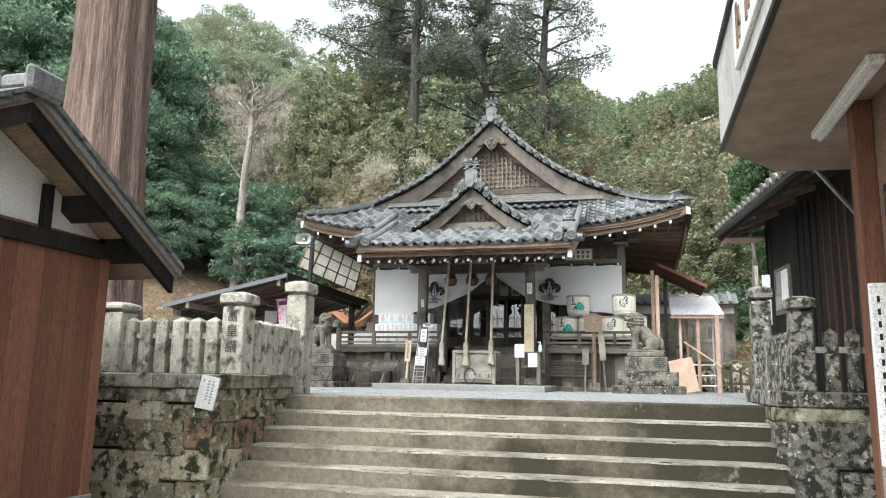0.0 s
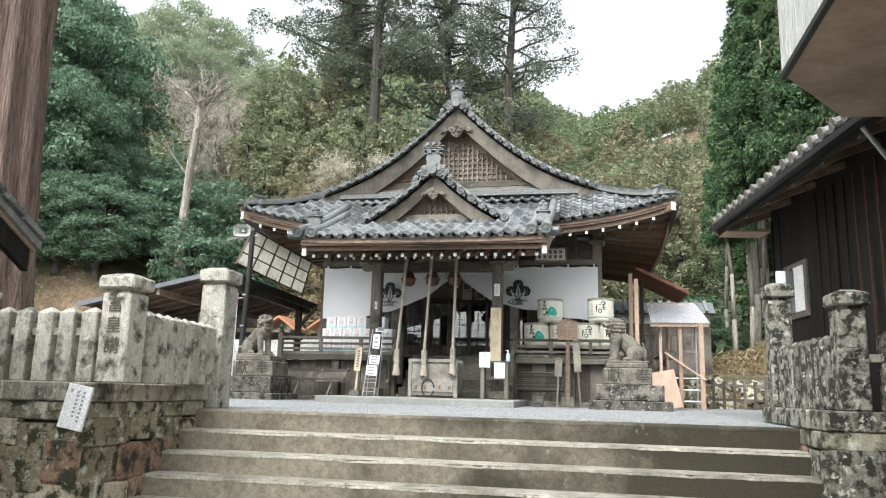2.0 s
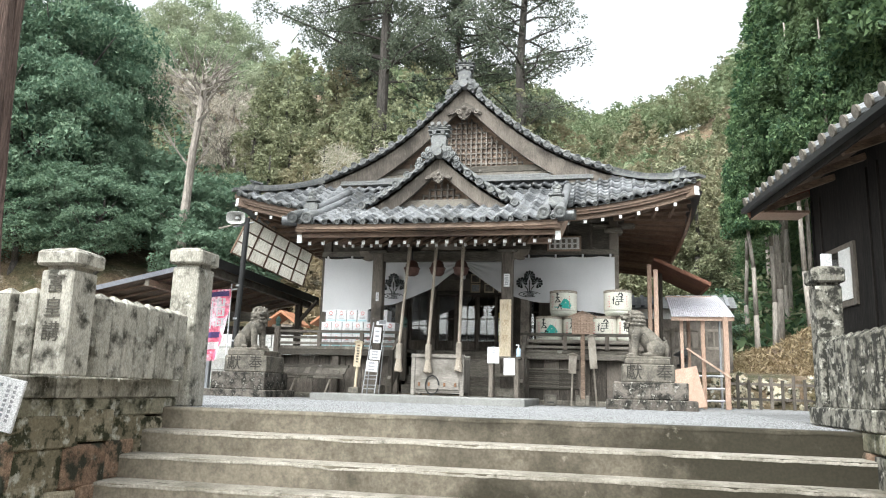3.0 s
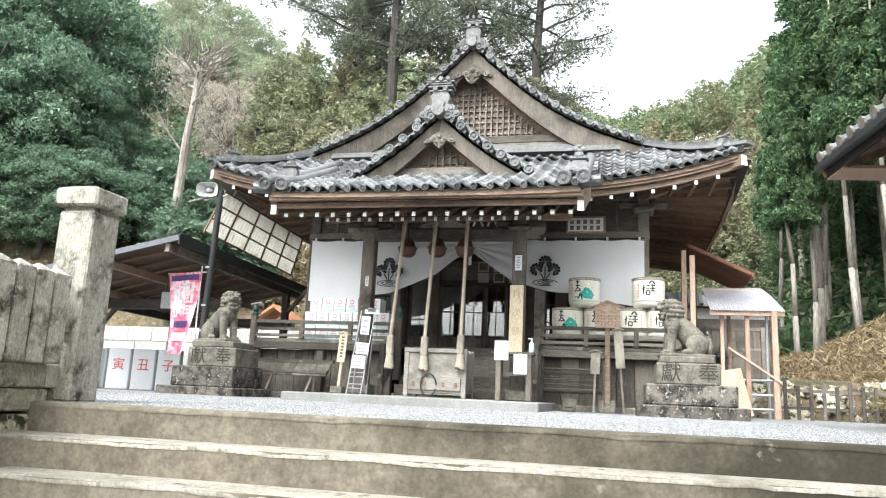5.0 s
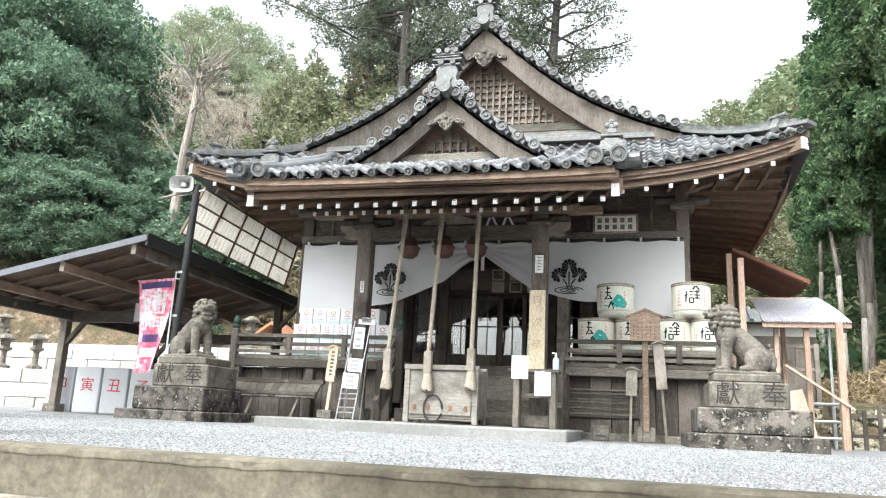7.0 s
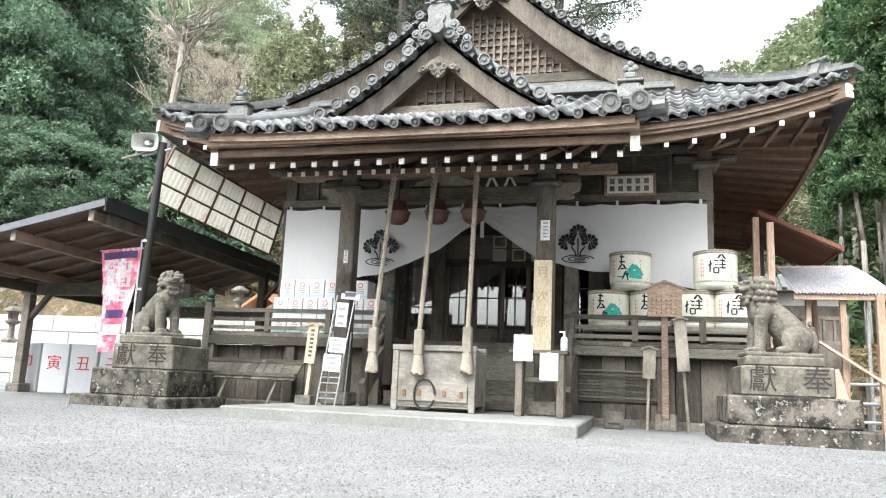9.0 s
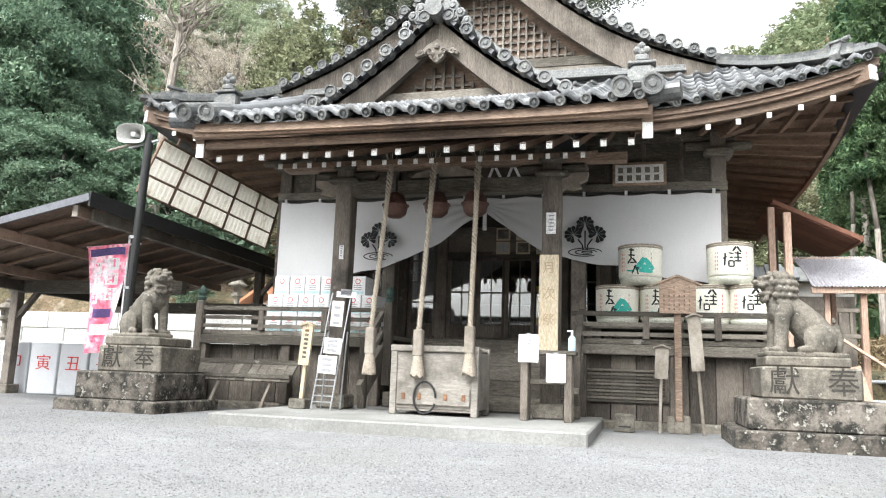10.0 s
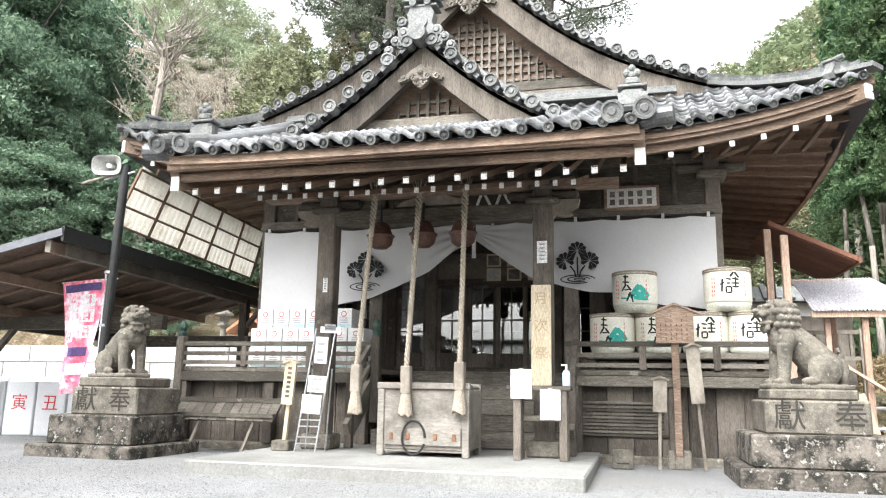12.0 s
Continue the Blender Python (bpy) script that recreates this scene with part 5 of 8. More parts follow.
# signs on posts
def roofed_sign(name, label, x, y, z0, z1, w, post_w, foot, lean, mat, postmat):
    s = thing(name, (x, y, foot), label, "sign")
    m = pose(x, y, foot, 0, lean, 0)
    zz0, zz1 = z0 - foot, z1 - foot
    part("post", boxed(-post_w / 2, post_w / 2, -post_w / 2 + 0.02, post_w / 2 + 0.02, 0, zz1 - 0.05, 0.004, m), postmat, s)
    bm = prismed([(-w / 2, zz0), (w / 2, zz0), (w / 2, zz1 - w * 0.2), (0, zz1), (-w / 2, zz1 - w * 0.2)], -0.02 - post_w / 2, 0.0 - post_w / 2 + 0.015)
    bm.transform(m)
    part("board", bm, mat, s)
    for sg in (-1, 1):
        bm = barred((0, -0.02, zz1 + 0.012), (sg * w * 0.66, -0.02, zz1 - w * 0.27 + 0.012), 0.10, 0.018, (0, 0, 1))
        bm.transform(m)
        part("roof_board", bm, mat, s)
    return s, m


s, m = roofed_sign("notice_kiosk", "brown wooden notice board with a small gable roof on a post", 0.0, 15.62, 2.36, 2.74, 0.36, 0.07, 1.27, 0, BROWN, BROWN)
for k in range(6):
    for j in range(4 + k % 3):
        bm = boxed(-0.14 + k * 0.05, -0.128 + k * 0.05, -0.06, -0.0555, 1.12 + j * 0.045, 1.145 + j * 0.045, 0)
        bm.transform(m)
        part("text_mark", bm, RAFTER, s)
st = thing("stone_block", (0.0, 15.62, COURT), "small pale stone post base", "block")
for sx in (-1, 1):
    part("block", boxed(sx * 0.075 - 0.035, sx * 0.075 + 0.035, 15.56, 15.7, COURT, 1.33, 0.012), PALESTONE, st)
part("foot", boxed(-0.05, 0.05, 15.57, 15.69, COURT, 1.269, 0.01), PALESTONE, st)
roofed_sign("prayer_sign", "small grey weathered sign with a roof on a thin stake", -0.19, 15.5, 1.69, 2.02, 0.13, 0.03, COURT, 2, PALEWOOD, PALEWOOD)
roofed_sign("prayer_sign", "tall narrow grey weathered sign on a thin stake", 0.23, 15.5, 1.78, 2.34, 0.125, 0.03, COURT, -4, PALEWOOD, PALEWOOD)
s, m = roofed_sign("shrine_sign", "pale new wooden sign with a roof on a concrete foot", -3.74, 14.70, 1.70, 2.12, 0.115, 0.04, 1.30, 4, BOARDYELLOW, BOARDYELLOW)
part("foot", boxed(-3.83, -3.65, 14.62, 14.80, 1.26, 1.36, 0.01), PALESTONE, s)
for j in range(7):
    bm = boxed(-0.02, 0.02, -0.045, -0.04, 0.47 + j * 0.045, 0.495 + j * 0.045, 0)
    bm.transform(m)
    part("text_mark", bm, WOODV if j < 6 else RUST, s)
# leaflet rack
rk = thing("leaflet_rack", (-3.46, 14.6, 1.26), "thin steel leaflet rack with white leaflets", "rack")
for x in (-3.57, -3.36):
    part("leg", tubed((x, 14.60, 1.26), (x + 0.10, 14.75, 2.45), 0.009, n=6), STEEL, rk)
    part("leg", tubed((x, 14.85, 1.26), (x + 0.08, 14.75, 2.05), 0.009, n=6), STEEL, rk)
for z in (1.34, 1.40, 1.50, 1.56, 1.70, 1.95):
    t = (z - 1.26) / 1.19
    part("rung", tubed((-3.57 + 0.1 * t, 14.6 + 0.15 * t, z), (-3.36 + 0.1 * t, 14.6 + 0.15 * t, z), 0.007, n=6), STEEL, rk)
for z0, z1, w, x in ((1.62, 1.80, 0.2, -3.43), (1.82, 1.98, 0.19, -3.39), (2.10, 2.36, 0.13, -3.38), (2.40, 2.46, 0.22, -3.30)):
    t = (z0 - 1.26) / 1.19
    lf = part("leaflet", boxed(-w / 2, w / 2, -0.006, 0.006, 0, z1 - z0, 0.002, pose(x, 14.57 + 0.15 * t, z0, 0, 3, 0)), PAPER, rk)
    for j in range(3):
        bm = boxed(-w * 0.3, w * 0.25, -0.009, -0.0065, 0.02 + j * (z1 - z0) * 0.3, 0.03 + j * (z1 - z0) * 0.3 + 0.02, 0, pose(x, 14.57 + 0.15 * t, z0, 0, 3, 0))
        part("text_mark", bm, PRINT, lf)
# drop-down bench board by the veranda
bn = thing("bench", (-4.8, 15.4, COURT), "weathered fold-down bench of narrow boards by the veranda", "bench")
bm = bmesh.new()
bar(bm, (-5.42, 15.30, 1.56), (-4.16, 15.30, 1.56), 0.05, 0.04)
part("front_rail", bm, WOOD, bn)
for i in range(11):
    x = -5.40 + i * 0.113
    part("slat", barred((x + 0.055, 15.28, 1.50), (x + 0.075, 15.45, 1.70), 0.108, 0.02, (0, -1, 1)), WOOD, bn)
part("top_rail", barred((-5.40, 15.46, 1.72), (-4.12, 15.46, 1.72), 0.08, 0.05), WOOD, bn)
for x in (-5.18, -4.52):
    part("strut", barred((x, 15.28, COURT), (x + 0.12, 15.36, 1.55), 0.03, 0.03, (0, 1, 0)), PALEWOOD, bn)


# sake barrels
STRAW = material("straw_wrap", (0.58, 0.56, 0.47), (0.72, 0.71, 0.63), 0.8, big=4, fine=60, bump=0.1)
TEAL = material("teal_print", (0.03, 0.30, 0.25), (0.06, 0.42, 0.35), 0.8, bump=0)
REDP = material("red_print", (0.5, 0.05, 0.05), (0.6, 0.09, 0.08), 0.8, bump=0)
FILM = material("barrel_base", (0.36, 0.36, 0.30), (0.5, 0.5, 0.43), 0.3, big=4, fine=30, bump=0.05)


def on_barrel(bm, a0, z0, a1, z1, w, r=0.252, n=3):
    """A thick stroke lying on a barrel of radius r round the origin; angles in degrees from -y."""
    for i in range(n):
        t0, t1 = i / n, (i + 1) / n
        q = []
        for t, sg in ((t0, -1), (t1, -1), (t1, 1), (t0, 1)):
            a, z = a0 + (a1 - a0) * t, z0 + (z1 - z0) * t
            da, dz = math.radians(a1 - a0) * r, z1 - z0
            ln = math.hypot(da, dz)
            ww = w * (0.6 + 0.4 * math.sin(math.pi * (0.15 + 0.7 * t)))
            a += math.degrees(-dz / ln * sg * ww / 2 / r)
            z += da / ln * sg * ww / 2
            q.append(bm.verts.new((math.sin(math.radians(a)) * r, -math.cos(math.radians(a)) * r, z)))
        bm.faces.new(q)


def barrel(kind):
    b = thing("sake_barrel", (0, 0, 0), "straw-wrapped white sake barrel with black brush strokes" + (" over a teal hill" if kind else ""), "barrel", group="stacked sake barrels")
    bm = bmesh.new()
    lathe(bm, [(0.20, 0.0), (0.225, 0.03), (0.243, 0.09)], 0, 0, 22)
    part("base_wrap", bm, FILM, b, smooth=True)
    bm = bmesh.new()
    lathe(bm, [(0.243, 0.09), (0.249, 0.12), (0.250, 0.40), (0.245, 0.445), (0.225, 0.47)], 0, 0, 22)
    part("straw_body", bm, STRAW, b, smooth=True)
    for z in (0.43, 0.455):
        bm = bmesh.new()
        for i in range(24):
            a, c = i * math.pi / 12, (i + 1) * math.pi / 12
            tube(bm, (0.245 * math.cos(a), 0.245 * math.sin(a), z), (0.245 * math.cos(c), 0.245 * math.sin(c), z + 0.004), 0.011, n=5)
        part("rope", bm, ROPE, b)
    if kind:
        for x0, z0, x1, z1, w in ((-22, 0.40, -8, 0.39, 0.02), (-16, 0.42, -17, 0.30, 0.02), (-24, 0.34, -6, 0.33, 0.018), (-14, 0.31, -26, 0.24, 0.02), (-12, 0.30, -2, 0.24, 0.02), (-20, 0.25, -6, 0.25, 0.016), (-4, 0.22, -14, 0.12, 0.02), (-10, 0.20, 4, 0.18, 0.018), (-2, 0.19, 2, 0.11, 0.018)):
            bm = bmesh.new()
            on_barrel(bm, x0, z0, x1, z1, w, 0.25350)
            part("brush_stroke", bm, INK, b)
    else:
        for x0, z0, x1, z1, w in ((8, 0.41, 0, 0.36, 0.024), (10, 0.41, 20, 0.35, 0.024), (4, 0.34, 20, 0.33, 0.018), (12, 0.36, 12, 0.25, 0.018), (2, 0.29, 22, 0.29, 0.016), (4, 0.25, 20, 0.25, 0.018), (-18, 0.34, -20, 0.20, 0.02), (-24, 0.28, -14, 0.30, 0.018), (-10, 0.34, 2, 0.33, 0.016), (-8, 0.29, 0, 0.29, 0.016), (-10, 0.25, 2, 0.25, 0.016), (-10, 0.25, -10, 0.19, 0.016), (2, 0.25, 2, 0.19, 0.016), (-10, 0.19, 2, 0.19, 0.016)):
            bm = bmesh.new()
            on_barrel(bm, x0, z0, x1, z1, w, 0.25350)
            part("brush_stroke", bm, INK, b)
    if kind:
        bm = bmesh.new()
        for x0, z0, x1, z1, w in ((-4, 0.16, 18, 0.30, 0.06), (18, 0.29, 42, 0.17, 0.06), (4, 0.16, 40, 0.15, 0.05), (10, 0.20, 30, 0.19, 0.06), (-30, 0.16, -8, 0.15, 0.02)):
            on_barrel(bm, x0, z0, x1, z1, w, 0.2522)
        part("teal_hill", bm, TEAL, b, "teal printed hill")
    for a in (-44, -38, 36):
        for j in range(5):
            bm = bmesh.new()
            on_barrel(bm, a, 0.36 - j * 0.045, a + 0.1, 0.335 - j * 0.045, 0.012, 0.2535, 1)
            part("text_mark", bm, REDP, b)
    return b


for kind, spots in ((1, ((-0.63, 16.5, 2.27, 0), (-0.13, 16.5, 2.27, 3), (-0.37, 16.5, 2.745, -3))), (0, ((0.36, 16.45, 2.27, 2), (0.83, 16.4, 2.27, -4), (0.61, 16.42, 2.745, 5)))):
    b = barrel(kind)
    b.location, b.rotation_euler.z = spots[0][:3], radians(spots[0][3] - 4)
    for x, y, z, rz in spots[1:]:
        copy_thing(b, pose(x, y, z, 0, 0, rz - 4))
sh = thing("barrel_shelf", (0.1, 16.45, FL), "low weathered wooden shelf under the barrels", "shelf")
part("board", boxed(-0.92, 1.05, 16.18, 16.72, 2.23, 2.27, 0.005), WOOD, sh)
for x in (-0.85, 0.05, 0.95):
    part("support", boxed(x - 0.05, x + 0.05, 16.2, 16.7, FL, 2.23, 0.005), WOOD, sh)


# stacked cartons
def carton():
    c = thing("carton", (0, 0, 0), "white cardboard carton with a pale blue print", "box", group="cartons stacked on the veranda")
    part("body", boxed(-0.10, 0.10, -0.15, 0.15, 0, 0.235, 0.004), PAPER, c)
    part("print", boxed(-0.085, 0.085, -0.1525, -0.151, 0.015, 0.05, 0), material("pale_blue_print", (0.35, 0.55, 0.58), (0.5, 0.66, 0.68), 0.8, bump=0), c, "pale blue printed band")
    bm = bmesh.new()
    bmesh.ops.create_cone(bm, cap_ends=True, segments=14, radius1=0.035, radius2=0.035, depth=0.002, matrix=pose(0, -0.152, 0.17, 90))
    part("print_disc", bm, REDP, c, "red printed disc")
    bm = bmesh.new()
    bmesh.ops.create_cone(bm, cap_ends=True, segments=14, radius1=0.025, radius2=0.025, depth=0.003, matrix=pose(0, -0.1525, 0.17, 90))
    part("print_disc", bm, PAPER, c)
    for j in range(3):
        part("text_mark", boxed(-0.05, 0.05, -0.1525, -0.151, 0.065 + j * 0.025, 0.075 + j * 0.025, 0), PRINT, c)
    return c


c0 = carton()
spots = [(-4.78 + 0.212 * i, 16.3, FL + 0.475) for i in range(4)] + [(-3.75, 16.3, FL + 0.475)] + [(-4.85 + 0.212 * i, 16.28, FL + 0.238) for i in range(7)] + [(-4.85 + 0.212 * i, 16.28, FL) for i in range(7)]
c0.location = spots[0]
for q in spots[1:]:
    copy_thing(c0, pose(*q, 0, 0, random.uniform(-2, 2)))


# ---------------------------------------------------------------- guardian lions
def lion(x, y, z, rz, turn):
    bm = bmesh.new()

    def ball(px, py, pz, r, sx=1, sy=1, sz=1, m=Matrix()):
        bmesh.ops.create_uvsphere(bm, u_segments=12, v_segments=8, radius=r, matrix=m @ Matrix.Translation((px, py, pz)) @ Matrix.Diagonal((sx, sy, sz, 1)))
    box(bm, -0.36, 0.31, -0.17, 0.17, 0, 0.045, 0.01)
    # back and haunches
    for i in range(9):
        t = i / 8
        ball(0.13 - 0.30 * t, 0, 0.50 - 0.31 * t + 0.03 * math.sin(3.1 * t), 0.135 + 0.03 * t, 1, 0.86, 1.0)
    ball(0.14, 0, 0.46, 0.125, 0.95, 1.1, 1.15)
    for s in (-1, 1):
        ball(-0.14, s * 0.125, 0.17, 0.12, 1.2, 0.55, 1.2)
        ball(-0.01, s * 0.15, 0.075, 0.045, 1.7, 0.8, 0.8)
        ball(0.14, s * 0.105, 0.44, 0.085, 0.9, 0.8, 1.3)
        tube(bm, (0.16, s * 0.105, 0.40), (0.19, s * 0.105, 0.05), 0.066, 0.052, 10)
        for k in (-1, 0, 1):
            ball(0.235, s * 0.105 + 0.035 * k, 0.068, 0.03, 1.5, 0.9, 0.8)
    hm = Matrix.Translation((0.19, 0, 0.69)) @ pose(0, 0, 0, 0, 0, turn) @ Matrix.Diagonal((0.92, 0.84, 0.88, 1))
    # skull, open jaws, brows, nose
    ball(0.0, 0, 0.0, 0.135, 1.0, 1.0, 0.95, hm)
    ball(0.10, 0, 0.005, 0.085, 1.05, 1.30, 0.48, hm)
    ball(0.08, 0, -0.095, 0.075, 1.05, 1.20, 0.40, hm)
    ball(0.185, 0, 0.035, 0.036, 0.8, 1.6, 0.8, hm)
    for s in (-1, 1):
        ball(0.10, s * 0.06, 0.085, 0.038, 1.0, 1.3, 0.7, hm)
        ball(0.12, s * 0.06, 0.052, 0.022, 1, 1, 1, hm)
        ball(0.145, s * 0.075, -0.01, 0.036, 0.9, 0.9, 0.8, hm)
        ball(0.0, s * 0.125, 0.10, 0.05, 1.3, 0.5, 0.8, hm)
    # curls of the mane, in rows round the back of the head and down the neck
    for row, (pz, rad, cnt, r) in enumerate(((0.13, 0.07, 6, 0.040), (0.085, 0.125, 9, 0.042), (0.02, 0.150, 10, 0.042), (-0.05, 0.155, 10, 0.042), (-0.12, 0.150, 10, 0.040), (-0.19, 0.135, 9, 0.038))):
        for i in range(cnt):
            a = math.radians(62 + (236 if row else 330) * (i + 0.5 * (row % 2)) / cnt)
            ball(-0.035 + rad * math.cos(a), rad * math.sin(a), pz, r, 1, 1, 0.9, hm)
    for i in range(5):
        ball(0.10, -0.07 + 0.035 * i, -0.15 - 0.02 * (i % 2), 0.026, 1, 1, 1.4, hm)
    # upright plume of the tail
    for s in (-1, 0, 1):
        for i in range(5):
            t = i / 4
            ball(-0.30 - 0.03 * math.sin(3.1 * t), s * 0.055 * (1 - 0.5 * t), 0.10 + (0.26 if s == 0 else 0.19) * t, 0.05 - 0.026 * t, 0.9, 0.9, 1.3)
    bm.transform(pose(x, y, z, 0, 0, rz) @ Matrix.Diagonal((1.02, 0.92, 0.92, 1)))
    ob = part("guardian_lion", bm, PALESTONE)
    tagged(ob, "seated pale stone guardian lion on a pedestal", "statue", group="pair of guardian lions")
    mod = ob.modifiers.new("merge", "REMESH")
    mod.mode, mod.voxel_size, mod.use_smooth_shade = "VOXEL", 0.008, True
    mod = ob.modifiers.new("soften", "SMOOTH")
    mod.iterations, mod.factor = 1, 0.5
    return ob


def pedestal(tiers, word, y_face, x_text, gap, size):
    x0, x1, y0, y1, z0, z1 = tiers[0]
    p = thing("lion_pedestal", ((x0 + x1) / 2, (y0 + y1) / 2, z0), "stepped mossy stone pedestal with carved characters", "pedestal", group="pair of lion pedestals")
    for i, (x0, x1, y0, y1, z0, z1) in enumerate(tiers):
        part("tier", boxed(x0, x1, y0, y1, z0 if i else z0 - 0.05, z1, 0.016), PALESTONE if i >= 2 else PEDESTAL, p)
    for i, ch in enumerate(word):
        text_part("carved_letter", ch, size, pose(x_text + i * gap, y_face - 0.003, (tiers[2][4] + tiers[2][5]) / 2, 90), CARVED, p, "dark carved character")


pedestal([(-6.35, -5.12, 14.24, 15.45, COURT, 1.27), (-6.20, -5.22, 14.36, 15.33, 1.27, 1.56), (-6.02, -5.24, 14.45, 15.18, 1.56, 1.84), (-6.00, -5.32, 14.50, 15.12, 1.84, 1.94)], "獻奉", 14.45, -5.84, 0.40, 0.26)
lion(-5.73, 14.80, 1.94, -20, -25)
pedestal([(0.38, 1.70, 14.24, 15.45, COURT, 1.30), (0.49, 1.58, 14.34, 15.35, 1.30, 1.56), (0.62, 1.40, 14.45, 15.2, 1.56, 1.83), (0.67, 1.34, 14.52, 15.12, 1.83, 1.92)], "獻奉", 14.45, 0.80, 0.45, 0.25)
lion(0.99, 14.82, 1.92, 190, 6)

# ---------------------------------------------------------------- loudspeaker pole and eave screen
sp = thing("speaker_pole", (-6.17, 15.0, COURT), "dark steel pole with a grey horn loudspeaker", "loudspeaker")
part("pole", tubed((-6.17, 15.0, COURT), (-6.08, 15.0, 4.38), 0.055, 0.05, 14), BLACKMETAL, sp)
for z in (2.1, 2.5, 3.1):
    part("band", tubed((-6.15, 15.0, z), (-6.15, 15.0, z + 0.03), 0.062, n=12), STEEL, sp)
HORN = material("grey_horn", (0.42, 0.42, 0.40), (0.56, 0.56, 0.53), 0.6, big=6, fine=30, bump=0.05)
HM_ = look((-6.27, 14.90, 4.37), (-6.10, 14.0, 4.20))


def horn_ring(bm, w, h, d):
    """One rounded-rectangle ring of the horn, d behind its mouth."""
    ring = []
    for i in range(28):
        a = 2 * math.pi * i / 28
        c, n_ = math.cos(a), math.sin(a)
        ring.append(bm.verts.new(HM_ @ Vector((w * math.copysign(abs(c) ** 0.55, c), h * math.copysign(abs(n_) ** 0.55, n_), d))))
    return ring


bm = bmesh.new()
prev = None
for w, h, d in ((0.02, 0.02, 0.20), (0.05, 0.045, 0.18), (0.085, 0.065, 0.07), (0.165, 0.108, 0.0), (0.175, 0.116, -0.012), (0.178, 0.119, 0.0), (0.10, 0.08, 0.09), (0.06, 0.055, 0.22), (0.05, 0.045, 0.26)):
    ring = horn_ring(bm, w, h, d)
    if prev:
        for i in range(28):
            bm.faces.new((prev[i], prev[(i + 1) % 28], ring[(i + 1) % 28], ring[i]))
    prev = ring
h_ = part("horn", bm, HORN, sp, "grey loudspeaker horn with a rounded rectangular mouth", smooth=True)
bm = bmesh.new()
tube(bm, HM_ @ Vector((0, 0, 0.19)), HM_ @ Vector((0, 0, 0.05)), 0.032, 0.03, 12)
part("driver", bm, PAPER, h_)
part("arm", tubed((-6.35, 15.0, 4.22), (-5.95, 15.0, 4.30), 0.016, n=6), STEEL, sp)
part("stick", tubed((-6.62, 14.95, 4.18), (-6.25, 15.0, 4.28), 0.018, n=6), PALEWOOD, sp)
SCREEN = material("weathered_plastic_sheet", (0.60, 0.565, 0.48), (0.78, 0.75, 0.67), 0.5, big=1.5, fine=14, stretch=(1, 5, 1), bump=0.15, stain=(0.30, 0.24, 0.16), stain_scale=3, stain_at=0.66, translucent=0.5)
ps = thing("eave_screen", (-6.5, 17.4, 3.7), "brown framed screen of yellowed plastic sheets hanging under the eave", "screen")


def scr(u, v):
    a = Vector((-6.46, 15.75, 4.58)).lerp(Vector((-6.42, 19.0, 4.45)), u)
    b = Vector((-6.78, 15.75, 3.88)).lerp(Vector((-6.62, 19.0, 3.66)), u)
    return a.lerp(b, v)


for i in range(5):
    for j in range(3):
        bm = bmesh.new()
        sheet(bm, lambda u, v: scr((i + u) / 5, (j + v) / 3) + Vector((0.006 * math.sin(u * 40), 0, 0)), 24, 1)
        part("sheet", bm, SCREEN, ps)
for i in range(6):
    part("bar", barred(scr(i / 5, -0.02) + Vector((0.015, 0, 0)), scr(i / 5, 1.02) + Vector((0.015, 0, 0)), 0.03, 0.03, (1, 0, 0)), RAFTER, ps)
for j in range(4):
    part("bar", barred(scr(0, j / 3) + Vector((0.012, 0, 0)), scr(1, j / 3) + Vector((0.012, 0, 0)), 0.024, 0.024), RAFTER, ps)
for u in (0.1, 0.9):
    part("hanger", barred(scr(u, 0), scr(u, 0) + Vector((0.1, 0, 0.3)), 0.03, 0.03, (0, 1, 0)), BROWN, ps)

# ---------------------------------------------------------------- open shed on the left
sd = thing("open_shed", (-9.0, 17.0, COURT), "open timber shed with a dark lean-to roof", "shed")


def sz(x, y):
    return 3.50 + 0.213 * (x + 6.45) - 0.02 * (y - 14.55)


def shed_sheet(off, th, mat, label, x0=-9.45, x1=-6.45, y0=14.55, y1=19.6):
    bm = bmesh.new()
    sheet(bm, lambda u, v: (x0 + (x1 - x0) * u, y0 + (y1 - y0) * v, sz(x0 + (x1 - x0) * u, y0 + (y1 - y0) * v) + off), 4, 2)
    bmesh.ops.solidify(bm, geom=list(bm.faces), thickness=th)
    return part("roof", bm, mat, sd, label)


shed_sheet(0.04, 0.04, BLACKMETAL, "dark metal roof")
shed_sheet(-0.005, 0.02, BROWN, "brown boarded underside")
part("fascia", barred((-9.45, 14.53, sz(-9.45, 14.5) + 0.0), (-6.43, 14.53, sz(-6.43, 14.5) + 0.0), 0.03, 0.085), material("grey_trim", (0.10, 0.105, 0.12), (0.17, 0.175, 0.19), 0.5, bump=0.05), sd, "grey metal roof edge")
part("fascia", barred((-6.43, 14.53, sz(-6.43, 14.5) - 0.02), (-6.43, 19.6, sz(-6.43, 19.6) - 0.02), 0.03, 0.17), BLACKMETAL, sd)
for i in range(3):
    x = -8.85 + i * 1.1
    part("rafter", barred((x, 14.6, sz(x, 14.6) - 0.10), (x, 19.5, sz(x, 19.5) - 0.10), 0.07, 0.12), BROWN, sd)
    part("rafter_end", boxed(x - 0.036, x + 0.036, 14.575, 14.60, sz(x, 14.6) - 0.165, sz(x, 14.6) - 0.035, 0), PALEWOOD, sd)
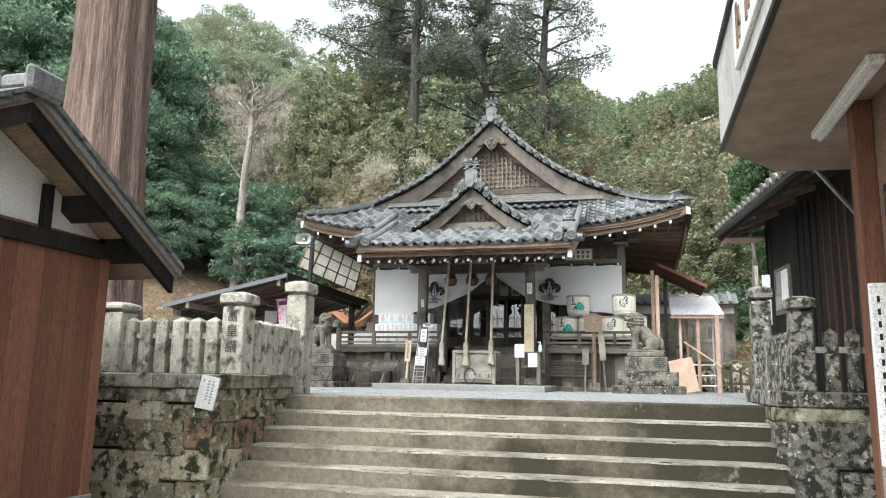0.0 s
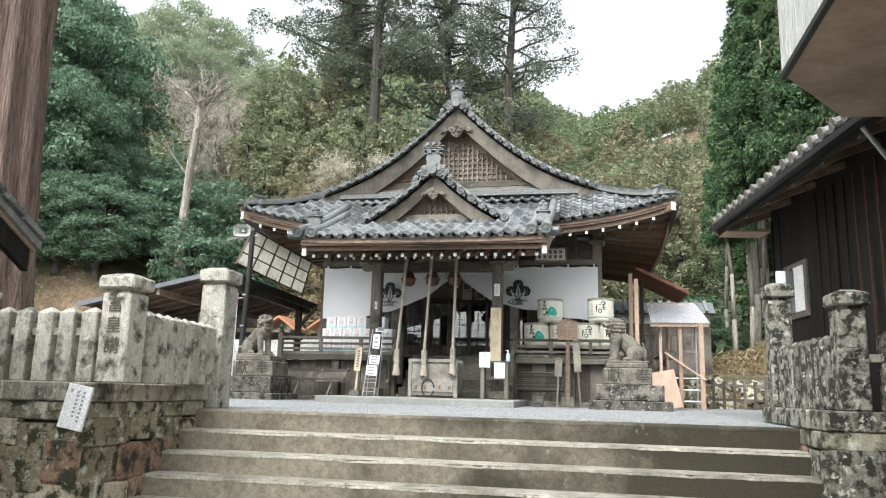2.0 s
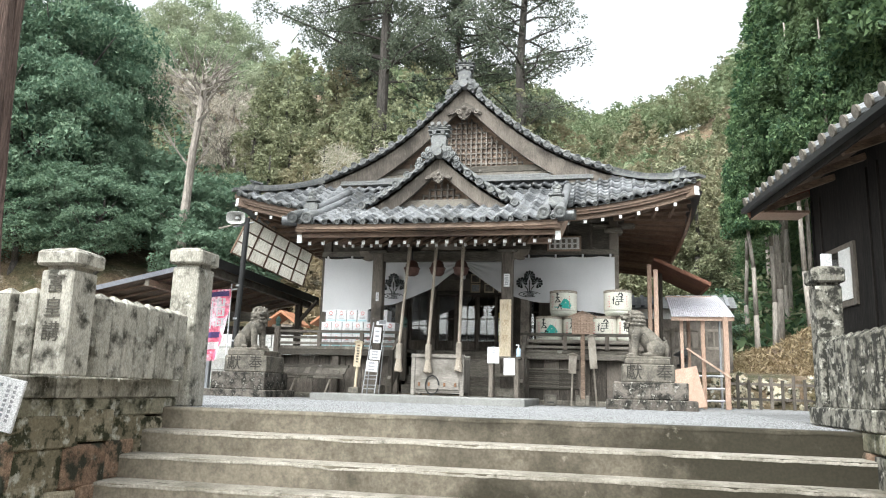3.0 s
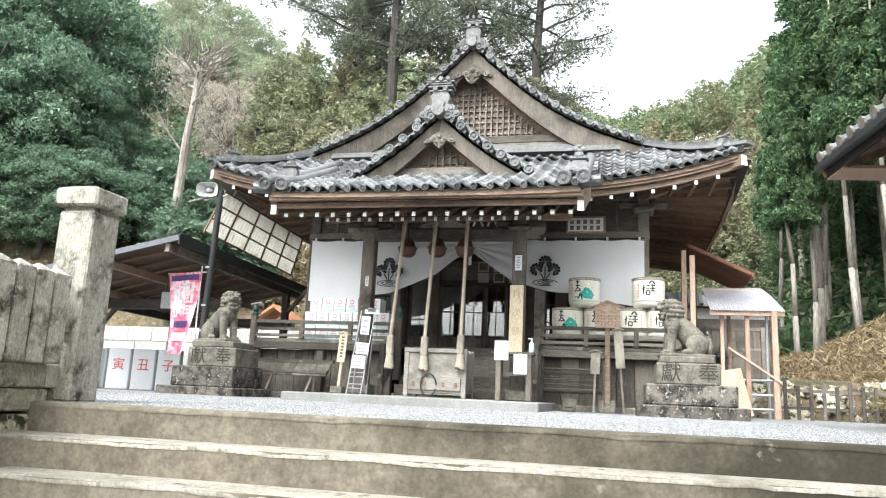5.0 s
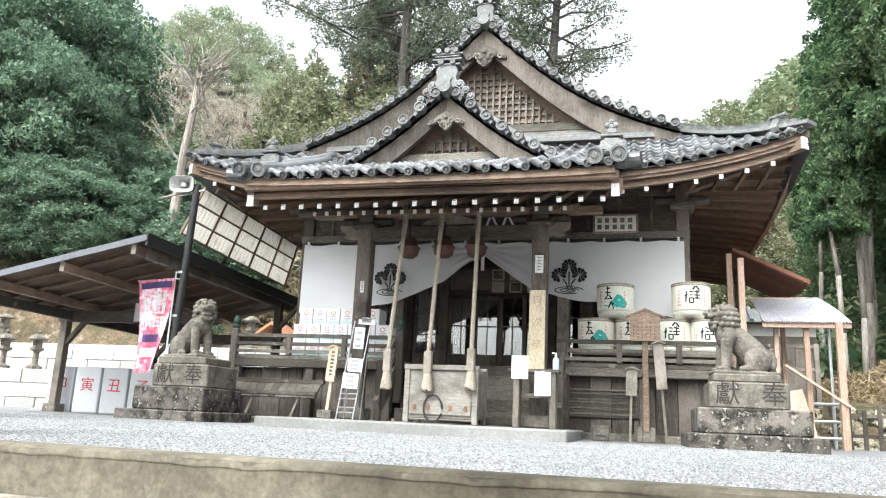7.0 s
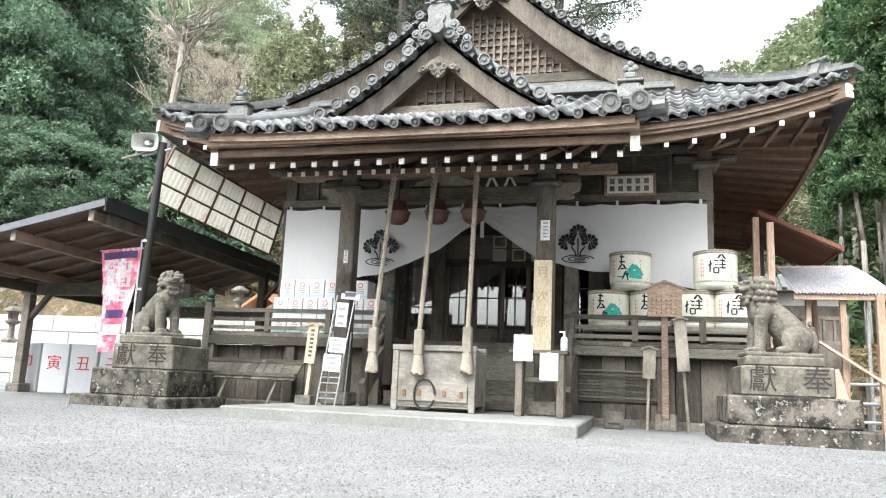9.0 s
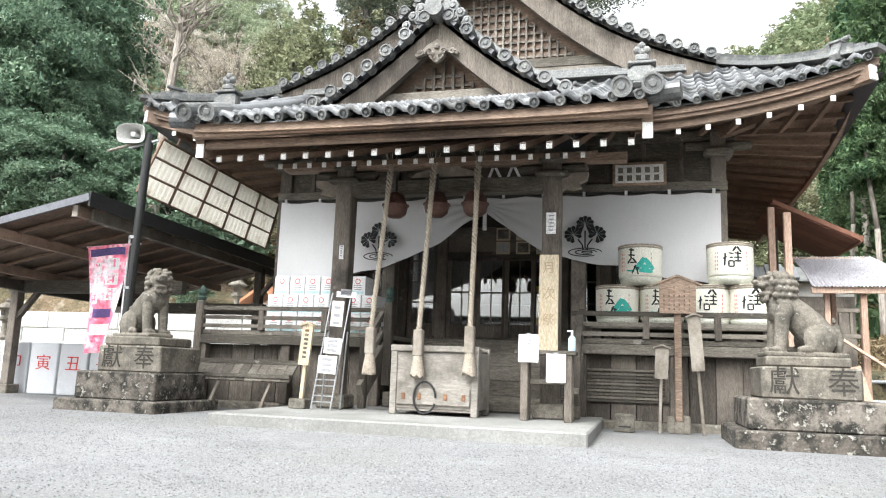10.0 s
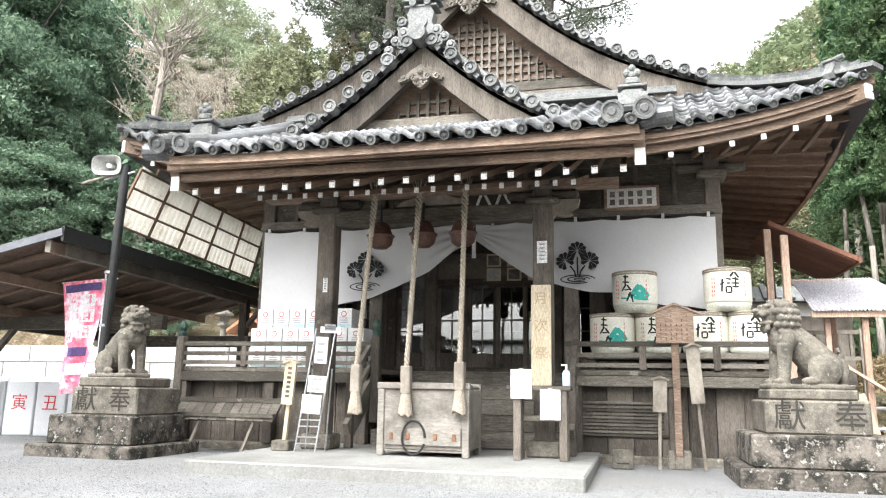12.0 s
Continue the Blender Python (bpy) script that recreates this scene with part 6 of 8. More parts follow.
for i in range(10):
    y = 14.9 + i * 0.48
    part("purlin", barred((-9.42, y, sz(-9.42, y) - 0.045), (-6.5, y, sz(-6.5, y) - 0.045), 0.04, 0.035), RAFTER, sd)
for y in (16.6, 18.9):
    part("beam", barred((-9.42, y, 2.70 if y < 17 else 2.60), (-6.5, y, 2.70 if y < 17 else 2.60), 0.12, 0.18), WOOD, sd)
for x, y, zt in ((-9.30, 16.6, 2.70), (-9.2, 18.9, 2.68), (-6.62, 18.9, 3.3)):
    part("post", boxed(x - 0.065, x + 0.065, y - 0.065, y + 0.065, 1.28, zt, 0.006), WOODV, sd)
    part("footing", boxed(x - 0.12, x + 0.12, y - 0.12, y + 0.12, COURT - 0.05, 1.28, 0.015), PALESTONE, sd)
    part("brace", barred((x + 0.05, y, zt - 0.45), (x + 0.45, y, zt + 0.02), 0.06, 0.08, (0, 1, 0)), WOODV, sd)
    part("beam", barred((x, 14.8, zt + 0.05), (x, 19.5, zt - 0.02), 0.10, 0.14), WOOD, sd)
pn = thing("paper_sign", (-8.0, 15.9, 2.75), "white blank board hanging under the shed roof", "sign")
part("board", boxed(-7.95, -7.62, 16.5, 16.52, 2.62, 2.92, 0.003), PAPER, pn)
for x in (-7.9, -7.67):
    part("wire", tubed((x, 16.51, 2.9), (x, 16.51, 3.2), 0.004, n=5), STEEL, pn)
for x, ch in ((-9.38, "卯"), (-8.88, "寅"), (-8.38, "丑"), (-7.88, "子")):
    k = thing("zodiac_panel", (x, 17.0, COURT), "white standing panel with a red zodiac character", "panel", group="row of zodiac panels")
    m = pose(x, 16.85 + 0.05 * (x + 9), COURT, 0, 0, 14)
    part("panel", boxed(-0.205, 0.205, -0.09, 0.09, 0.0, 0.74, 0.012, m), material("white_panel", (0.56, 0.57, 0.59), (0.66, 0.67, 0.69), 0.7, bump=0.03, grit=0.05), k)
    text_part("letter", ch, 0.235, m @ pose(0, -0.093, 0.44, 90), REDP, k, "red character")
# banner
PINK = material("pink_banner", (0.72, 0.10, 0.20), (0.85, 0.28, 0.36), 0.8, big=2.2, fine=5, bump=0, stain=(0.86, 0.66, 0.72), stain_scale=3.5, stain_at=0.52, stain_soft=0.04)
fl = thing("banner", (-6.75, 15.3, COURT), "pink and red printed nobori banner on a thin pole", "banner")


def flag(u, v):
    """The slack cloth: u across, v down; it gathers towards the pole."""
    w = 0.58 * (1 - 0.55 * v ** 1.2)
    return Vector((-7.04 + 0.15 * v ** 0.9 + w * u, 15.3 + 0.05 * math.sin(u * 7 + v * 4) * (0.3 + v), 3.06 - 1.32 * v + 0.04 * u))


bm = bmesh.new()
sheet(bm, flag, 16, 30)
fc = part("cloth", bm, PINK, fl, smooth=True)
NAVY = material("navy_print", (0.05, 0.04, 0.12), (0.12, 0.08, 0.22), 0.8, bump=0)
for u0, u1, v0, v1, mat in ((0.06, 0.94, 0.03, 0.10, NAVY), (0.16, 0.40, 0.16, 0.27, PAPER), (0.16, 0.40, 0.30, 0.41, PAPER), (0.16, 0.40, 0.44, 0.55, PAPER), (0.56, 0.84, 0.13, 0.24, PAPER), (0.56, 0.84, 0.27, 0.38, PAPER), (0.56, 0.84, 0.41, 0.52, PAPER), (0.30, 0.75, 0.60, 0.68, NAVY), (0.25, 0.80, 0.74, 0.84, PAPER)):
    bm = bmesh.new()
    sheet(bm, lambda u, v: flag(u0 + (u1 - u0) * u, v0 + (v1 - v0) * v) + Vector((0, -0.006, 0)), 5, 4)
    part("print", bm, mat, fc)
for u, v in ((0.28, 0.21), (0.28, 0.35), (0.28, 0.49), (0.70, 0.18), (0.70, 0.32), (0.70, 0.46)):
    bm = bmesh.new()
    for du, dv, a, b in ((-0.06, 0, 0.012, 0.08), (0.04, 0, 0.012, 0.08), (0, -0.02, 0.13, 0.012), (0, 0.02, 0.13, 0.012)):
        sheet(bm, lambda p, q: flag(u + du + (p - 0.5) * (a if a > 0.1 else 0.04), v + dv + (q - 0.5) * b) + Vector((0, -0.012, 0)), 2, 2)
    part("text_mark", bm, PINK, fc)
part("pole", tubed((-6.47, 15.33, COURT), (-6.47, 15.33, 3.2), 0.012, n=6), PAPER, fl)
part("crossbar", tubed((-7.08, 15.33, 3.06), (-6.3, 15.33, 3.10), 0.01, n=6), PAPER, fl)

# pale terraces and lanterns behind the shed
BLOCK = material("pale_block", (0.27, 0.268, 0.255), (0.48, 0.476, 0.456), 0.9, big=1.2, fine=18, bump=0.2, stain=(0.36, 0.35, 0.31), stain_scale=2, stain_at=0.6, vary=0.3)
for y, z0, z1, x0, x1 in ((20.2, COURT - 0.1, 2.0, -22, -5.9), (22.2, 1.6, 2.75, -22, -5.9)):
    w = thing("terrace_wall", (x0, y, z0), "pale stone block terrace wall behind the shed", "stone wall", kind="structure")
    part("core", boxed(x0, x1, y + 0.05, y + (2.2 if z0 < 1.2 else 3.5), z0, z1 - 0.02, 0), BLOCK, w)
    rows = 3
    for j in range(rows):
        x = x0
        hh = (z1 - z0) / rows
        while x < x1 - 0.2:
            b = min(x1, x + rnd.uniform(0.7, 1.2))
            part("block", boxed(x + 0.006, b - 0.006, y - rnd.uniform(0, 0.03), y + 0.06, z0 + hh * j + 0.006, z0 + hh * (j + 1) - 0.006, 0.012), BLOCK, w)
            x = b


def stone_lantern(x, y, z, s, mat=PALESTONE):
    t = thing("stone_lantern", (x, y, z), "weathered stone lantern with a wide cap", "stone lantern", group="stone lanterns")
    for name, prof, n in (("base", [(0.22, 0), (0.22, 0.08), (0.10, 0.14)], 6), ("shaft", [(0.085, 0.14), (0.075, 0.45), (0.09, 0.5)], 12), ("platform", [(0.09, 0.5), (0.20, 0.56), (0.20, 0.62), (0.12, 0.63)], 6), ("firebox", [(0.13, 0.63), (0.13, 0.83)], 6), ("cap", [(0.14, 0.83), (0.29, 0.86), (0.27, 0.90), (0.10, 1.0), (0.05, 1.02)], 6), ("finial", [(0.05, 1.02), (0.07, 1.07), (0.01, 1.14)], 10)):
        bm = bmesh.new()
        lathe(bm, [(r * s, z + h * s) for r, h in prof], x, y, n)
        fb = part(name, bm, mat, t)
        if name == "firebox":
            # no hole is cut: a dark block stands in for its shade
            part("opening", boxed(x - 0.05 * s, x + 0.05 * s, y - 0.135 * s, y - 0.10 * s, z + 0.68 * s, z + 0.80 * s, 0), DARK, fb)


for x, y, z in ((-14.4, 20.6, 2.0), (-13.5, 20.6, 2.0), (-11.2, 22.6, 2.75), (-9.2, 22.6, 2.75), (-16.5, 22.6, 2.75)):
    stone_lantern(x, y, z, 0.8)
stone_lantern(1.98, 18.9, 1.55, 0.75, TILEDARK)
bs = thing("stone_block", (1.98, 18.9, COURT), "low stone under a lantern", "block")
part("block", boxed(1.75, 2.2, 18.68, 19.12, COURT, 1.55, 0.02), PALESTONE, bs)
# small red-roofed hut far behind the shed
for x, y in ((-9.4, 24.5), (-7.6, 24.0)):
    ht = thing("small_shrine", (x, y, 2.7), "tiny wooden side shrine with an orange-brown roof", "shrine")
    part("body", boxed(x - 0.35, x + 0.35, y - 0.3, y + 0.3, 2.7, 3.2, 0.01), WOODV, ht)
    part("roof", prismed([(x - 0.6, 3.15), (x, 3.55), (x + 0.6, 3.15), (x + 0.6, 3.22), (x, 3.64), (x - 0.6, 3.22)], y - 0.5, y + 0.5), material("orange_roof", (0.30, 0.13, 0.07), (0.42, 0.2, 0.11), 0.8), ht)
    part("plinth", boxed(x - 0.5, x + 0.5, y - 0.45, y + 0.45, 1.2, 2.7, 0.02), BLOCK, ht)

# ---------------------------------------------------------------- lean-to on the right
SHEETM = material("corrugated_sheet", (0.46, 0.45, 0.48), (0.62, 0.61, 0.64), 0.4, metal=0.15, big=1.5, fine=10, bump=0.05, spec=0.5)
lt = thing("lean_to", (2.2, 17.6, COURT), "raw timber lean-to with a corrugated metal roof", "lean-to")
bm = bmesh.new()
sheet(bm, lambda u, v: (1.60 + 1.12 * u + 0.0 * v - 0.12 * v * (u - 0.1), 17.15 + 1.35 * v, 2.84 + 0.56 * v + 0.10 * math.sin(v * math.pi) * 0.3 + 0.010 * math.sin(u * 2 * math.pi * 28)), 168, 6)
part("roof", bm, SHEETM, lt, smooth=True)
for x, y, zt, w in ((2.56, 17.2, 2.84, 0.09), (2.17, 17.3, 2.84, 0.07), (1.98, 17.9, 3.05, 0.06), (1.80, 17.4, 2.86, 0.06), (1.32, 17.0, 3.7, 0.08), (1.24, 17.6, 3.9, 0.08)):
    part("post", boxed(x - w / 2, x + w / 2, y - w / 2, y + w / 2, COURT, zt, 0.005), FRESHWOOD, lt)
part("rail", barred((1.6, 17.22, 2.80), (2.72, 17.22, 2.80), 0.05, 0.07), FRESHWOOD, lt)
part("rail", barred((1.6, 18.4, 3.34), (2.5, 18.4, 3.34), 0.05, 0.07), FRESHWOOD, lt)
part("brace", barred((1.86, 17.2, 2.25), (2.62, 17.15, 1.72), 0.03, 0.06, (0, 1, 0)), FRESHWOOD, lt)
for z in (1.75, 1.52, 1.30):
    part("rail", tubed((1.65, 17.35, z), (2.55, 17.35, z), 0.02, n=8), STEEL, lt)
part("post", tubed((2.50, 17.5, COURT), (2.50, 17.5, 3.0), 0.022, n=8), STEEL, lt)
rf = thing("side_canopy", (1.9, 19.4, 3.6), "brown boarded side roof with a pale edge", "roof")
for i in range(6):
    y = 18.6 + i * 0.3
    part("board", barred((1.38, y, 4.15), (2.45, y, 3.62), 0.29, 0.03), REDWOOD, rf)
part("edge_board", barred((1.40, 18.44, 4.17), (2.50, 18.44, 3.63), 0.04, 0.06), REDWOOD, rf)
part("eave_board", barred((2.48, 18.4, 3.63), (2.48, 20.3, 3.63), 0.04, 0.08), REDWOOD, rf)
part("post", boxed(1.55, 1.63, 19.5, 19.58, COURT, 4.05, 0.005), WOODV, rf)
pw = thing("plywood_sheet", (1.8, 16.6, COURT), "reddish plywood sheet leaning beside the pedestal", "board")
bm = bmesh.new()
bar(bm, (1.86, 16.55, COURT), (1.74, 16.85, 1.86), 0.50, 0.02, (0, 1, 0.4))
part("sheet", bm, FRESHWOOD, pw)
# hand rail, plaster wall with tiles, picket fence and rubble behind
hr = thing("handrail", (2.2, 20.5, COURT), "grey timber balustrade behind the lean-to", "railing")
for z in (2.45, 2.85):
    part("rail", barred((0.8, 20.4, z), (3.0, 20.4, z), 0.06, 0.06), PALEWOOD, hr)
for i in range(14):
    part("baluster", boxed(0.85 + i * 0.16, 0.89 + i * 0.16, 20.38, 20.42, 2.45, 2.85, 0), PALEWOOD, hr)
for x in (0.9, 1.9, 2.95):
    part("post", boxed(x - 0.04, x + 0.04, 20.36, 20.44, COURT, 2.9, 0.004), PALEWOOD, hr)
tw = thing("plaster_wall", (2.0, 24.0, COURT), "white plaster wall with a grey tiled cap", "wall", kind="structure")
part("wall", boxed(-3.0, 3.75, 24.0, 24.3, 1.0, 3.75, 0), PLASTER, tw)
part("lower_boards", boxed(-3.0, 3.75, 23.97, 24.0, 1.0, 3.45, 0), WOODV, tw, "weathered brown boards")
part("cap", prismed([(23.6, 3.72), (24.7, 3.72), (24.15, 4.08)], -3.1, 3.85, 0), TILEDARK, tw)
for i in range(28):
    part("tile_roll", barred((-3.0 + i * 0.245, 23.58, 3.76), (-3.0 + i * 0.245, 24.12, 4.11), 0.09, 0.06), TILE, tw)
pf = thing("picket_fence", (3.6, 18.4, COURT), "low grey-brown picket fence on the gravel's edge", "fence")
for i in range(17):
    x = 2.75 + i * 0.22
    part("picket", boxed(x - 0.03, x + 0.03, 18.6 + i * 0.05, 18.63 + i * 0.05, COURT - 0.1, 1.78 + 0.05 * math.sin(i * 2.3), 0.003), WOODV, pf)
for z in (1.35, 1.65):
    part("rail", barred((2.7, 18.64, z), (6.4, 19.48, z), 0.03, 0.05), WOODV, pf)
rb = thing("rubble_bank", (3.6, 19.6, COURT), "bank of loose pale rubble stones", "stone wall", kind="structure")
part("core", prismed([(19.5, 1.0), (21.5, 1.0), (21.5, 1.95), (20.0, 1.75)], 2.4, 9.0, 0), EARTH, rb)
for i in range(130):
    t = rnd.random()
    sz_ = rnd.uniform(0.10, 0.24)
    piece("stone", STONES[rnd.randrange(5)], Matrix.Translation((rnd.uniform(2.4, 7.5), 19.55 + 0.5 * t + rnd.uniform(-0.05, 0.05), 1.12 + 0.68 * t)) @ pose(0, 0, 0, rnd.uniform(0, 90), rnd.uniform(0, 90), rnd.uniform(0, 90)) @ Matrix.Diagonal((sz_ * 1.3, sz_, sz_ * 0.8, 1)), rb)

# ---------------------------------------------------------------- dark boarded house on the right
HM = pose(2.15, 12.3, 0, 0, 0, 6.5)
HOUSERED = material("dark_red_battens", (0.05, 0.024, 0.016), (0.09, 0.042, 0.028), 0.8, big=1.2, fine=8, stretch=(7, 7, 0.5), bump=0.15, vary=0.3)
house = thing("boarded_house", (3.2, 10.0, COURT), "dark charred-board house with a tiled eave", "house")


def hpart(name, bm, mat, label="", parent=None):
    bm.transform(HM)
    return part(name, bm, mat, parent or house, label)


def hz(x):
    return 3.75 + 0.42 * x


hpart("wall", boxed(0.62, 5.2, -6.5, -0.35, 0.9, 4.2, 0), DARKBOARD, "black charred board wall")
for i in range(26):
    y = -0.40 - i * 0.235
    if -1.75 < y < -0.75:
        continue
    hpart("batten", boxed(0.598, 0.62, y - 0.012, y + 0.012, 1.2, 3.7, 0), HOUSERED if i > 9 else DARKBOARD)
wn_ = hpart("window", boxed(0.59, 0.64, -1.45, -0.75, 2.35, 3.02, 0.004), WOODV, "sliding window with a white blind")
hpart("blind", boxed(0.582, 0.592, -1.38, -1.10, 2.42, 2.96, 0), PLASTER, "", wn_)
p = hpart("pane", boxed(0.580, 0.586, -1.10, -0.82, 2.42, 2.96, 0), GLASS, "", wn_)
bm = bmesh.new()
sheet(bm, lambda u, v: (4.0 * u, -6.6 + 6.75 * v, hz(4.0 * u)), 2, 2)
bmesh.ops.solidify(bm, geom=list(bm.faces), thickness=0.06)
hpart("roof", bm, TILEDARK, "grey tiled roof")
bm = bmesh.new()
sheet(bm, lambda u, v: (0.06 + 3.9 * u, -6.55 + 6.65 * v, hz(0.06 + 3.9 * u) - 0.09), 2, 2)
hpart("soffit", bm, BROWN)
hpart("fascia", barred((0.05, -6.6, 3.66), (0.05, 0.12, 3.66), 0.03, 0.12), DARKBOARD)
hpart("gutter", barred((-0.02, -4.6, 3.66), (-0.02, 0.1, 3.70), 0.08, 0.06), BLACKMETAL)
for i in range(28):
    y = -6.5 + i * 0.24
    bm = bmesh.new()
    tube(bm, (-0.03, y, 3.79), (1.5, y, hz(1.5) + 0.05), 0.05, n=8)
    hpart("tile_roll", bm, TILE)
    bm = bmesh.new()
    tube(bm, (-0.05, y, 3.785), (-0.028, y, 3.79), 0.062, n=10)
    hpart("round_tile", bm, PALESTONE)
for i in range(8):
    hpart("rafter", barred((0.08, -0.3 - i * 0.75, 3.62), (0.62, -0.3 - i * 0.75, 3.82), 0.06, 0.07), BROWN)
hpart("barge_board", barred((0.0, 0.06, 3.68), (2.4, 0.06, hz(2.4) - 0.08), 0.05, 0.16), REDWOOD)
hpart("barge_soffit", barred((0.05, -0.12, 3.60), (0.62, -0.12, 3.60), 0.4, 0.03), FRESHWOOD)
hpart("downpipe", tubed((0.57, -4.0, 3.05), (0.57, -4.0, 1.2), 0.035, n=10), STEEL, "grey downpipe")
hpart("downpipe", tubed((0.0, -4.3, 3.6), (0.57, -4.0, 3.07), 0.022, n=10), STEEL)
wb = thing("white_board", (2.62, 10.9, COURT), "narrow white standing board beside the house", "sign")
part("board", boxed(2.50, 2.60, 10.6, 10.64, 2.15, 2.82, 0.004), PAPER, wb)
part("post", boxed(2.53, 2.57, 10.64, 10.68, COURT, 2.75, 0.003), WOODV, wb)

# ---------------------------------------------------------------- concrete canopy on the right
CANOPY = material("streaked_canopy", (0.42, 0.41, 0.39), (0.60, 0.59, 0.57), 0.9, big=1.0, fine=8, stretch=(5, 5, 0.4), bump=0.1, stain=(0.3, 0.29, 0.27), stain_scale=1.2, stain_at=0.62)
SOFFIT = material("brown_soffit_board", (0.27, 0.205, 0.16), (0.40, 0.315, 0.255), 0.85, big=0.8, fine=4, bump=0.05, stain=(0.21, 0.155, 0.115), stain_scale=1.2, stain_at=0.6, grit=0.08)
SHOPWALL = material("brown_shop_wall", (0.16, 0.10, 0.07), (0.26, 0.17, 0.12), 0.8, big=1.0, fine=14, bump=0.1)
cn = thing("shop_building", (3.5, 3.0, LOW), "small shop building with a pale canopy over the path", "building")
foot = [(1.54, 5.92), (2.04, 6.62), (6.0, 6.9), (6.0, -4.0), (1.54, -4.0)]
part("soffit", prismed(foot, 3.18, 3.22, 2), SOFFIT, cn, "stained brown board soffit")
part("fascia", prismed([(x - (0.02 if x < 2 else 0), y + (0.02 if y > 0 else 0)) for x, y in foot], 3.222, 3.90, 2), CANOPY, cn, "streaked pale grey canopy fascia")
part("edge_trim", prismed([(x - (0.05 if x < 2 else 0), y + (0.05 if y > 0 else 0)) for x, y in foot], 3.90, 3.95, 2), BLACKMETAL, cn)
part("edge_trim", boxed(1.505, 1.535, -4.0, 5.92, 3.165, 3.20, 0), BLACKMETAL, cn)
sg = part("shop_sign", boxed(1.49, 1.52, 2.2, 4.75, 3.36, 3.80, 0.006), WHITE, cn, "white sign plate with brown lettering shapes")
for i in range(6):
    y = 4.55 - i * 0.38
    part("text_mark", boxed(1.482, 1.49, y - 0.03, y + 0.03, 3.43, 3.72, 0.004), BROWN, sg)
    part("text_mark", boxed(1.482, 1.49, y - 0.15, y - 0.05, 3.52, 3.58, 0.004), BROWN, sg)
    part("text_mark", boxed(1.482, 1.49, y - 0.12, y - 0.07, 3.45, 3.66, 0.004), BROWN, sg)
lm = thing("tube_lamp", (2.15, 5.0, 3.18), "unlit white fluorescent tube lamp under the canopy", "lamp")
part("housing", boxed(2.09, 2.19, 4.2, 5.56, 3.12, 3.18, 0.012), WHITE, lm)
part("tube", tubed((2.14, 4.24, 3.105), (2.14, 5.52, 3.105), 0.016, n=10), PAPER, lm)
part("wall", boxed(2.32, 6.0, -4.0, 5.05, LOW - 0.1, 3.18, 0), SHOPWALL, cn, "brown panelled shop wall")
part("post", boxed(2.20, 2.32, 4.95, 5.07, LOW, 3.18, 0.006), REDWOOD, cn)
part("skirting", boxed(2.30, 2.32, -4.0, 4.94, LOW, 0.3, 0), CONCRETE, cn)
for i, (y, z, mat) in enumerate(((4.70, 2.30, TEAL), (4.40, 2.28, PAPER), (4.70, 1.98, PAPER), (4.40, 1.96, BOARDYELLOW))):
    po = thing("poster", (2.31, y, z), "small printed poster on the shop wall", "poster", group="posters on the shop wall")
    part("sheet", boxed(2.305, 2.318, y - 0.12, y + 0.12, z, z + 0.28, 0), INK if mat is TEAL else mat, po)
    part("picture", boxed(2.300, 2.306, y - 0.09, y + 0.09, z + 0.05, z + 0.23, 0), [COPPER, STEEL, TILEDARK, WOOD][i], po)
ws = thing("standing_sign", (2.12, 4.4, LOW), "white standing sign with lines of black writing", "sign")
part("board", boxed(2.10, 2.32, 4.52, 4.55, 0.95, 1.95, 0.006), PAPER, ws)
part("leg", boxed(2.11, 2.15, 4.55, 4.59, LOW, 1.9, 0.004), STEEL, ws)
part("leg", boxed(2.26, 2.30, 4.55, 4.59, LOW, 1.9, 0.004), STEEL, ws)
for k in range(3):
    for j in range(9):
        part("text_mark", boxed(2.135 + k * 0.06, 2.15 + k * 0.06, 4.516, 4.521, 1.84 - j * 0.07, 1.875 - j * 0.07, 0), INK, ws)

# ---------------------------------------------------------------- red-brown boarded building on the left
lb = thing("boarded_hut", (-4.5, 4.4, LOW), "red-brown boarded hut with white plaster gable and tiled roof", "hut")
X = -4.0
part("wall", boxed(-9.0, X - 0.02, 2.85, 5.86, 0.28, 2.60, 0), REDWOOD, lb)
for i in range(20):
    y = 2.86 + i * 0.15
    part("board", boxed(X - 0.02, X + 0.003 * (i % 2), y + 0.002, y + 0.148, 0.30, 2.42, 0.003), REDWOOD, lb)
for i in range(10):
    x = X - 0.08 - i * 0.18
    part("board", boxed(x - 0.178, x, 5.86, 5.88, 0.30, 2.55, 0.003), REDWOOD, lb)
part("footing", boxed(-9.0, X + 0.03, 2.8, 5.93, LOW - 0.1, 0.30, 0.01), PAVING, lb, "pale concrete footing")
part("gable_plaster", prismed([(2.85, 2.42), (5.86, 2.42), (5.86, 2.62), (4.36, 3.36), (2.85, 2.62)], -9.0, X - 0.03, 0), PLASTER, lb, "white plaster gable field")
part("tie_beam", boxed(X - 0.05, X + 0.05, 2.8, 5.98, 2.42, 2.56, 0.006), DARKBOARD, lb)
part("gable_post", boxed(X - 0.04, X + 0.04, 4.28, 4.44, 2.56, 3.3, 0.004), DARKBOARD, lb)
part("gable_post", boxed(X - 0.04, X + 0.04, 5.02, 5.10, 2.56, 2.95, 0.004), DARKBOARD, lb)
part("corner_post", boxed(X - 0.09, X + 0.02, 5.78, 5.895, 0.28, 2.6, 0.006), REDWOOD, lb)
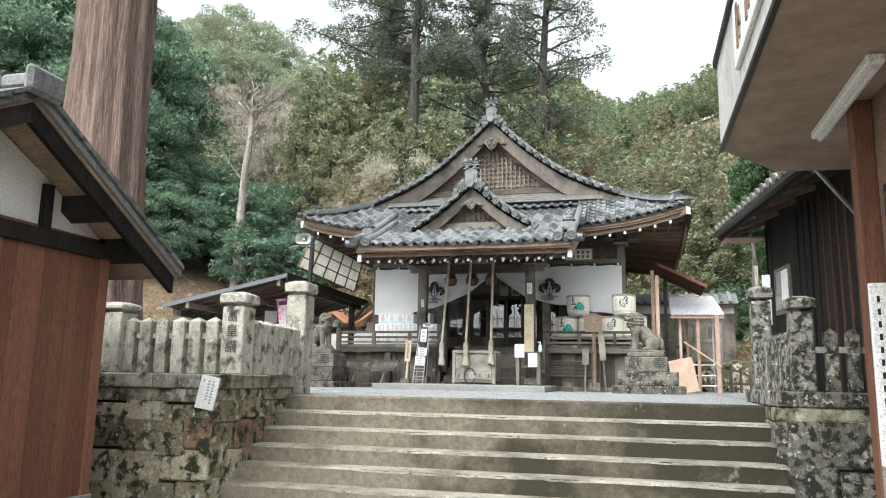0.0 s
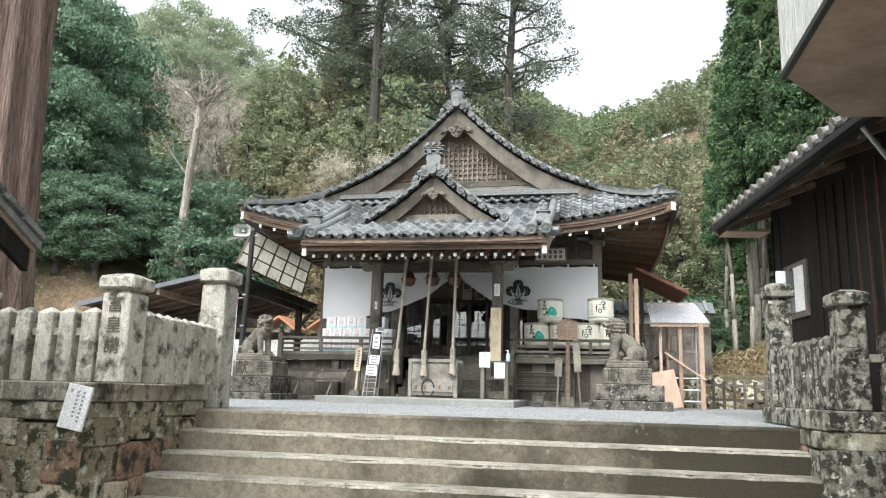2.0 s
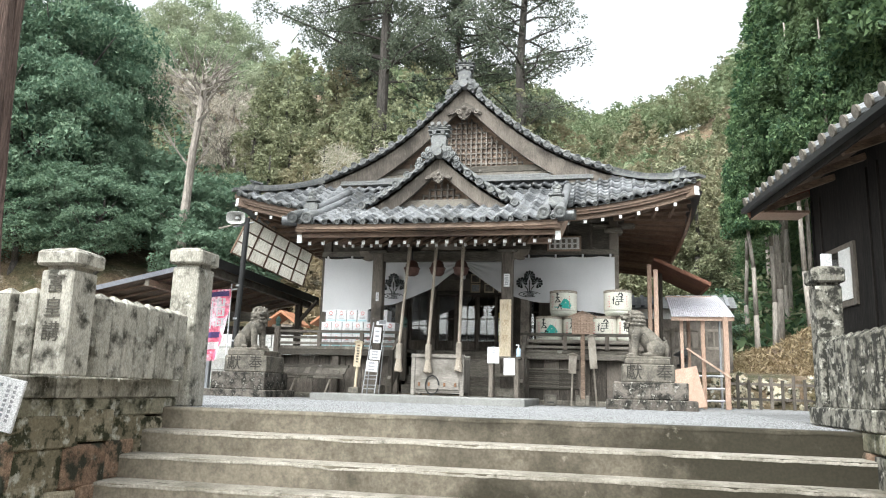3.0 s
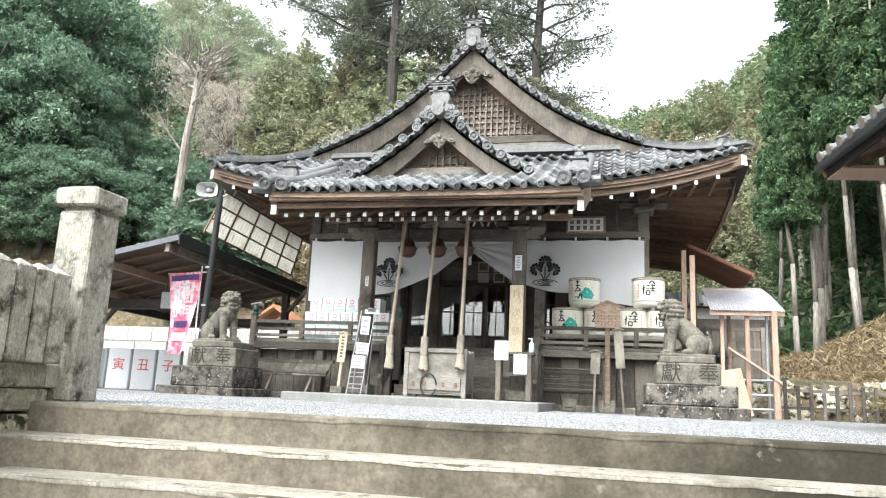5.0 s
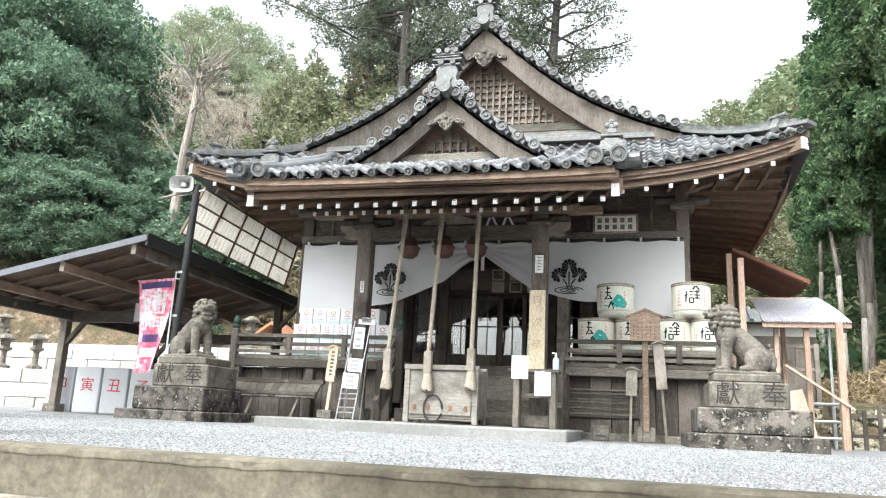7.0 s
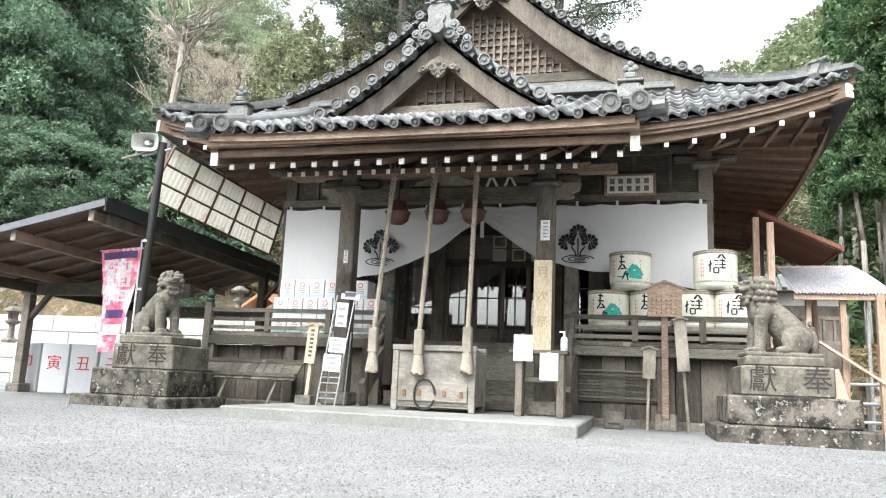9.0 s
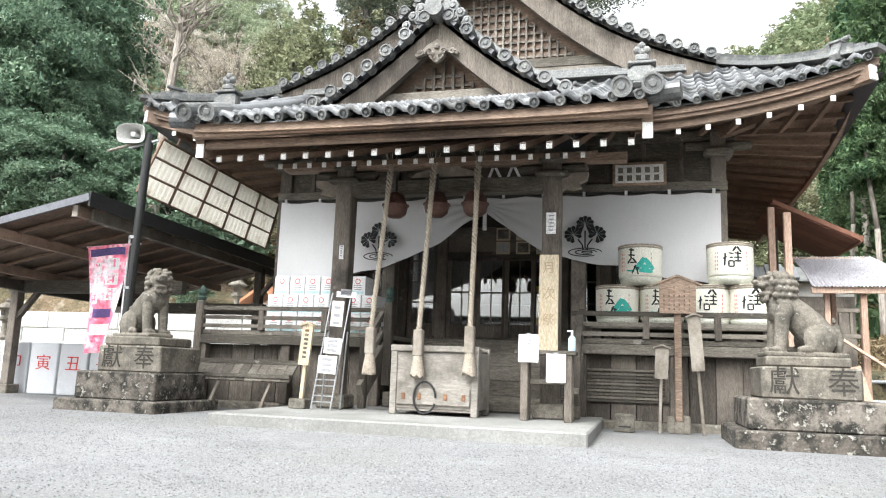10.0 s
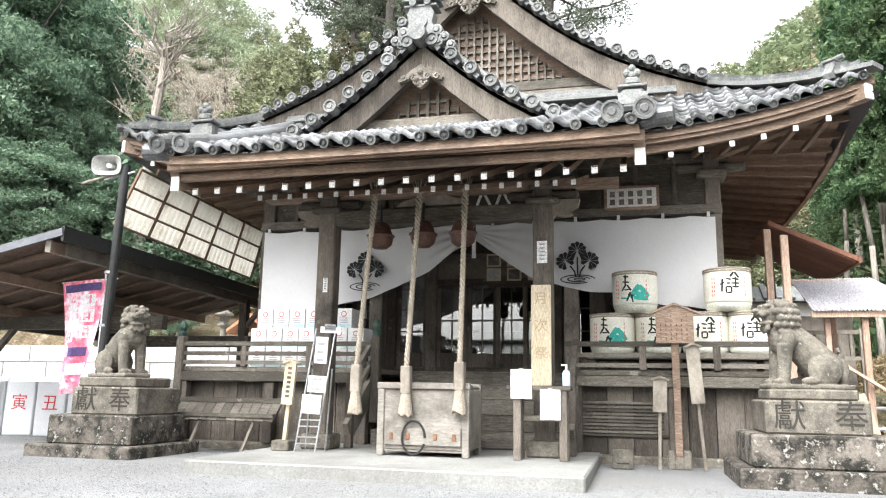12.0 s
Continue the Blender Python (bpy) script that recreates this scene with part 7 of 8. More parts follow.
for s in (-1, 1):
    def slope(d, off, s=s):
        return (4.36 + s * d, 3.46 - 0.555 * d + off)
    part("roof", prismed([slope(0, -0.03), slope(2.0, -0.03), slope(2.0, 0.03), slope(0, 0.03)], -9.2, -3.52, 0), TILEDARK, lb, "grey tiled roof slope")
    part("verge_board", prismed([slope(0, -0.22), slope(1.95, -0.22), slope(1.95, -0.035), slope(0, -0.035)], -3.62, -3.57, 0), DARKBOARD, lb)
    part("purlin", prismed([slope(0.9, -0.20), slope(1.04, -0.20), slope(1.04, -0.04), slope(0.9, -0.04)], -5, -3.62, 0), DARKBOARD, lb)
    part("purlin", prismed([slope(1.42, -0.20), slope(1.56, -0.20), slope(1.56, -0.04), slope(1.42, -0.04)], -5, -3.62, 0), DARKBOARD, lb)
    part("soffit", prismed([slope(0, -0.06), slope(1.98, -0.06), slope(1.98, -0.035), slope(0, -0.035)], -9, -3.55, 0), BROWN, lb)
    for i in range(9):
        d = 0.05 + i * 0.215
        a, b = slope(d, 0.03), slope(d + 0.225, 0.045)
        part("verge_tile", prismed([a, b, (b[0], b[1] + 0.035), (a[0], a[1] + 0.05)], -3.80, -3.49, 0), TILEDARK, lb)
for i in range(12):
    x = -3.5 - i * 0.30
    part("ridge_tile", boxed(x - 0.295, x, 4.24, 4.48, 3.47, 3.60, 0.03), TILEDARK, lb)
part("ridge_end", boxed(-3.52, -3.44, 4.18, 4.54, 3.42, 3.64, 0.03), TILEDARK, lb)

# ---------------------------------------------------------------- trees
TR = np.random.RandomState(7)


def leaf_mesh(name, tris, mats, index=None):
    """tris: (n, 3, 3)."""
    n = len(tris)
    me = bpy.data.meshes.new(name)
    me.vertices.add(3 * n)
    me.vertices.foreach_set("co", tris.reshape(-1).astype(np.float32))
    me.loops.add(3 * n)
    me.loops.foreach_set("vertex_index", np.arange(3 * n, dtype=np.int32))
    me.polygons.add(n)
    me.polygons.foreach_set("loop_start", np.arange(0, 3 * n, 3, dtype=np.int32))
    for m in mats:
        me.materials.append(m)
    if index is not None:
        me.polygons.foreach_set("material_index", index.astype(np.int32))
    me.update()
    me.validate()
    return me


def leaves(centres, size, flat=0.5, aspect=0.6, droop=0.0):
    """A small leaf spray at each centre, turned at random; flat: how far they lie level."""
    n = len(centres)
    d = TR.normal(size=(n, 3))
    d[:, 2] *= (1 - flat)
    d[:, 2] -= droop
    d /= np.linalg.norm(d, axis=1)[:, None]
    e = TR.normal(size=(n, 3))
    e[:, 2] *= (1 - flat)
    e -= d * np.sum(e * d, axis=1)[:, None]
    e /= np.linalg.norm(e, axis=1)[:, None]
    s = size * TR.uniform(0.55, 1.35, size=(n, 1))
    a, b = d * s, e * s * aspect
    return np.stack([centres - a * 0.8 - b, centres + b - a * 0.5, centres + a], axis=1)


def in_clumps(c, rad, n, squash=0.75, lift=-0.3):
    """n places on the upper shells of the clumps with centres c and radii rad."""
    w = rad ** 2 / np.sum(rad ** 2)
    k = TR.choice(len(c), n, p=w)
    d = TR.normal(size=(n, 3))
    d /= np.linalg.norm(d, axis=1)[:, None]
    d[:, 2] = np.where(d[:, 2] < lift, -d[:, 2], d[:, 2]) * squash
    return c[k] + d * (rad[k] * TR.uniform(0.35, 1.08, n) ** 0.6)[:, None]


def conifer_points(h, r, n, bare=0.15, clumps=150, droop=0.3):
    t = bare + (1 - bare) * (1 - np.sqrt(TR.uniform(0, 1, clumps)))
    a = TR.uniform(0, 2 * np.pi, clumps)
    rad = r * (1 - t) ** 0.7 * TR.uniform(0.35, 1.05, clumps)
    c = np.stack([rad * np.cos(a), rad * np.sin(a), h * t - droop * rad], axis=1)
    return in_clumps(c, r * TR.uniform(0.13, 0.27, clumps) * (1.15 - 0.6 * t), n, 1.05, -0.75)


def broad_points(h, r, n, clumps=110, low=0.95):
    d = TR.normal(size=(clumps, 3))
    d /= np.linalg.norm(d, axis=1)[:, None]
    d[:, 2] = np.where(d[:, 2] < -low, -d[:, 2], d[:, 2])
    c = d * TR.uniform(0.55, 1.0, (clumps, 1)) * np.array([r, r, h * 0.44]) + np.array([0, 0, h * 0.55])
    return in_clumps(c, r * TR.uniform(0.15, 0.33, clumps), n)


def template(kind, n, size, mat):
    """A crown ten metres high for one kind of tree."""
    if kind == "olive":
        p = leaves(conifer_points(10, 2.0, n, 0.08, 170), size, 0.2, 0.42, 0.25)
    elif kind == "tall":
        p = leaves(conifer_points(10, 1.5, n, 0.46, 190, 0.45), size, 0.2, 0.42, 0.5)
    elif kind == "low":
        p = leaves(conifer_points(10, 1.9, n, 0.05, 230, 0.4), size, 0.2, 0.42, 0.5)
    elif kind == "bare":
        p = leaves(broad_points(10, 3.2, n, 40), size, 0.0, 0.05)
    else:
        p = leaves(broad_points(10, 3.9, n), size, 0.35, 0.5)
    return p if mat is None else leaf_mesh("crown", p, [mat])


CROWNS = {
    "broad": [template("broad", 20000, 0.128, LEAF_EVERGREEN) for _ in range(3)],
    "pale": [template("broad", 9000, 0.17, LEAF_HAZED) for _ in range(3)],
    "olive": [template("olive", 15000, 0.112, LEAF_CEDAR) for _ in range(3)],
    "tall": [template("tall", 19000, 0.082, LEAF_BRIGHT) for _ in range(3)],
    "low": [template("low", 20000, 0.086, LEAF_BRIGHT) for _ in range(2)],
    "bare": [template("bare", 5000, 0.30, TWIG) for _ in range(2)],
    "shrub": [template("broad", 3600, 0.30, LEAF_EVERGREEN) for _ in range(2)],
}


def limb(bm, p, q, r0, r1, bends=3, wob=0.2, n=7):
    p, q = Vector(p), Vector(q)
    pts = [p.lerp(q, i / bends) + (Vector((random.uniform(-wob, wob), random.uniform(-wob, wob), 0)) if 0 < i < bends else Vector()) for i in range(bends + 1)]
    for i in range(bends):
        tube(bm, pts[i], pts[i + 1], r0 + (r1 - r0) * i / bends, r0 + (r1 - r0) * (i + 1) / bends, n)
    return pts


def tree(name, label, x, y, top, kind, trunk_r, width=1.0, bark=TRUNKGREY):
    """A tree on the slope at x, y whose crown ends at the height top."""
    z0 = hill(x, y) - 0.15
    h = max(1.0, top - z0)
    if kind in ("broad", "pale", "bare"):
        h *= 0.9
    t = thing(name, (x, y, z0), label, "tree", group="trees of the valley")
    s = h / 10
    m = pose(x, y, z0, random.uniform(-2, 2), random.uniform(-2, 2), random.uniform(0, 360)) @ Matrix.Diagonal((s * width, s * width, s, 1))
    piece("crown", random.choice(CROWNS[kind]), m, t)
    conifer = kind in ("olive", "tall", "low")
    bm = bmesh.new()
    limb(bm, (x, y, z0), (x + random.uniform(-0.3, 0.3), y, z0 + h * (0.78 if conifer else 0.7)), trunk_r, trunk_r * 0.25, 5, 0.06 if conifer else 0.25)
    if not conifer:
        for i in range(7):
            a = random.uniform(0, 6.28)
            e = random.uniform(1.2, 2.4) * h / 8
            p0 = Vector((x, y, z0 + h * random.uniform(0.25, 0.5)))
            p1 = p0 + Vector((math.cos(a) * e, math.sin(a) * e, h * random.uniform(0.15, 0.35)))
            limb(bm, p0, p1, trunk_r * 0.45, trunk_r * 0.1, 3, 0.2, 6)
            if kind == "bare":
                for j in range(6):
                    b = a + random.uniform(-1.2, 1.2)
                    q0 = p0.lerp(p1, random.uniform(0.4, 1.0))
                    limb(bm, q0, q0 + Vector((math.cos(b) * e * 0.7, math.sin(b) * e * 0.7, h * random.uniform(0.08, 0.25))), trunk_r * 0.2, 0.015, 3, 0.18, 5)
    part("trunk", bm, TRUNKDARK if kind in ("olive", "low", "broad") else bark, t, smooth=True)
    return t


# the great cedar beside the stairs
gc = thing("great_cedar", (-7.32, 9.7, COURT), "huge old cedar trunk with red-brown furrowed bark", "tree")
bm = bmesh.new()
rings = []
for i in range(33):
    zz = COURT - 0.2 + 24.0 * (i / 32) ** 1.4
    rr = 0.67 + 0.32 * math.exp(-(zz - COURT) / 0.9) - 0.018 * (zz - COURT)
    ring = []
    for k in range(72):
        a = k * 2 * math.pi / 72
        f = 0.035 * math.sin(a * 11 + 0.2 * zz) + 0.02 * math.sin(a * 23 + 0.5 * zz) + 0.02 * noise.noise((a * 3, zz * 0.5, 1)) + 0.015 * random.uniform(-1, 1)
        ring.append(bm.verts.new((-7.32 - 0.006 * zz + (rr + f) * math.cos(a), 9.7 + (rr + f) * math.sin(a), zz)))
    rings.append(ring)
for a, b in zip(rings, rings[1:]):
    for k in range(72):
        bm.faces.new((a[k], a[(k + 1) % 72], b[(k + 1) % 72], b[k]))
part("trunk", bm, BARK, gc, smooth=True)
q = leaves(conifer_points(12, 4.2, 7000) + np.array([-7.4, 9.7, COURT + 17]), 0.22, 0.3, 0.45, 0.25)
ob = new("crown", leaf_mesh("crown", q, [LEAF_CEDAR]))
fix(ob, gc)

# the dead tree on the slope, with a broken top
dt = thing("dead_tree", (-14.7, 27.0, hill(-14.7, 27.0)), "bare pale dead tree with a broken top on the slope", "tree")
bm = bmesh.new()
zb = hill(-14.7, 27.0) - 0.3
limb(bm, (-15.0, 27.0, zb), (-14.6, 27.0, 12.6), 0.21, 0.11, 6, 0.07, 9)
for i in range(30):
    s = random.choice((0.6, 0.8, 0.9, 0.94, 0.97, 1.0))
    p0 = Vector((-15.0 + 0.4 * s, 27.0, zb + (12.6 - zb) * s))
    a = random.uniform(0, 6.28)
    p1 = p0 + Vector((math.cos(a) * random.uniform(0.5, 1.6), math.sin(a), random.uniform(0.1, 1.5)))
    limb(bm, p0, p1, 0.05, 0.015, 3, 0.2, 5)
    for j in range(3):
        limb(bm, p0.lerp(p1, 0.6), p1 + Vector((random.uniform(-0.6, 0.6), 0, random.uniform(-0.2, 0.7))), 0.02, 0.008, 2, 0.1, 4)
part("trunk", bm, TRUNKGREY, dt)


def sky_tree(x, y, top, r, from_h, n, name, label):
    """A tall open tree: foliage in drooping tufts along long bare limbs."""
    z0 = hill(x, y) - 0.2
    h = top - z0
    t = thing(name, (x, y, z0), label, "tree", group="tall trees behind the hall")
    bm = bmesh.new()
    limb(bm, (x, y, z0), (x + 0.5, y, z0 + h), 0.42, 0.08, 7, 0.2, 9)
    cen = []
    for i in range(64):
        s = from_h + (1 - from_h) * i / 64
        a = random.uniform(0, 6.28)
        e = r * (1.1 - 0.65 * (s - from_h) / (1 - from_h)) * random.uniform(0.35, 1.1)
        p0 = Vector((x + 0.5 * s, y, z0 + h * s))
        p1 = p0 + Vector((math.cos(a) * e, math.sin(a) * e, random.uniform(-0.3, 1.2)))
        pts = limb(bm, p0, p1, 0.075, 0.02, 3, 0.22, 5)
        for u in (0.4, 0.6, 0.8, 1.0):
            q = p0.lerp(p1, u) + Vector((random.uniform(-0.4, 0.4), random.uniform(-0.4, 0.4), random.uniform(-0.5, 0.3)))
            limb(bm, p0.lerp(p1, u), q, 0.022, 0.01, 1, 0, 4)
            cen.append((*q, random.uniform(0.3, 0.8)))
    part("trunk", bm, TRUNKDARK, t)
    c = np.array(cen)
    p = in_clumps(c[:, :3], c[:, 3], n, 0.8, -0.9)
    piece("crown", leaf_mesh("crown", leaves(p - np.array([x, y, z0]), 0.10, 0.2, 0.4, 0.4), [LEAF_PINE]), pose(x, y, z0), t)


sky_tree(-10.7, 37.0, 31.0, 5.6, 0.42, 52000, "cypress_tree", "tall dark open-crowned cypress standing against the sky")
sky_tree(-14.2, 41.0, 26.5, 3.2, 0.45, 22000, "cypress_tree", "thin open-crowned cypress standing against the sky")
sky_tree(-3.9, 39.0, 28.5, 4.0, 0.38, 20000, "pine_tree", "tall sparse pine with level branches against the sky")
sky_tree(-7.9, 42.0, 27.0, 4.4, 0.40, 34000, "cypress_tree", "tall dark open-crowned cypress standing against the sky")

# cedars on the right
for x, y, h in ((5.6, 27.0, 15.5), (7.2, 25.0, 18), (6.6, 30.0, 17), (8.6, 27.5, 19), (9.2, 24.0, 18), (8.0, 22.4, 17), (10.6, 26.0, 20), (11.5, 23.0, 19), (10.0, 30.0, 20), (12.5, 28.0, 20), (7.4, 33.5, 16), (13.6, 24.5, 20), (9.6, 20.6, 17), (12.4, 20.6, 18), (7.4, 36.5, 14)):
    tree("cedar_tree", "tall green cedar with a bare straight lower trunk", x, y, hill(x, y) + h - 2.2, "tall", 0.14)
for x, y, h in ((7.9, 38.5, 10), (9.2, 40.0, 15), (9.0, 45.0, 11), (10.5, 42.0, 15), (9.3, 35.5, 16), (5.2, 43.0, 4), (11.5, 47.0, 15), (12.0, 37.0, 17), (13.5, 32.0, 17), (15.0, 27.5, 16), (15.5, 36.0, 17), (10.8, 33.5, 11)):
    tree("cedar_tree", "dark green bushy cedar with branches down to the ground", x, y, hill(x, y) + h - 2.2, "low", 0.15)
for x, y, h in ((4.7, 25.6, 11), (5.3, 26.3, 13), (5.9, 24.6, 14), (6.6, 26.8, 15), (7.6, 27.6, 15), (6.2, 28.6, 14), (5.2, 29.8, 12), (6.9, 31.6, 15), (7.2, 23.6, 14), (8.1, 25.6, 16), (6.3, 23.2, 13), (9.1, 26.4, 16), (8.4, 29.2, 16)):
    tree("cedar_tree", "slender pale-trunked cedar at the edge of the wood", x, y, hill(x, y) + h - 2.2, "tall", 0.085, 0.8)
# the dark evergreen slope on the left
for x, y, z in ((-24.6, 27, 21.5), (-25.1, 30, 24.2), (-21.7, 28.5, 19.6), (-23.0, 32, 20.5), (-20.3, 26, 15.0), (-21.7, 25.5, 15.4), (-19.5, 27, 13.8), (-19.9, 28.5, 13.5), (-18.9, 28, 11.8), (-18.9, 29.5, 11.6), (-19.2, 31, 12.0), (-24.2, 34, 18.2), (-25.4, 26, 19.1), (-21.7, 30, 17.8)):
    tree("evergreen_tree", "dense dark evergreen tree on the slope", x, y, z, "broad", 0.18, 0.78)
for x, y, z in ((-17.6, 26, 9.6), (-20.3, 25, 9.7), (-19.0, 25.5, 9.6), (-15.4, 28.4, 8.4), (-13.0, 29.5, 8.0), (-15.5, 32.0, 11.0), (-22.5, 24.6, 10.5), (-28.5, 24.0, 17), (-29.5, 28.5, 23)):
    tree("evergreen_tree", "low bushy evergreen at the foot of the slope", x, y, z, "broad", 0.14, 1.15)
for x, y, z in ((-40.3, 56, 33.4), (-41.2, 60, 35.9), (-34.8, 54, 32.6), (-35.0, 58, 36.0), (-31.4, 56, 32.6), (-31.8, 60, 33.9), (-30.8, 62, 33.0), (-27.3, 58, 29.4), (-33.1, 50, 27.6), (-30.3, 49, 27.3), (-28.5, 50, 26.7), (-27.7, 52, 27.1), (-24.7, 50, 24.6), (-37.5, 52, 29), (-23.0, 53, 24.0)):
    tree("evergreen_tree", "round-crowned tree high on the slope, its green paled for haze", x, y, z + 0.6, "pale", 0.2, 0.9)
for x, y, z in ((-27.9, 44, 22.9), (-27.6, 41, 20.9), (-26.0, 45, 22.4), (-20.8, 40, 19.3), (-20.4, 42, 19.7), (-22.6, 41, 19.0), (-19.2, 38, 16.1), (-9.3, 31, 12.6)):
    tree("bare_tree", "leafless grey-brown winter tree", x, y, z, "bare", 0.14)
# olive-brown cedars behind the hall
for x, y, z in ((-18.4, 40, 21.2), (-15.7, 37, 19.3), (-14.9, 38, 19.0), (-14.3, 40, 21.1), (-11.9, 37, 18.5), (-17.0, 36, 16.6), (-13.4, 33, 15.2), (-11.9, 32.5, 14.5), (-10.6, 32, 13.9), (-10.4, 35, 16.5), (-9.1, 35, 16.2), (-7.9, 35, 16.0), (-6.5, 32, 13.7), (-14.0, 32, 13.0), (-6.1, 36, 15.4), (-11.5, 30, 11.6), (-9.8, 29.5, 11.2), (-5.1, 37, 16.6), (-3.7, 37, 16.2), (-16.0, 34, 13.0)):
    tree("cedar_tree", "olive-brown cedar behind the hall", x, y, z, "olive", 0.16, 1.1)
for x, y, z in ((-2.1, 42, 16.6), (-0.9, 38, 13.9), (0.2, 44, 15.6), (1.5, 40, 14.8), (3.0, 46, 17.1), (3.2, 39, 13.8), (4.7, 44, 15.7), (4.6, 37, 12.5), (-2.9, 40, 16.4), (-1.8, 35, 12.6), (0.9, 35.5, 11.5)):
    tree("cedar_tree", "rounded olive-brown cedar in the valley", x, y, z, "olive", 0.16, 1.25)
for x, y, h in ((-14.5, 27.0, 3.2), (-12.6, 25.6, 2.0), (-15.2, 29.2, 4.2), (-17.5, 30.3, 4.5), (-13.0, 28.6, 3.6), (-18.6, 27.6, 3.4), (-21.5, 27.0, 3.6), (-16.5, 28.5, 4.0), (3.4, 26.4, 1.6), (4.0, 28.5, 2.4), (-5.8, 25.4, 2.6)):
    tree("shrub", "bushy green shrub at the foot of the slope", x, y, hill(x, y) + h, "shrub", 0.05)

# far woods on the valley sides
far, idx = [], []
temps = {k: [template(k, 330, 0.62, None) * 0.9 for _ in range(3)] for k in ("broad", "olive")}
valley = {k: [template(k, 1250, 0.36, None) * 0.9 for _ in range(3)] for k in ("broad", "olive")}
order = ["broad", "olive", "far"]
y = 46.0
while y < 262:
    step = 4.0 + (y - 40) * 0.02
    x = -0.55 * y - 14
    while x < 0.36 * y + 10:
        px, py = x + TR.uniform(-1, 1) * step * 0.45, y + TR.uniform(-1, 1) * step * 0.45
        if not (py < 52 and -28 < px < -3) and not (px < -24 and py < 110) and not (px > 3 and py < 47):
            v = noise.noise((px * 0.03, py * 0.03, 5)) + TR.uniform(-0.35, 0.35)
            k = "olive" if px > 3 and py < 62 else ("olive" if v > 0.1 and py < 130 else "broad")
            q = (valley if -10 < px < 0.17 * py and py < 185 else temps)[k][TR.randint(3)]
            s = TR.uniform(0.65, 1.1) * (1 + max(0.0, py - 60) * 0.0015)
            if px > 3 and py < 62:
                s *= 0.62
            a = TR.uniform(0, 6.28)
            rot = np.array([[math.cos(a), -math.sin(a), 0], [math.sin(a), math.cos(a), 0], [0, 0, 1]])
            far.append((q @ rot.T) * s + np.array([px, py, hill(px, py) - 0.4]))
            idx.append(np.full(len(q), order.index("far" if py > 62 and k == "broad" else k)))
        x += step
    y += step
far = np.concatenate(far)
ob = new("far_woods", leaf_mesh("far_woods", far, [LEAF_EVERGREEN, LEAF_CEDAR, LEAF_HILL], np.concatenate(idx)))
tagged(ob, "mixed green and olive forest covering the valley sides", "forest", kind="stuff")
# undergrowth on the near slopes
n = 40000
px = TR.uniform(-34, 3, n)
py = TR.uniform(24.5, 48, n)
keep = np.array([hill(a, b) > COURT + (5.5 if a < -8 else 0.5) for a, b in zip(px, py)])
px, py = px[keep], py[keep]
pz = np.array([hill(a, b) for a, b in zip(px, py)]) + TR.uniform(0, 0.7, len(px)) ** 2
ob = new("undergrowth", leaf_mesh("undergrowth", leaves(np.stack([px, py, pz], 1), 0.22, 0.3, 0.5), [LEAF_EVERGREEN, LEAF_CEDAR], TR.randint(0, 2, len(px))))
tagged(ob, "low green and brown undergrowth on the forest floor", "undergrowth", kind="stuff")
n = 40000
px = TR.uniform(4.5, 22, n)
py = TR.uniform(27, 62, n)
pz = np.array([hill(a, b) for a, b in zip(px, py)]) + TR.uniform(0, 0.9, n) ** 2
ob = new("undergrowth", leaf_mesh("undergrowth", leaves(np.stack([px, py, pz], 1), 0.22, 0.3, 0.5), [LEAF_BRIGHT, LEAF_CEDAR], (TR.uniform(0, 1, n) > 0.8).astype(int)))
tagged(ob, "dark green undergrowth below the cedars", "undergrowth", kind="stuff")
n = 70000
px, py = TR.uniform(-12, 24, n), TR.uniform(46, 130, n)
pz = np.array([hill(a, b) for a, b in zip(px, py)]) + TR.uniform(0, 1.5, n) ** 2
ob = new("undergrowth", leaf_mesh("undergrowth", leaves(np.stack([px, py, pz], 1), 0.42, 0.3, 0.5), [LEAF_HILL, LEAF_CEDAR], (TR.uniform(0, 1, n) > 0.7).astype(int)))
tagged(ob, "olive green undergrowth of the far valley", "undergrowth", kind="stuff")
n = 60000
px, py = TR.uniform(3.0, 14.0, n), TR.uniform(18.6, 32, n)
pz = np.array([hill(a, b) for a, b in zip(px, py)]) + TR.uniform(0, 0.16, n)
keep = pz > COURT + 0.25
DRYLEAF = leafy("dry_grass_blades", (0.20, 0.15, 0.085), (0.40, 0.32, 0.20), (0.13, 0.16, 0.07))
ob = new("dry_grass", leaf_mesh("dry_grass", leaves(np.stack([px, py, pz], 1)[keep], 0.13, 0.0, 0.16), [DRYLEAF]))
tagged(ob, "dry brown grass and twigs on the bank", "grass", kind="stuff")

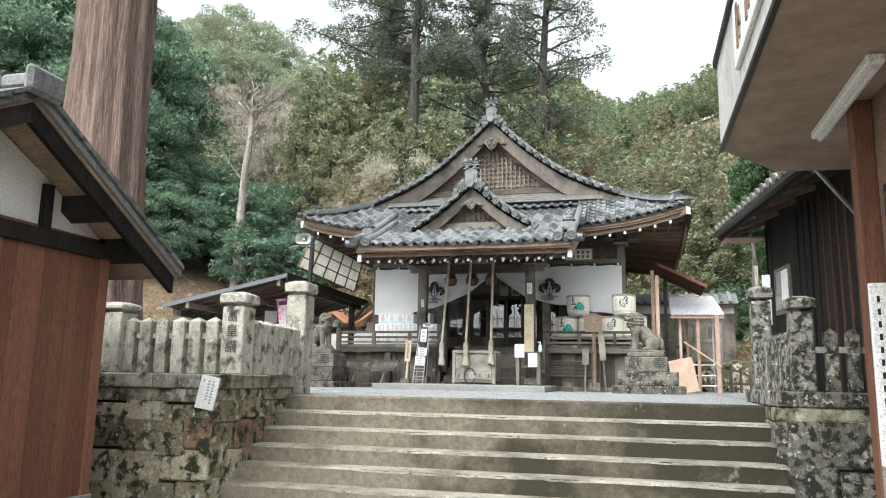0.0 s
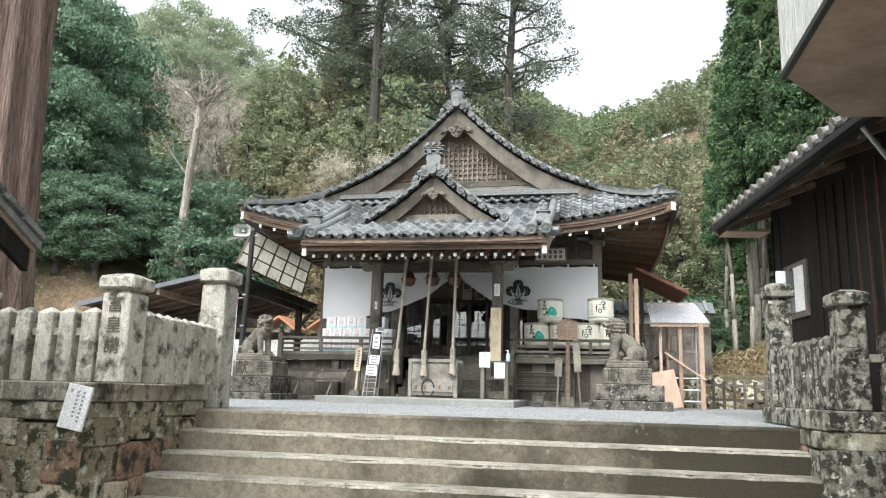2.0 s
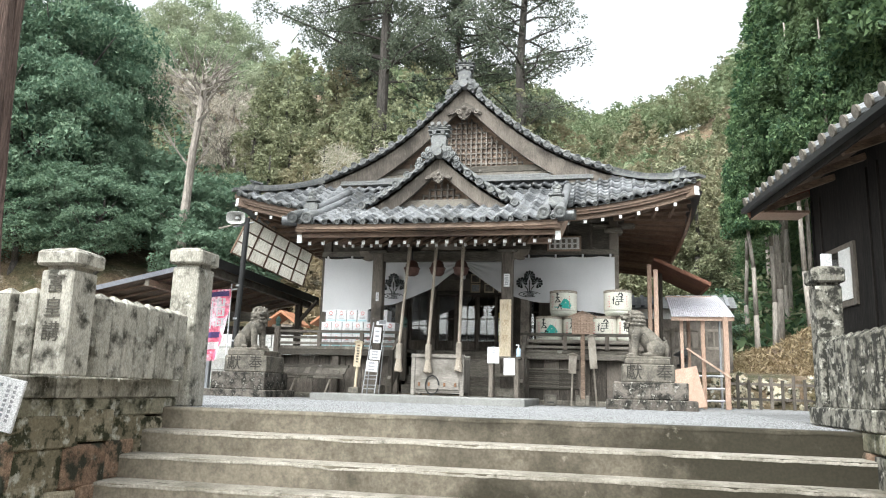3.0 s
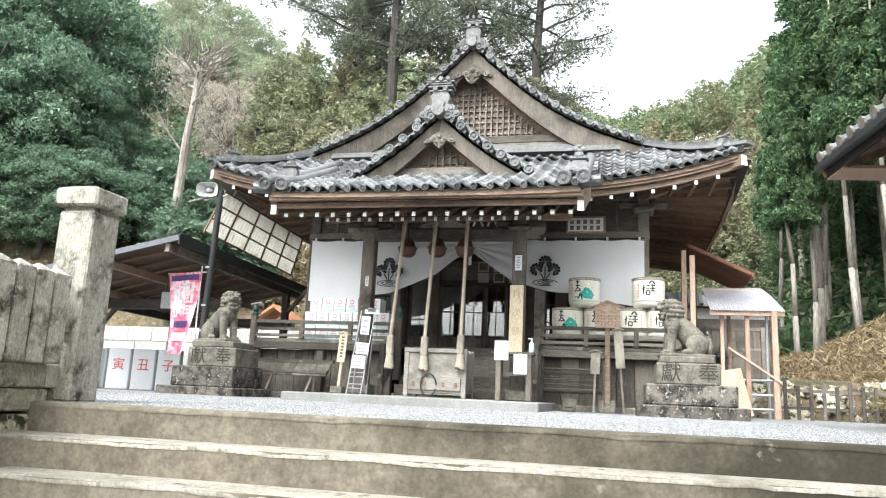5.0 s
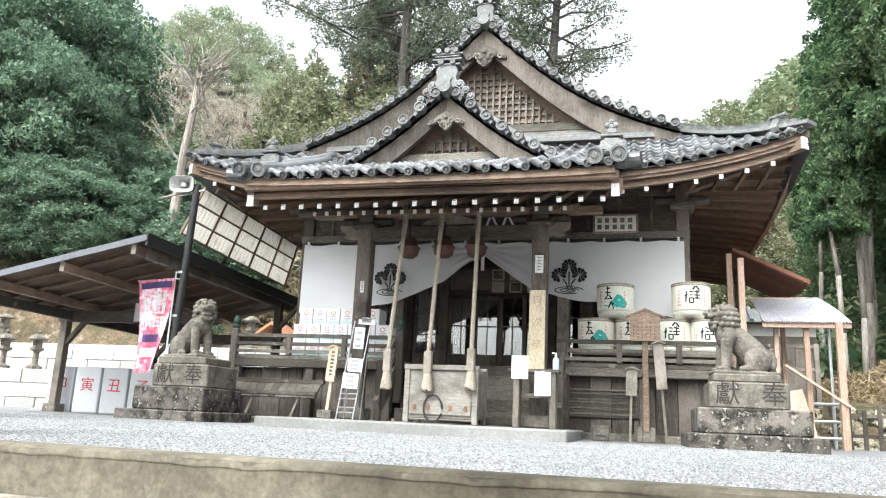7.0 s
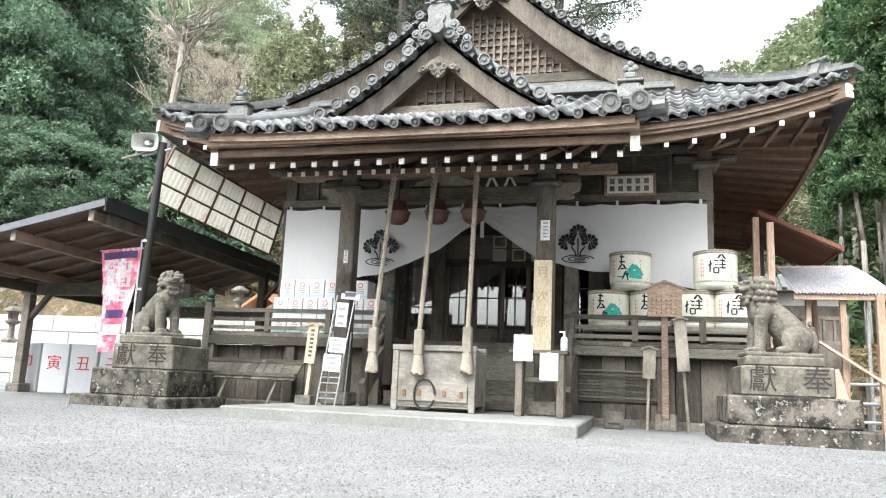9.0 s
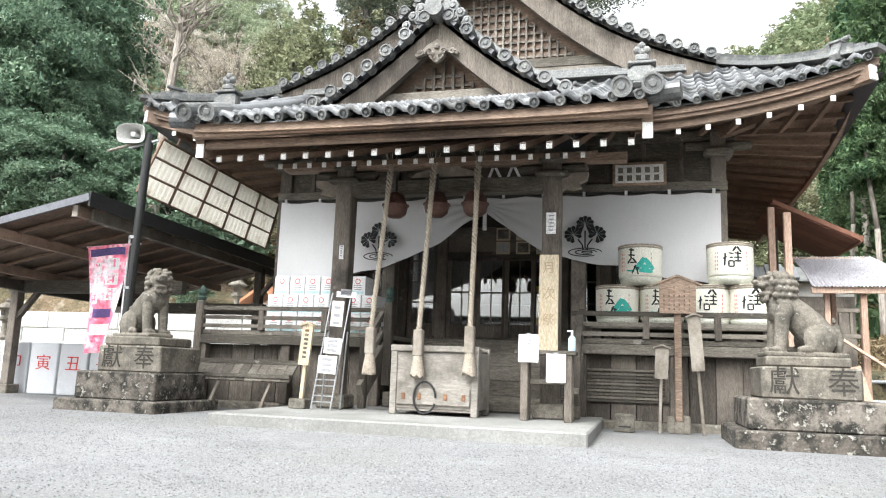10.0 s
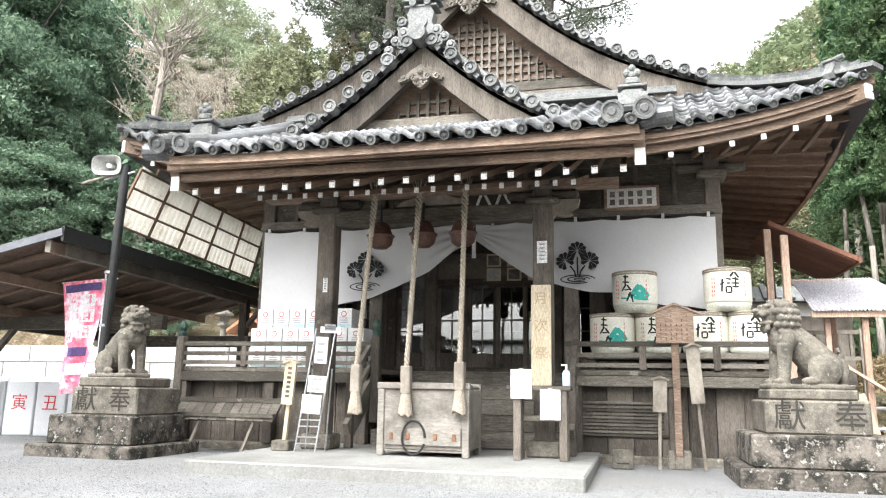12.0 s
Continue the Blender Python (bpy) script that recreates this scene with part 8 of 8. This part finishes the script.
# loose gravel stones on the nearest stretch of the court
n = 75000
c = np.stack([TR.uniform(-7.5, 2.2, n), 8.66 + 5.4 * TR.uniform(0, 1, n) ** 1.2, np.full(n, COURT + 0.002)], 1)
inside = ~((c[:, 0] > -4.08) & (c[:, 0] < -0.73) & (c[:, 1] > 13.45))
c = c[inside]
n = len(c)
base = np.array([(1, 0, 0), (0, 1, 0), (-1, 0, 0), (0, -1, 0), (0, 0, 1), (0, 0, -0.4)], float)
r = TR.uniform(0.003, 0.0075, (n, 1, 1))
v = base[None] * r * TR.uniform(0.6, 1.3, (n, 6, 3))
a = TR.uniform(0, 6.28, n)
rx = v[:, :, 0] * np.cos(a)[:, None] - v[:, :, 1] * np.sin(a)[:, None]
ry = v[:, :, 0] * np.sin(a)[:, None] + v[:, :, 1] * np.cos(a)[:, None]
v = np.stack([rx, ry, v[:, :, 2] * 0.8], 2) + c[:, None, :]
tri = np.array([(0, 1, 4), (1, 2, 4), (2, 3, 4), (3, 0, 4)])
f = (tri[None] + 6 * np.arange(n)[:, None, None]).reshape(-1, 3)
me = bpy.data.meshes.new("gravel_stones")
me.vertices.add(6 * n)
me.vertices.foreach_set("co", v.reshape(-1).astype(np.float32))
me.loops.add(3 * len(f))
me.loops.foreach_set("vertex_index", f.reshape(-1).astype(np.int32))
me.polygons.add(len(f))
me.polygons.foreach_set("loop_start", np.arange(0, 3 * len(f), 3, dtype=np.int32))
me.materials.append(GRAVELSTONE)
me.update()
tagged(new("gravel_stones", me), "loose pale grey gravel stones", "gravel", kind="stuff")

# roof tiles, laid row by row: those of the porch and of the front skirt's lower rows are pieces
spots = sorted(TILE_SPOTS, key=lambda s: (s[0].translation.y > 14.6, s[1]))
for m, r in spots[:300]:
    piece("tile", TILE_ME, m @ pose(0, 0, 0.012, random.uniform(-1, 1), 0, random.uniform(-1, 1)), shrine)
tv = np.array([v.co[:] for v in TILE_ME.vertices])
tf = [tuple(p.vertices) for p in TILE_ME.polygons]
vs, fs = [], []
for m, r in spots[300:]:
    a = np.array(m @ pose(0, 0, 0.012))
    off = len(vs)
    vs += [tuple(a[:3, :3] @ v + a[:3, 3]) for v in tv]
    fs += [tuple(i + off for i in f) for f in tf]
if vs:
    me = raw_mesh("upper_tiles", vs, fs)
    me.materials.append(TILE)
    me.shade_smooth()
    ob = new("upper_tiles", me)
    fix(ob, shrine)
    tagged(ob, kind="stuff")
